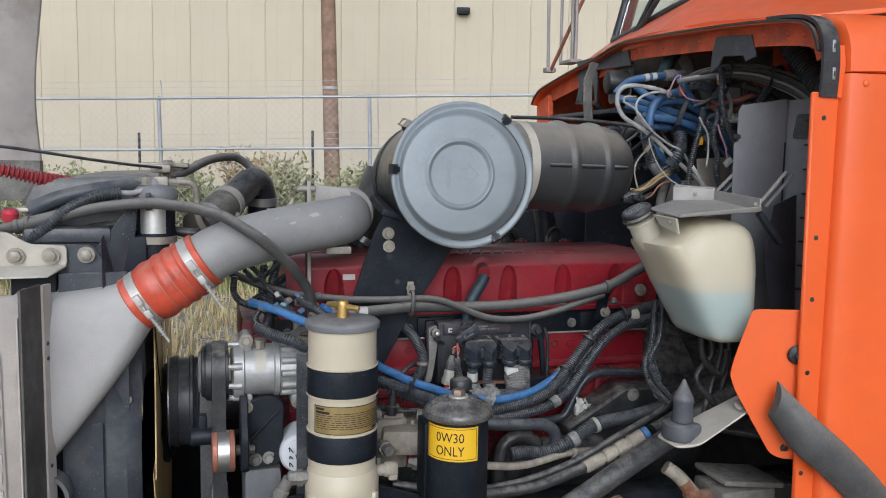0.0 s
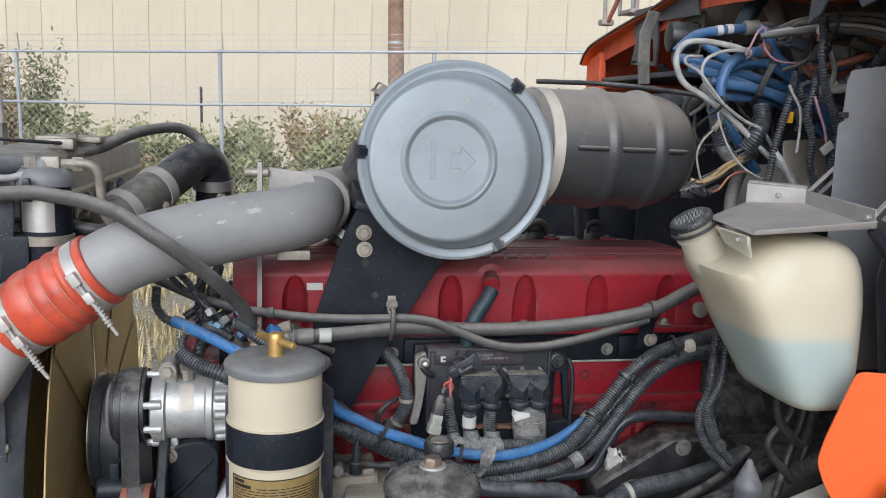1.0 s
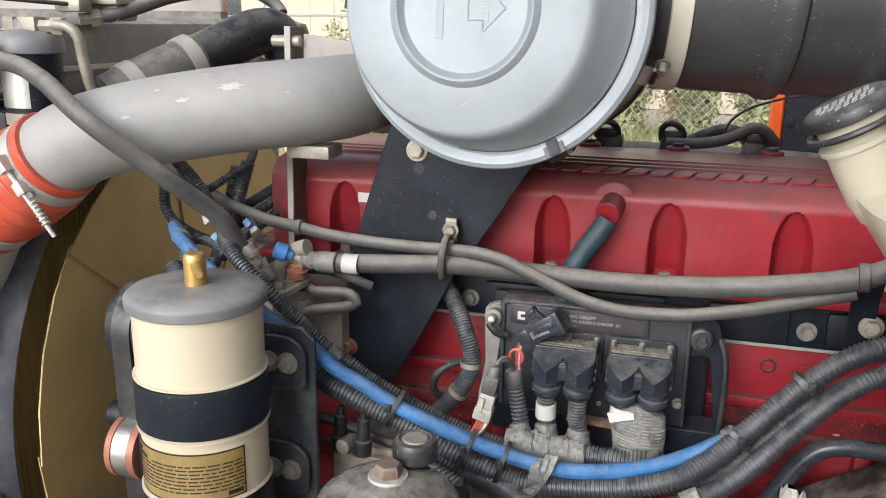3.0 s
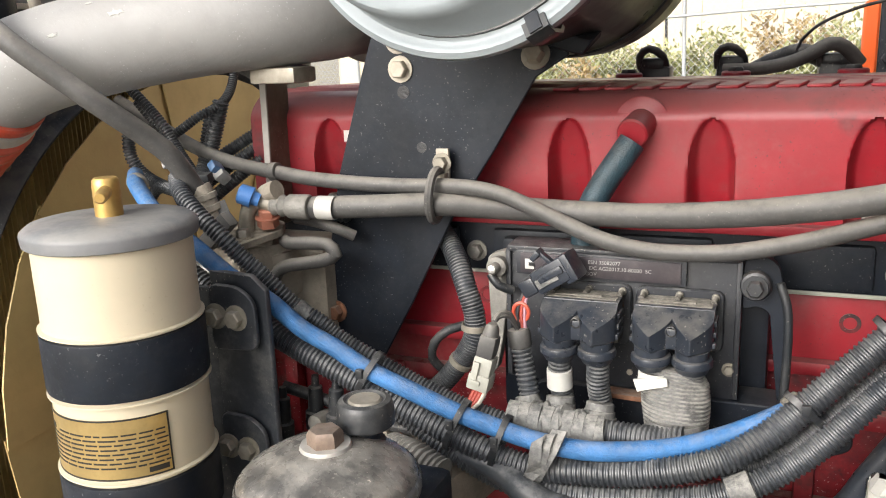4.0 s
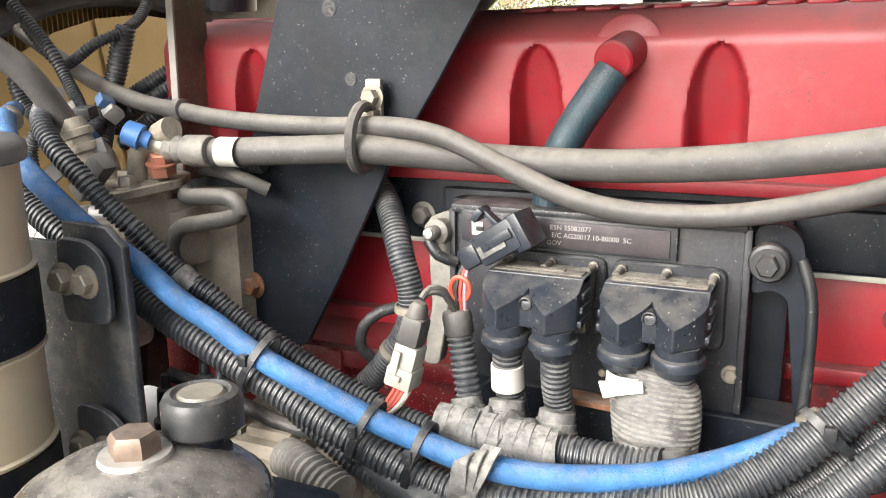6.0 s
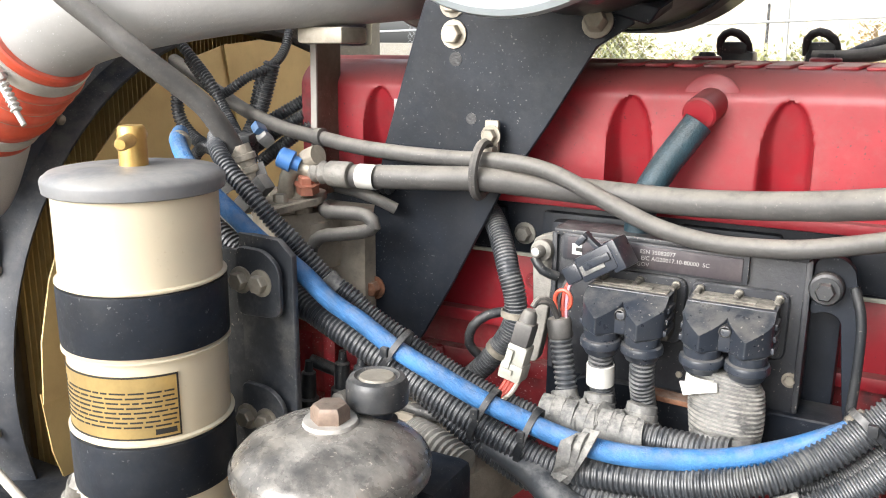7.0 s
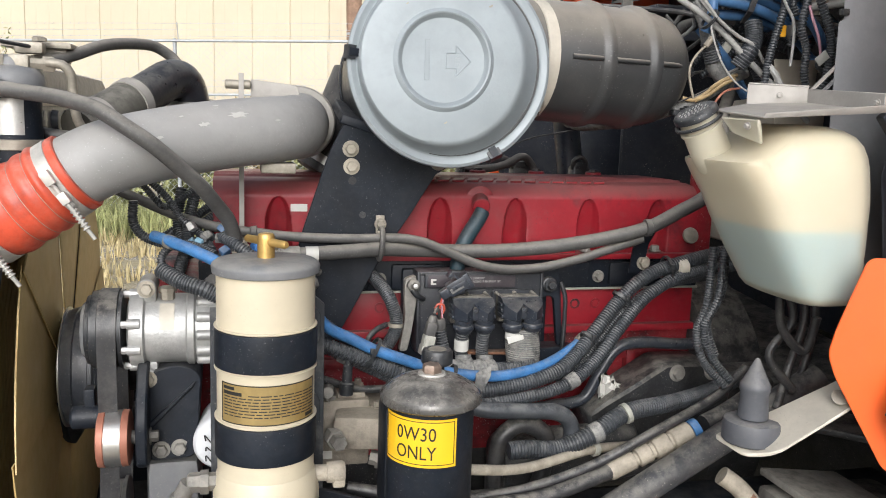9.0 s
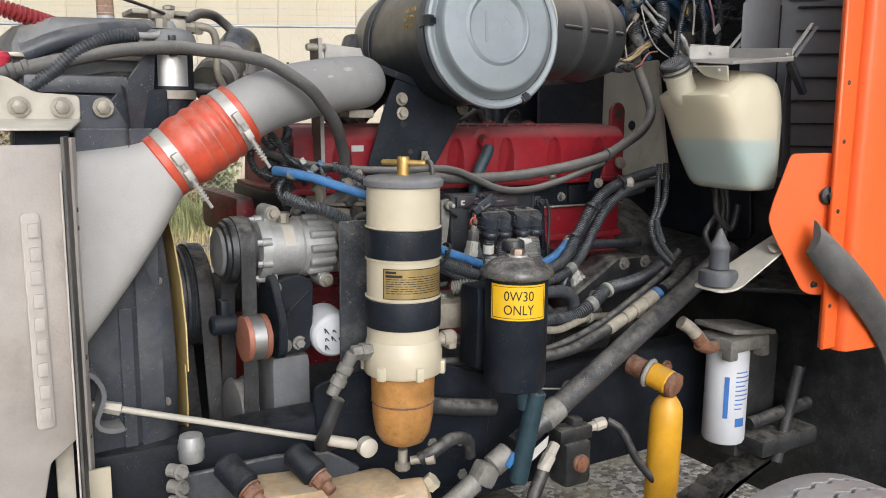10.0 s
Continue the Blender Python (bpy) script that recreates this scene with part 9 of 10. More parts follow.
for i in range(26):
    y, z = rnd.uniform(1.95, 2.7), rnd.uniform(1.92, 2.10)
    x = rnd.uniform(1.40, 1.58)
    dy, dz = rnd.uniform(-0.25, 0.25), rnd.uniform(-0.08, 0.05)
    pts = [(x, y, z), (x - rnd.uniform(0, 0.08), y + dy * 0.4, z + dz * 0.3 + rnd.uniform(-0.05, 0.05)), (x - rnd.uniform(0, 0.06), y + dy * 0.8, z + dz), (x, y + dy, z + dz * 1.4)]
    if i % 3 == 0:
        single("harness_loom", corrugated(pts, rnd.uniform(0.008, 0.014), 0.006, 0.002, 10), LOOM, "dusty black loom deep in the bulkhead", "cable loom", "deep bulkhead looms")
    else:
        single("harness_wire", hose(pts, rnd.uniform(0.003, 0.009), 8, 0.02), (RUBBER, WIRE_GREY, RUBBER_DUSTY, TEAL, BLUE_DARK)[i % 5], "dusty wire deep in the bulkhead", "wire", "deep bulkhead wires")
motor = thing("blower_motor", (1.27, 2.39, 2.06), "round black blower motor on a steel hanger", "motor")
part("drum", lathe((1.215, 2.38, 2.108), (1, -0.15, 0), [(0, 0.012), (0.001, 0.028), (0.004, 0.034), (0.010, 0.036), (0.065, 0.036), (0.070, 0.030)], 32), PLASTIC, motor)
part("drum_plate", plate(rounded([(1.286, 2.36, 2.06), (1.286, 2.50, 2.05), (1.286, 2.50, 2.17), (1.286, 2.34, 2.17)], 0.02), (0.005, 0, 0), 0.001), CAST_DIRTY, motor)
part("hanger", join(ribbon([(1.20, 2.43, 2.17), (1.19, 2.45, 2.12), (1.195, 2.46, 2.05), (1.20, 2.46, 2.0)], 0.03, 0.008, (1, 0.3, 0))), CAST_DIRTY, motor)
for i in range(9):
    single("relay", block((1.26 + rnd.uniform(0, 0.26), 2.0 + rnd.uniform(-0.12, 0.3), 1.82 + rnd.uniform(0, 0.26)), (rnd.uniform(0.02, 0.05), 0.03, rnd.uniform(0.02, 0.05)), 0.004, turned(0, rnd.uniform(-30, 30), rnd.uniform(-30, 30))), (PLASTIC, CAST_DIRTY, GREY_PLASTIC, RUBBER)[i % 4], "small dusty relay or junction on the bulkhead", "relay", "bulkhead relays")
single("yellow_tag", join(block((1.275, 1.955, 1.926), (0.018, 0.010, 0.022), 0.003)), YELLOW_PAINT, "small amber connector among the wires", "connector")
single("white_tag", block((1.304, 1.868, 1.872), (0.026, 0.004, 0.017), 0.005, turned(ry=-40)), WHITE, "white paper tag on a loom", "tag")
for pts in ([(1.128, 1.85, 1.532), (1.117, 1.84, 1.441), (1.094, 1.84, 1.387), (1.113, 1.84, 1.331), (1.150, 1.83, 1.285)], [(1.112, 1.86, 1.529), (1.101, 1.85, 1.427), (1.085, 1.85, 1.373), (1.098, 1.84, 1.321), (1.14, 1.83, 1.275)], [(1.135, 1.86, 1.53), (1.13, 1.85, 1.45), (1.105, 1.85, 1.39), (1.12, 1.84, 1.33)]):
    single("drop_loom", corrugated(pts, 0.0078, 0.0048, 0.0014), LOOM, "thin black loom hanging below the washer bottle", "cable loom", "looms below the bottle")
for pts in ([(1.18, 1.75, 1.50), (1.20, 1.74, 1.42), (1.16, 1.74, 1.36), (1.20, 1.72, 1.30)], [(1.14, 1.70, 1.49), (1.15, 1.70, 1.42), (1.19, 1.69, 1.38), (1.20, 1.68, 1.44)], [(1.22, 1.76, 1.50), (1.23, 1.75, 1.42), (1.20, 1.74, 1.33), (1.17, 1.72, 1.27)], [(1.26, 1.78, 1.50), (1.26, 1.76, 1.40), (1.23, 1.75, 1.30)]):
    single("drop_cable", hose(pts, 0.0075, 10), RUBBER, "dusty black cable under the washer bottle", "cable", "cables below the bottle")
single("loom_joint", join(lathe((1.105, 1.972, 1.470), (1, 0.05, 0.2), [(0, 0.010), (0.004, 0.016), (0.02, 0.016), (0.024, 0.010)], 16)), BEIGE, "pale tape collar on the main loom", "collar")

# dusty lines and castings deep behind the air lines
for pts, r, m in (([(1.275, 2.16, 2.10), (1.290, 2.15, 2.145), (1.310, 2.15, 2.175)], 0.019, TEAL), ([(1.365, 2.15, 2.11), (1.350, 2.15, 2.145), (1.335, 2.16, 2.175)], 0.019, CAST_DIRTY), ([(1.19, 2.22, 1.90), (1.20, 2.21, 1.945), (1.25, 2.20, 1.962), (1.31, 2.20, 1.955), (1.36, 2.21, 1.93)], 0.014, RUBBER_DUSTY), ([(1.37, 2.05, 1.95), (1.41, 2.02, 1.99), (1.47, 2.0, 2.02), (1.54, 1.98, 2.04)], 0.010, TAPE),
                  ([(1.34, 2.02, 2.02), (1.40, 1.98, 2.035), (1.46, 1.95, 2.06), (1.53, 1.93, 2.10)], 0.008, COPPER), ([(1.36, 1.99, 1.98), (1.42, 1.95, 1.99), (1.50, 1.92, 2.01)], 0.009, WIRE_GREY), ([(1.38, 1.93, 2.07), (1.44, 1.92, 2.05), (1.50, 1.93, 2.02), (1.55, 1.97, 1.98)], 0.009, RUBBER_DUSTY), ([(1.31, 2.10, 2.07), (1.38, 2.08, 2.08), (1.46, 2.05, 2.10), (1.55, 2.0, 2.13)], 0.0085, RUBBER_DUSTY)):
    single("deep_line", hose(pts, r, 14), m, "dusty line deep behind the blue air lines", "hose", "deep bulkhead lines")
for p, s, m in (((1.40, 2.10, 2.10), (0.05, 0.04, 0.05), CAST_DIRTY), ((1.45, 2.04, 2.06), (0.06, 0.04, 0.04), CAST_DIRTY), ((1.38, 2.0, 1.99), (0.03, 0.03, 0.045), TAN_SLEEVE), ((1.22, 2.14, 1.975), (0.04, 0.02, 0.035), SLATE), ((1.50, 2.0, 2.10), (0.05, 0.05, 0.05), RUST)):
    single("junction_block", join(block(p, s, 0.006, turned(8, -12, 20)), lathe(v3(p) + v3((0, -s[1] / 2, 0)), (-0.3, -1, 0.1), [(0, 0.012), (0.008, 0.012), (0.010, 0.007), (0.022, 0.007)], 8)), m, "dusty cast junction block on the bulkhead", "junction", "bulkhead junctions")


# ---- brackets at the cab corner ----
ob = thing("corner_bracket", (1.20, 1.49, 1.25), "orange painted corner plate with a black knob", "bracket")
part("plate", plate(rounded([(1.115, 1.482, 1.573), (1.090, 1.500, 1.470), (1.085, 1.506, 1.432), (1.095, 1.500, 1.400), (1.160, 1.464, 1.272), (1.180, 1.456, 1.262), (1.246, 1.424, 1.262), (1.250, 1.420, 1.577)], 0.012), (0.002, 0.004, 0), 0.001), ORANGE, ob)
part("knob", lathe((1.199, 1.446, 1.483), (-0.4, -1, 0), [(0, 0.0195), (0.003, 0.0205), (0.008, 0.018), (0.010, 0.008), (0.018, 0.007)], 28), PLASTIC, ob)
for x, z in ((1.237, 1.535), (1.188, 1.285)):
    part("screw", hexbolt((x, 1.431 + (1.237 - x) * 0.48, z), (-0.2, -1, 0), 0.0065, 0.005), ORANGE if z > 1.5 else DARK, ob)
FLAP_UP = spline([(1.150, 1.437, 1.432), (1.200, 1.402, 1.375), (1.250, 1.389, 1.332), (1.302, 1.386, 1.288), (1.383, 1.383, 1.21), (1.45, 1.38, 1.12), (1.50, 1.38, 1.03)], 0.02)
FLAP_LOW = spline([(1.134, 1.440, 1.362), (1.168, 1.408, 1.300), (1.207, 1.389, 1.265), (1.262, 1.386, 1.218), (1.33, 1.383, 1.150), (1.385, 1.38, 1.07), (1.43, 1.38, 0.98)], 0.02)
rows = []
for i in range(30):
    u, w = FLAP_UP[int(i / 29 * (len(FLAP_UP) - 1))], FLAP_LOW[int(i / 29 * (len(FLAP_LOW) - 1))]
    ring = [u + (w - u) * k / 6 + v3((0, -0.020 * math.sin(math.pi * k / 6) ** 0.6 - 0.002, 0)) for k in range(7)]
    rows.append(ring + [w + v3((0, 0.003, 0)), u + (w - u) * 0.5 + v3((0, -0.004, 0)), u + v3((0, 0.003, 0))])
single("rubber_flap", loft(rows), RUBBER_DUSTY, "thick dusty black rubber flap on the orange corner", "rubber flap")

hm = thing("hood_rest", (1.03, 1.585, 1.27), "black rubber hood rest cone on a beige steel arm", "hood rest")
part("cone", lathe((1.028, 1.583, 1.312), (0.01, 0.02, 1), [(0, 0.020), (0.002, 0.0225), (0.040, 0.0205), (0.045, 0.0225), (0.052, 0.0225), (0.056, 0.020), (0.092, 0.003), (0.093, 0.001)], 36), REST, hm)
part("base", lathe((1.028, 1.583, 1.276), (0.01, 0.02, 1), [(0, 0.040), (0.003, 0.043), (0.026, 0.043), (0.033, 0.041), (0.036, 0.036), (0.036, 0.02)], 40), REST, hm)
part("arm", plate(rounded([(0.985, 1.62, 1.270), (0.995, 1.545, 1.266), (1.04, 1.535, 1.270), (1.125, 1.50, 1.345), (1.20, 1.50, 1.395), (1.215, 1.55, 1.400), (1.10, 1.60, 1.32), (1.05, 1.625, 1.276)], 0.018), (0, 0, 0.006), 0.0015), BEIGE, hm)
part("arm_bolt", lathe((1.120, 1.515, 1.362), (-0.3, -0.6, 0.7), [(0, 0.012), (0.003, 0.012), (0.004, 0.008)], 20), ZINC, hm)

# ---- chassis ----
rail = thing("frame_rail", (0.9, 1.88, 0.77), "black painted steel chassis frame rail with bolts", "frame rail")
part("web", block((1.35, 1.858, 0.905), (3.3, 0.010, 0.270), 0.002), BLACK, rail)
for z in (1.036, 0.774):
    part("rail_flange", block((1.35, 1.90, z), (3.3, 0.085, 0.010), 0.003), BLACK, rail)
for x, z in ((0.44, 0.93), (0.515, 0.92), (0.52, 0.84), (1.16, 0.90), (1.165, 0.80), (1.17, 0.99), (0.83, 0.99), (0.12, 0.95)):
    part("bolt", hexbolt((x, 1.853, z), (0, -1, 0), 0.013, 0.010), RUST if x > 1 else CAST_DIRTY, rail)
part("plate", join(plate(rounded([(0.18, 1.845, 0.86), (0.58, 1.845, 0.80), (0.60, 1.845, 1.06), (0.40, 1.845, 1.13), (0.16, 1.845, 1.11)], 0.03), (0, 0.010, 0), 0.002)), BLACK, rail)
label = part("rail_sticker", plate([(0.735, 1.852, 0.965), (0.84, 1.852, 0.945), (0.855, 1.852, 0.985), (0.74, 1.852, 1.005)], (0, -0.001, 0), 0.0), WHITE, rail, "white-edged warning sticker")
part("sticker_face", plate([(0.741, 1.850, 0.969), (0.836, 1.850, 0.951), (0.849, 1.850, 0.982), (0.745, 1.850, 1.001)], (0, -0.0006, 0), 0.0), BLACK, label)
for i in range(4):
    part("sticker_bar", block((0.80 + i * 0.012, 1.8485, 0.965 + i * 0.004), (0.006, 0.001, 0.018), 0.0, turned(ry=35)), WHITE, label)
part("far_rail", block((1.35, 2.76, 0.905), (3.3, 0.05, 0.27), 0.004), BLACK, rail)
part("rear_hanger", join(block((1.42, 1.80, 0.90), (0.16, 0.10, 0.34), 0.02), block((1.60, 1.75, 0.78), (0.5, 0.16, 0.05), 0.015), rod((1.35, 1.72, 0.84), (1.75, 1.70, 0.88), 0.018, 12), rod((1.45, 1.70, 0.72), (1.52, 1.70, 0.98), 0.016, 12)), DARK, rail)
single("inner_fender", loft([[(x, y, z), (x, y + 0.01, z), (x + 0.01, y + 0.01, z - 0.01), (x + 0.01, y, z - 0.01)] for x, y, z in ((1.24, 1.78, 1.27), (1.45, 1.76, 1.22), (1.62, 1.70, 1.10), (1.72, 1.66, 0.9))]), BLACK, "black splash panel behind the wheel", "splash panel")
single("lower_firewall", join(plate([(1.58, 1.45, 0.55), (1.58, 2.9, 0.55), (1.58, 2.9, 1.25), (1.58, 1.45, 1.25)], (0.02, 0, 0), 0.002), plate([(1.26, 1.80, 1.20), (1.60, 1.46, 1.20), (1.60, 2.6, 1.30), (1.30, 2.6, 1.30)], (0, 0, 0.012), 0.002)), DARK, "oily black lower firewall and floor", "firewall", kind="structure")

st = thing("steering_shaft", (0.85, 1.74, 0.84), "worn grey steering shaft that slopes under the cab", "steering shaft")
S0, S1 = v3((1.27, 1.748, 1.315)), v3((0.60, 1.742, 0.935))
SD = unit(S1 - S0)
part("tube", lathe(S0, SD, [(0, 0.024), (0.005, 0.0255), (0.66, 0.0255), (0.665, 0.028), (0.70, 0.028), (0.705, 0.024), (0.78, 0.024)], 30), mat("worn_grey_black_tube", (0.060, 0.061, 0.066), 0.40, 0.3, var=0.3, scale=14, dust=0.45, film=0.10, specks=0.8), st)
part("sleeve", lathe(S0 + SD * 0.64, SD, [(0, 0.026), (0.002, 0.029), (0.05, 0.029), (0.052, 0.026)], 30), CAST_DIRTY, st)
part("joint", join(lathe(S0 + SD * 0.80, SD, [(0, 0.02), (0.004, 0.026), (0.05, 0.026), (0.054, 0.02)], 24), block(S0 + SD * 0.875, (0.05, 0.045, 0.05), 0.012, turned(ry=30)), rod(S0 + SD * 0.90, S0 + SD * 1.0, 0.022, 20, 0.004)), CAST_DIRTY, st)
part("paper_tag", plate([S0 + SD * 0.70 + v3((0.0, -0.030, -0.02)), S0 + SD * 0.77 + v3((0, -0.030, -0.02)), S0 + SD * 0.775 + v3((0, -0.030, -0.045)), S0 + SD * 0.705 + v3((0, -0.030, -0.042))], (0, -0.001, 0), 0.0), WHITE, st)
part("blue_clip", block(S0 + SD * 0.815 + v3((0.0, -0.026, 0.0)), (0.016, 0.010, 0.035), 0.003, turned(ry=40)), BLUE, st)

gear = thing("steering_gear", (0.12, 1.74, 0.72), "rust-stained steering gear with a cream top", "steering gear")
part("housing", join(block((0.14, 1.73, 0.87), (0.32, 0.15, 0.13), 0.03), lathe((0.26, 1.70, 0.875), (0.9, -0.3, 0.1), [(0, 0.055), (0.02, 0.06), (0.07, 0.056), (0.08, 0.03)], 28), block((0.05, 1.72, 0.965), (0.13, 0.11, 0.03), 0.010, turned(ry=6))), mat("rust_stained_cream", (0.50, 0.36, 0.20), 0.7, var=0.3, scale=14, dust=0.4, stain=(0.25, 0.09, 0.04), stain_amount=0.9, bump=0.3), gear)
for p in ((-0.024, 1.68, 0.992), (0.106, 1.68, 0.984)):
    p, d = v3(p), unit((0.35, -0.72, -0.45))
    part("boss", rod(p - d * 0.085, p - d * 0.012, 0.026, 22, 0.008), BLACK, gear)
    bolt = part("bolt", join(lathe(p - d * 0.012, d, [(0, 0.022), (0.004, 0.022)], 20), lathe(p - d * 0.008, d, [(0, 0.019), (0.016, 0.019), (0.018, 0.016)], 6)), RUST, gear)
    part("stud", lathe(p + d * 0.010, d, [(0, 0.011), (0.016, 0.011), (0.018, 0.008)], 14), RUST, bolt)
part("mount_plate", plate([(-0.125, 1.795, 0.86), (-0.125, 1.795, 1.000), (0.06, 1.795, 1.000), (0.17, 1.795, 0.985), (0.24, 1.795, 0.94), (0.20, 1.795, 0.84)], (0, 0.014, 0), 0.003), SLATE, gear)
part("valve", lathe((-0.097, 1.80, 1.025), (0, 0, 1), [(0, 0.020), (0.004, 0.0225), (0.022, 0.0225), (0.023, 0.024), (0.030, 0.024), (0.048, 0.020), (0.052, 0.010)], 24), CAST, gear)
for i in range(4):
    part("hose_end", join(hexbolt((-0.125, 1.77, 1.02 - i * 0.03), (0.3, -1, 0.1), 0.010, 0.012), rod((-0.14, 1.79, 1.02 - i * 0.03), (-0.122, 1.77, 1.02 - i * 0.03), 0.012, 12)), CAST_DIRTY, gear)
part("drain_fitting", join(lathe((0.335, 1.715, 0.895), (0.4, -0.3, 0.5), [(0, 0.014), (0.02, 0.014), (0.02, 0.018), (0.04, 0.018)], 6)), CREAM, gear)

tie = thing("stay_rod", (0.05, 1.88, 0.94), "thin pale stay rod with threaded ends", "stay rod")
R0, R1 = v3((-0.222, 1.861, 1.129)), v3((0.255, 1.785, 0.983))
RD = unit(R1 - R0)
part("rod", lathe(R0, RD, [(0, 0.0062), (0.47, 0.0062)], 14), BEIGE, tie)
part("nut", lathe(R0 - RD * 0.01, RD, [(0, 0.011), (0.028, 0.012), (0.030, 0.008)], 6), BEIGE, tie)
part("rod_end", join(lathe(R1 - RD * 0.09, RD, [(0, 0.009), (0.004, 0.0115), (0.055, 0.0115), (0.06, 0.009)], 16), lathe(R1 + v3((-0.005, -0.012, 0)), (0, 1, 0), [(0, 0.016), (0.003, 0.020), (0.022, 0.020), (0.025, 0.016)], 20)), BEIGE, tie)
part("bracket", join(ribbon(spline([(-0.275, 1.845, 1.215), (-0.25, 1.845, 1.20), (-0.236, 1.845, 1.165), (-0.250, 1.845, 1.115), (-0.225, 1.845, 1.098), (-0.205, 1.845, 1.10)], 0.01), 0.05, 0.008, (0, 1, 0))), GREY_PLASTIC, tie)
part("stub", rod((-0.30, 1.865, 1.15), (-0.225, 1.861, 1.13), 0.009, 12), ZINC, tie)

ff = thing("spin_on_fuel_filter", (1.27, 1.735, 0.81), "white spin-on fuel filter with blue print under a rusty head", "fuel filter")
QX, QY = 1.268, 1.735
c2 = part("can", lathe((QX, QY, 0.808), (0, 0, 1), [(0, 0.040), (0.004, 0.050), (0.012, 0.054), (0.24, 0.054), (0.252, 0.050)], 44), WHITE_CAN, ff)
w2 = lambda u, z, h: v3((QX + (0.0544 + h) * math.sin(u / 0.054), QY - (0.0544 + h) * math.cos(u / 0.054), z))
rnd = random.Random(17)
for i in range(9):
    u0 = -0.012
    part("print_bar", wrap(u0, u0 + rnd.uniform(0.02, 0.05), 1.005 - i * 0.012, 1.008 - i * 0.012, lambda u, z, h: w2(u - 0.012, z, h), n=4), BLUE_INK, c2)
part("brand_bar", wrap(-0.052, -0.040, 0.885, 0.995, lambda u, z, h: w2(u, z, h), n=3), BLUE_INK, c2)
part("logo_bar", wrap(-0.010, 0.018, 0.862, 0.885, lambda u, z, h: w2(u - 0.01, z, h), n=4), BLUE_INK, c2)
part("head", join(block((QX + 0.005, QY - 0.005, 1.082), (0.150, 0.12, 0.036), 0.010), block((QX + 0.02, QY, 1.112), (0.165, 0.13, 0.014), 0.005, turned(ry=7)), block((QX - 0.055, QY - 0.05, 1.06), (0.03, 0.03, 0.03), 0.006), block((QX + 0.065, QY - 0.05, 1.058), (0.03, 0.03, 0.03), 0.006)), CAST_DIRTY, ff)
part("elbow", join(hose([(1.195, 1.72, 1.078), (1.165, 1.715, 1.078), (1.148, 1.715, 1.088), (1.125, 1.72, 1.115)], 0.0165, 16), lathe((1.155, 1.716, 1.082), (-0.8, 0.1, 0.5), [(0, 0.018), (0.02, 0.019), (0.022, 0.017)], 16)), RUST, ff)
part("sleeve", hose([(1.150, 1.716, 1.088), (1.115, 1.725, 1.128), (1.085, 1.735, 1.150)], 0.0165, 16), TAN_SLEEVE, ff)

sh = thing("shock_absorber", (1.0, 1.70, 0.30), "yellow shock absorber with a rusty upper bolt", "shock absorber")
part("body", lathe((1.012, 1.71, 0.28), (0.02, 0, 1), [(0, 0.040), (0.62, 0.040), (0.668, 0.038), (0.685, 0.030), (0.70, 0.02)], 36), YELLOW_PAINT, sh)
part("eye", rod((1.003, 1.742, 1.028), (1.014, 1.690, 1.016), 0.031, 28, 0.004), YELLOW_PAINT, sh)
part("bush", rod((0.998, 1.755, 1.031), (1.002, 1.744, 1.028), 0.037, 28, 0.004), SHELF, sh)
part("bolt", rod((0.990, 1.800, 1.040), (0.998, 1.756, 1.031), 0.026, 20), RUST, sh)
part("bolt_head", lathe((1.013, 1.692, 1.017), (0.24, -0.94, -0.25), [(0, 0.030), (0.005, 0.033), (0.016, 0.032), (0.021, 0.024)], 8), RUST, sh)


def tread_skin():
    """Ribbed tread; the grooves wander in a zigzag round the wheel."""
    verts, faces = [], []
    n = 240
    for k in range(n):
        w = 2 * math.pi * k / n
        zig = 0.004 * (1 if (k // 2) % 2 else -1)
        prof = [(0, 0.36), (0.005, 0.42), (0.018, 0.465), (0.034, 0.487), (0.045, 0.491)]
        for g in (0.085, 0.130, 0.175, 0.220):
            prof += [(g - 0.005 + zig, 0.494), (g - 0.004 + zig, 0.484), (g + 0.003 + zig, 0.484), (g + 0.004 + zig, 0.494)]
        prof += [(0.260, 0.491), (0.271, 0.487), (0.287, 0.465), (0.30, 0.42), (0.305, 0.36)]
        for h, r in prof:
            verts.append((0.86 + r * math.cos(w), 0.985 + h, 0.495 + r * math.sin(w)))
    m = len(prof)
    for k in range(n):
        k2 = (k + 1) % n
        for j in range(m - 1):
            faces.append((k * m + j, k * m + j + 1, k2 * m + j + 1, k2 * m + j))
    return verts, faces


tyre = part("wheel", tread_skin(), TREAD, cab, "grey dusty tyre with ribbed tread", smooth=30)
part("rim", lathe((0.86, 1.005, 0.495), (0, 1, 0), [(0, 0.30), (0.01, 0.37), (0.25, 0.37), (0.26, 0.20), (0.27, 0.05)], 40), BEIGE, tyre)

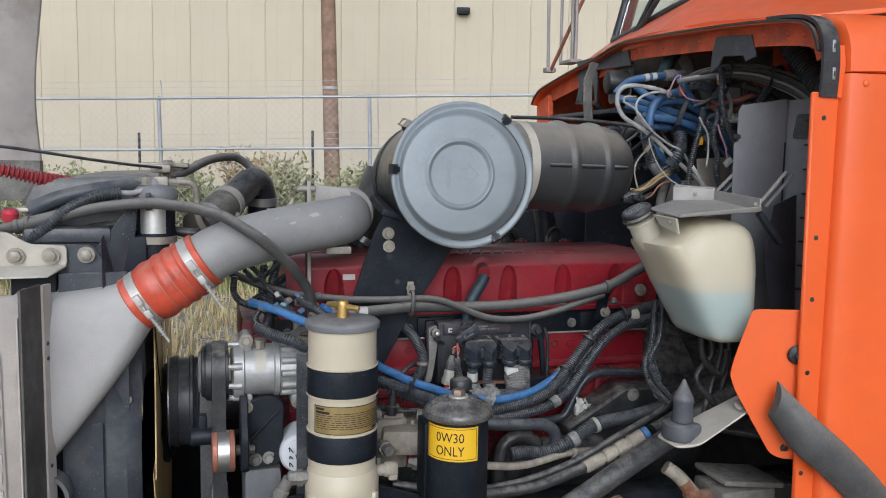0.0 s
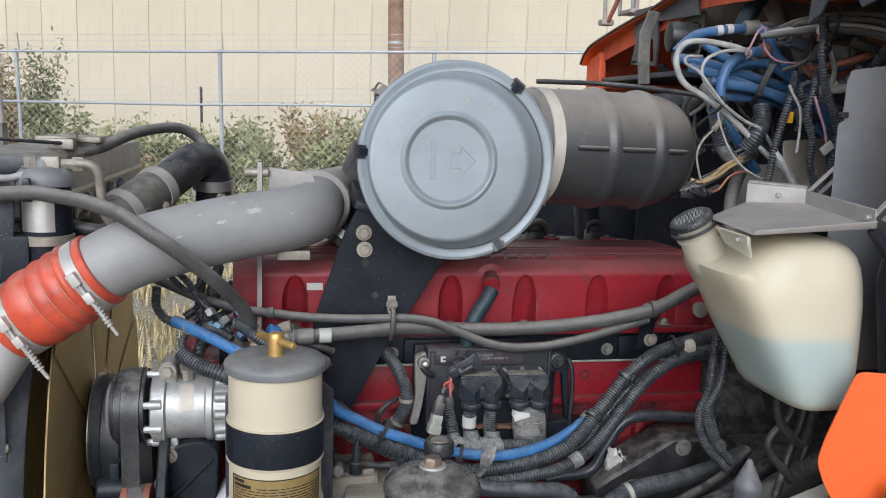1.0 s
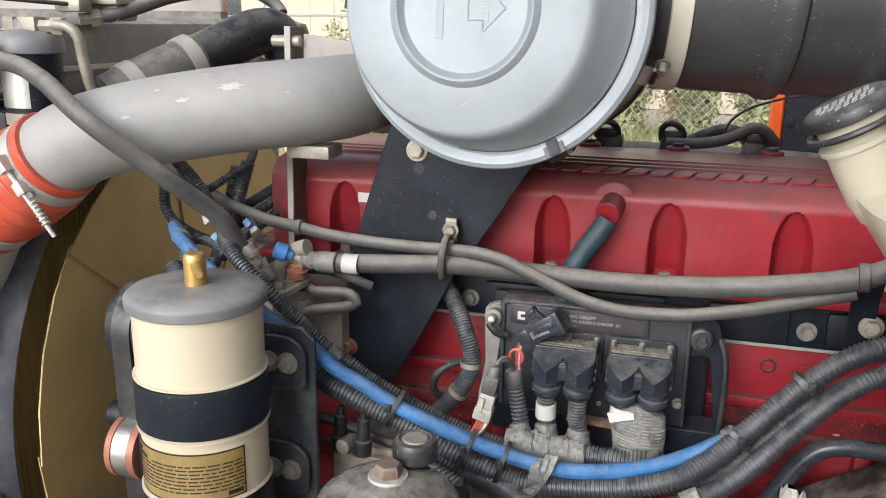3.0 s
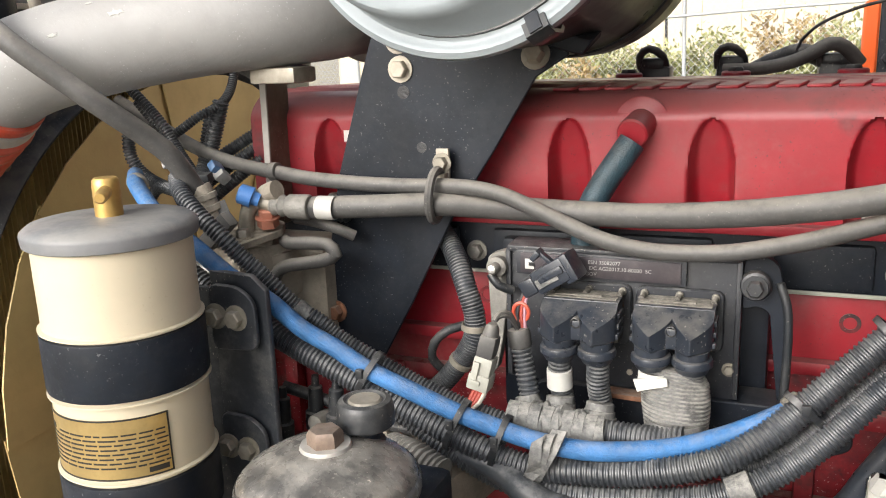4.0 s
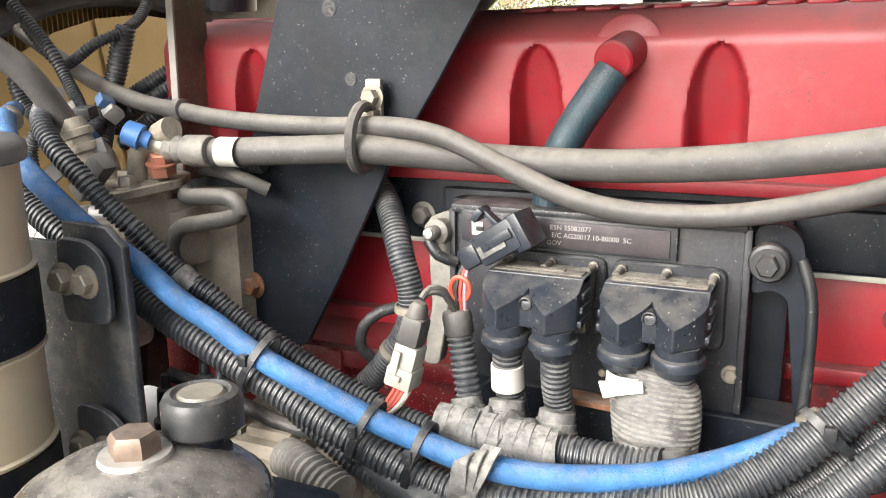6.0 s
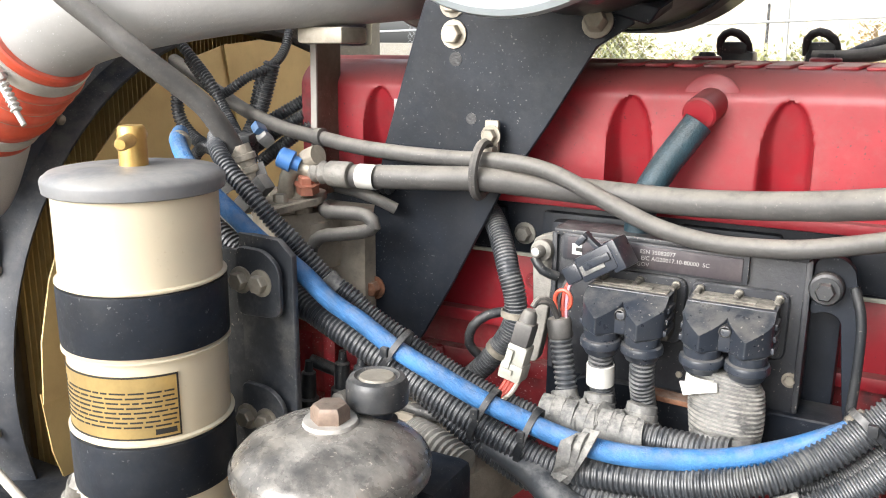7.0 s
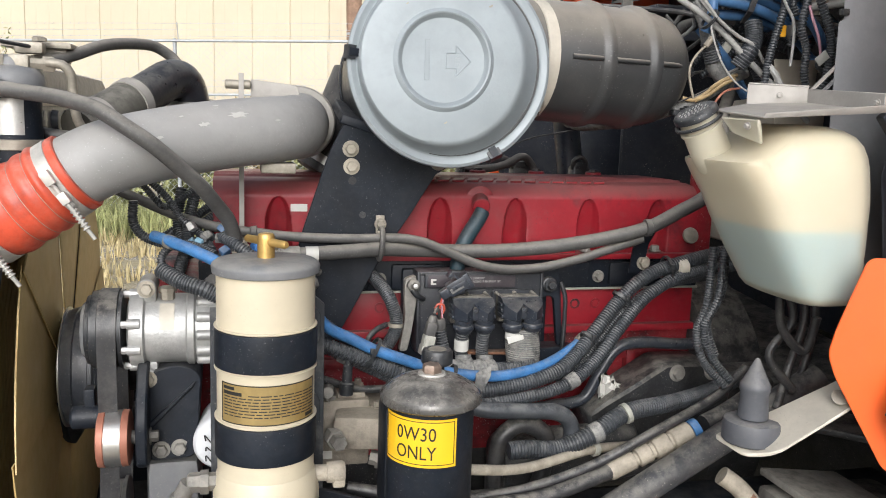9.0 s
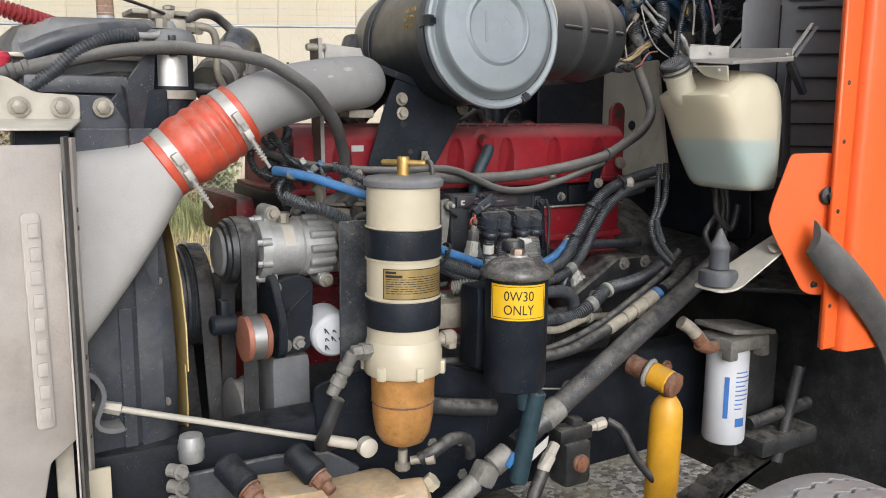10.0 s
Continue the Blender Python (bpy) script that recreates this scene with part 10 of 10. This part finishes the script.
vb = thing("brake_valve", (0.82, 1.79, 0.76), "dirty brake valve with air fittings under the frame rail", "valve")
part("body", join(block((0.80, 1.80, 0.83), (0.08, 0.07, 0.11), 0.015), block((0.80, 1.80, 0.90), (0.10, 0.05, 0.035), 0.008), block((0.81, 1.80, 0.925), (0.03, 0.03, 0.025), 0.006)), DARK, vb)
part("port", lathe((0.80, 1.77, 0.835), (0.1, -1, 0), [(0, 0.020), (0.01, 0.022), (0.014, 0.016), (0.018, 0.020), (0.02, 0.004)], 18), RUST, vb)
part("fitting", lathe((0.845, 1.79, 0.905), (1, -0.2, 0.2), [(0, 0.012), (0.02, 0.012), (0.02, 0.016), (0.045, 0.015), (0.05, 0.01)], 8), BEIGE, vb)
part("fitting", lathe((0.745, 1.79, 0.885), (-0.6, -0.2, -0.6), [(0, 0.013), (0.03, 0.014), (0.032, 0.017), (0.07, 0.016), (0.075, 0.012)], 8), BEIGE, vb)
part("air_line", hose([(0.895, 1.78, 0.918), (0.93, 1.76, 0.89), (0.955, 1.73, 0.82), (1.0, 1.70, 0.76), (1.04, 1.68, 0.73)], 0.010, 12), RUBBER, vb)
part("air_line", hose([(0.70, 1.775, 0.835), (0.66, 1.76, 0.78), (0.63, 1.75, 0.70)], 0.016, 12), RUBBER, vb)

# ---- hoses low down beside the block ----
LOW = [("drain_hose", "hose", [(0.58, 1.92, 1.268), (0.645, 1.9, 1.254), (0.693, 1.88, 1.238), (0.768, 1.88, 1.230), (0.835, 1.88, 1.224), (0.864, 1.88, 1.196), (0.861, 1.88, 1.14)], 0.0150, LOOM, "ribbed black hose behind the oil filter", "hose"),
       ("floor_loom", "cor", [(0.74, 1.86, 1.165), (0.775, 1.86, 1.166), (0.83, 1.86, 1.163), (0.896, 1.86, 1.185), (0.972, 1.88, 1.216), (1.089, 1.92, 1.216), (1.188, 1.96, 1.219), (1.28, 2.0, 1.231)], 0.0170, LOOM, "thick ribbed loom low beside the block", "cable loom"),
       ("pale_hose", "hose", [(0.600, 1.74, 1.198), (0.653, 1.745, 1.186), (0.754, 1.8, 1.159), (0.902, 1.87, 1.153), (1.022, 1.92, 1.133), (1.218, 1.97, 1.102)], 0.0088, TAN_SLEEVE, "pale tan fuel line below the oil filter", "fuel line"),
       ("thin_hose", "hose", [(0.58, 1.80, 1.095), (0.654, 1.8, 1.11), (0.756, 1.8, 1.122), (0.871, 1.8, 1.154), (0.988, 1.8, 1.209), (1.117, 1.83, 1.253), (1.163, 1.85, 1.275), (1.20, 1.86, 1.30)], 0.0085, RUBBER, "thin dusty hose running to the bulkhead", "hose"),
       ("air_hose", "hose", [(0.60, 1.78, 1.10), (0.668, 1.78, 1.106), (0.77, 1.78, 1.112), (0.868, 1.79, 1.134), (0.915, 1.8, 1.144)], 0.0130, RUBBER, "black air hose with a crimped union", "hose"),
       ("air_hose_tail", "hose", [(1.084, 1.8, 1.218), (1.13, 1.81, 1.232), (1.178, 1.83, 1.245), (1.26, 1.88, 1.26)], 0.0165, RUBBER, "dusty black hose beyond the union", "hose"),
       ("looped_hose", "hose", [(0.742, 1.95, 1.02), (0.745, 1.95, 1.10), (0.755, 1.95, 1.153), (0.796, 1.95, 1.178), (0.844, 1.95, 1.15), (0.84, 1.95, 1.08), (0.82, 1.95, 1.02)], 0.017, RUBBER, "looped black hose beside the block", "hose"),
       ("dark_pipe", "hose", [(0.860, 2.045, 1.172), (0.894, 2.045, 1.177), (0.957, 2.045, 1.187), (0.988, 2.045, 1.236), (1.014, 2.045, 1.279), (1.041, 2.045, 1.298), (1.089, 2.045, 1.302), (1.157, 2.045, 1.296), (1.24, 2.045, 1.295)], 0.0120, PLUG, "bent black pipe along the block", "pipe"),
       ("lower_hose", "hose", [(0.38, 1.80, 1.045), (0.44, 1.80, 1.03), (0.50, 1.79, 1.02), (0.56, 1.78, 1.012)], 0.0185, RUBBER, "short black hose below the oil filter", "hose"),
       ("bowl_hose", "hose", [(0.345, 1.735, 0.955), (0.375, 1.72, 0.975), (0.42, 1.73, 0.985), (0.47, 1.75, 0.965), (0.49, 1.77, 0.92)], 0.0135, RUBBER, "black drain hose from the sediment bowl", "hose"),
       ("inlet_hose", "hose", [(0.165, 1.735, 1.115), (0.145, 1.75, 1.05), (0.155, 1.80, 1.00), (0.20, 1.84, 0.98)], 0.0125, RUBBER, "black hose below the filter's inlet elbow", "hose"),
       ("return_line", "hose", [(0.46, 1.90, 1.10), (0.55, 1.88, 1.09), (0.70, 1.87, 1.08), (0.90, 1.88, 1.09), (1.10, 1.92, 1.10)], 0.011, RUBBER, "black line low along the frame rail", "hose"),
       ("pump_line", "hose", [(0.37, 1.93, 1.30), (0.42, 1.94, 1.285), (0.48, 1.95, 1.262), (0.54, 1.95, 1.26)], 0.007, DARK, "thin bent line below the looms", "pipe")]
for name, how, pts, r, m, lab_, cat in LOW:
    if name == "floor_loom":
        floor_loom = thing(name, (0.95, 1.88, 1.14), lab_, cat)
        part("tube", corrugated(pts, r, 0.0058, 0.002), m, floor_loom)
        part("worn_clamp", lathe((0.965, 1.877, 1.214), (1, 0.1, 0.35), [(0, 0.012), (0.001, 0.0195), (0.010, 0.0195), (0.011, 0.012)], 20), PALE_PLASTIC, floor_loom, "pale worn clamp")
        part("end_tape", lathe((0.895, 1.860, 1.185), (0.9, 0.05, 0.4), [(0, 0.0165), (0.001, 0.0190), (0.020, 0.0190), (0.021, 0.0165)], 20), TAPE, floor_loom)
        continue
    single(name, corrugated(pts, r, 0.0058, 0.002) if how == "cor" else hose(pts, r, 14), m, lab_, cat)
un = thing("hose_union", (1.0, 1.80, 1.14), "beige crimped hose union with a blue collar", "fitting")
U0, U1 = v3((0.905, 1.80, 1.140)), v3((1.075, 1.80, 1.213))
UD = unit(U1 - U0)
part("ferrule", lathe(U0, UD, [(0, 0.0145), (0.004, 0.0165), (0.05, 0.0165), (0.052, 0.013), (0.056, 0.013), (0.058, 0.0175), (0.082, 0.0175), (0.084, 0.0145), (0.090, 0.0145), (0.092, 0.019), (0.120, 0.019), (0.123, 0.016), (0.127, 0.016), (0.130, 0.0195), (0.165, 0.0195), (0.168, 0.015)], 12), TAN_SLEEVE, un)
part("blue_collar", lathe(U0 + UD * 0.168, UD, [(0, 0.0185), (0.008, 0.0195), (0.014, 0.0185)], 20), BLUE, un, "blue plastic collar")
single("worn_clamp", lathe((0.905, 1.872, 1.153), (1, 0.4, -0.1), [(0, 0.009), (0.001, 0.0135), (0.010, 0.0135), (0.011, 0.009)], 20), PALE_PLASTIC, "pale worn clamp round a fuel line", "clamp")
rings = []
for k in range(9):
    t = k / 8
    rings.append([(0.984 + 0.052 * t + 0.004 * math.sin(5 * k), 2.028 + 0.007 * math.sin(k * 2.3 + w * 2), 1.220 + (0.026 - 0.016 * abs(t - 0.4)) * math.sin(w) * (1 + 0.4 * math.sin(k * 1.9 + 3 * w)) - 0.022 * t) for w in [2 * math.pi * q / 12 for q in range(12)]])
single("torn_label", loft(rings), WHITE, "crumpled torn white paper tag on a bent pipe", "tag", smooth=20)
single("gravel_drips", join(*[block((1.04 + i * 0.013, 2.145, 1.262 + 0.004 * ((i * 7) % 5 - 2)), (0.009, 0.004, 0.003), 0.001, turned(ry=(i * 37) % 50 - 25)) for i in range(7)]), WHITE, "flakes of peeled white paint on the block", "paint flakes")
sb = thing("side_bracket", (1.05, 2.0, 1.18), "oily black cast bracket beside the block", "bracket")
part("casting", join(plate([(0.95, 1.995, 1.170), (0.984, 1.995, 1.192), (1.035, 1.995, 1.220), (1.115, 1.995, 1.268), (1.210, 1.995, 1.267), (1.27, 1.995, 1.235), (1.25, 1.995, 1.12), (0.96, 1.995, 1.11)], (0, 0.10, 0), 0.006)), DARK, sb)
for x, z in ((1.136, 1.250), (1.214, 1.250), (1.03, 1.17)):
    part("bolt", hexbolt((x, 1.993, z), (0, -1, 0), 0.012, 0.010), CAST_DIRTY, sb)
starter = thing("starter_motor", (0.95, 2.05, 0.98), "oily black starter motor low on the block", "starter motor")
part("barrel", rod((0.78, 2.07, 1.05), (1.12, 2.07, 1.05), 0.062, 32, 0.008), DARK, starter)
part("solenoid", rod((0.86, 2.00, 1.12), (1.05, 2.00, 1.12), 0.030, 24, 0.005), DARK, starter)
for x in (0.70, 0.81, 0.945, 1.10):
    inj = thing("injector_plug", (x, 2.47, 1.56), "black injector plug with a looped cable behind the rocker cover", "plug", "injector plugs", lift=0.008)
    part("body", join(block((x, 2.475, 1.590), (0.048, 0.04, 0.075), 0.010, turned(ry=6)), block((x, 2.47, 1.628), (0.034, 0.03, 0.018), 0.006)), PLASTIC, inj)
    part("loop", hose([(x - 0.018, 2.465, 1.620), (x - 0.019, 2.46, 1.640), (x - 0.005, 2.455, 1.650), (x + 0.013, 2.46, 1.640), (x + 0.019, 2.47, 1.615)], 0.0058, 12), RUBBER, inj)
single("injector_cable", hose([(0.80, 2.45, 1.625), (0.842, 2.445, 1.626), (0.880, 2.44, 1.632), (0.908, 2.44, 1.642), (0.935, 2.44, 1.657), (0.955, 2.445, 1.652), (0.975, 2.455, 1.630)], 0.0095, 14), RUBBER_DUSTY, "dusty black cable lying behind the rocker cover", "cable")
single("injector_cable", hose([(0.83, 2.50, 1.618), (0.875, 2.49, 1.640), (0.905, 2.48, 1.646), (0.95, 2.50, 1.625)], 0.012, 12), RUBBER, "black cable lying behind the rocker cover", "cable")
single("thin_wire", hose([(0.893, 2.47, 1.640), (0.900, 2.47, 1.662), (0.925, 2.46, 1.685), (0.972, 2.45, 1.704), (1.03, 2.44, 1.716), (1.10, 2.40, 1.735), (1.16, 2.30, 1.765)], 0.0022, 8), RUBBER, "thin black wire arching behind the rocker cover", "wire")
single("exhaust_manifold", hose([(0.30, 2.60, 1.575), (0.62, 2.60, 1.575), (0.85, 2.60, 1.575), (1.05, 2.60, 1.57), (1.25, 2.62, 1.56)], 0.030, 18, 0.02), CAST_DIRTY, "dirty exhaust manifold beyond the rocker cover", "manifold")
part("far_edge", plate([(1.003, 2.90, 1.20), (1.030, 2.90, 1.20), (1.030, 2.90, 1.74), (1.003, 2.90, 1.72)], (0, 0.02, 0), 0.004), ORANGE, cab)
part("far_firewall", plate([(1.031, 2.905, 1.20), (1.60, 2.905, 1.20), (1.60, 2.905, 1.945), (1.24, 2.905, 1.945), (1.14, 2.905, 1.80), (1.031, 2.905, 1.74)], (0, 0.012, 0), 0.002), SHADED_NAVY, cab, "blue-black lower firewall panel, darkened for shade")
part("side_firewall", plate([(1.225, 2.50, 1.30), (1.225, 2.50, 1.964), (1.285, 2.50, 1.980), (1.50, 2.50, 1.99), (1.50, 2.50, 1.30)], (0, 0.012, 0), 0.003), SHADED_NAVY, cab, "blue-black firewall panel with a sloping edge, darkened for shade")
part("panel_bolt", hexbolt((1.045, 2.904, 1.622), (0, -1, 0), 0.009, 0.008), SHADED_NAVY, cab)

# Added axle and springs: they cover ground that would read too bright.
axle = thing("added_front_axle", (0.86, 1.9, 0.42), "dark dusty front axle beam with leaf springs, added to hide bright ground", "axle")
part("beam", join(block((0.86, 1.95, 0.50), (0.14, 1.5, 0.12), 0.03), block((0.86, 1.42, 0.53), (0.16, 0.16, 0.24), 0.04)), DARK, axle)
for k in range(5):
    part("spring_leaf", ribbon([(0.10 + 0.08 * k, 1.78, 0.74 - 0.018 * k), (0.50, 1.78, 0.63 - 0.012 * k), (0.86, 1.78, 0.60 - 0.012 * k), (1.22, 1.78, 0.63 - 0.012 * k), (1.62 - 0.08 * k, 1.78, 0.74 - 0.018 * k)], 0.090, 0.011, (0, 1, 0)), DARK, axle)
for x in (0.80, 0.92):
    part("u_bolt", hose([(x, 1.735, 0.44), (x, 1.735, 0.62), (x, 1.78, 0.635), (x, 1.825, 0.62), (x, 1.825, 0.44)], 0.010, 10), RUST, axle)
part("tie_rod", rod((0.62, 1.40, 0.46), (0.62, 2.7, 0.46), 0.024, 18, 0.004), DARK, axle)
# Added dark beam that keeps the gap under the radiator from showing bright ground.
under = thing("added_cross_member", (0.10, 2.3, 0.60), "dark steel cross member added to close the gap under the radiator", "frame part")
part("member", join(block((0.02, 2.3, 0.66), (0.30, 1.0, 0.10), 0.02), block((-0.12, 2.3, 0.60), (0.10, 1.0, 0.16), 0.02)), DARK, under)

# Unseen rail, added so that the gap below the engine reads dark.
far_rail = thing("added_far_rail", (0.5, 2.78, 0.70), "dirty black chassis rail added on the far side to darken the gap", "chassis rail")
part("web", plate([(-0.55, 2.76, 0.70), (1.60, 2.76, 0.70), (1.60, 2.76, 0.98), (-0.55, 2.76, 0.98)], (0, 0.010, 0), 0.002), DARK, far_rail)
part("top_flange", plate([(-0.55, 2.70, 0.98), (1.60, 2.70, 0.98), (1.60, 2.77, 0.98), (-0.55, 2.77, 0.98)], (0, 0, 0.010), 0.002), DARK, far_rail)
part("bottom_flange", plate([(-0.55, 2.70, 0.69), (1.60, 2.70, 0.69), (1.60, 2.77, 0.69), (-0.55, 2.77, 0.69)], (0, 0, 0.010), 0.002), DARK, far_rail)
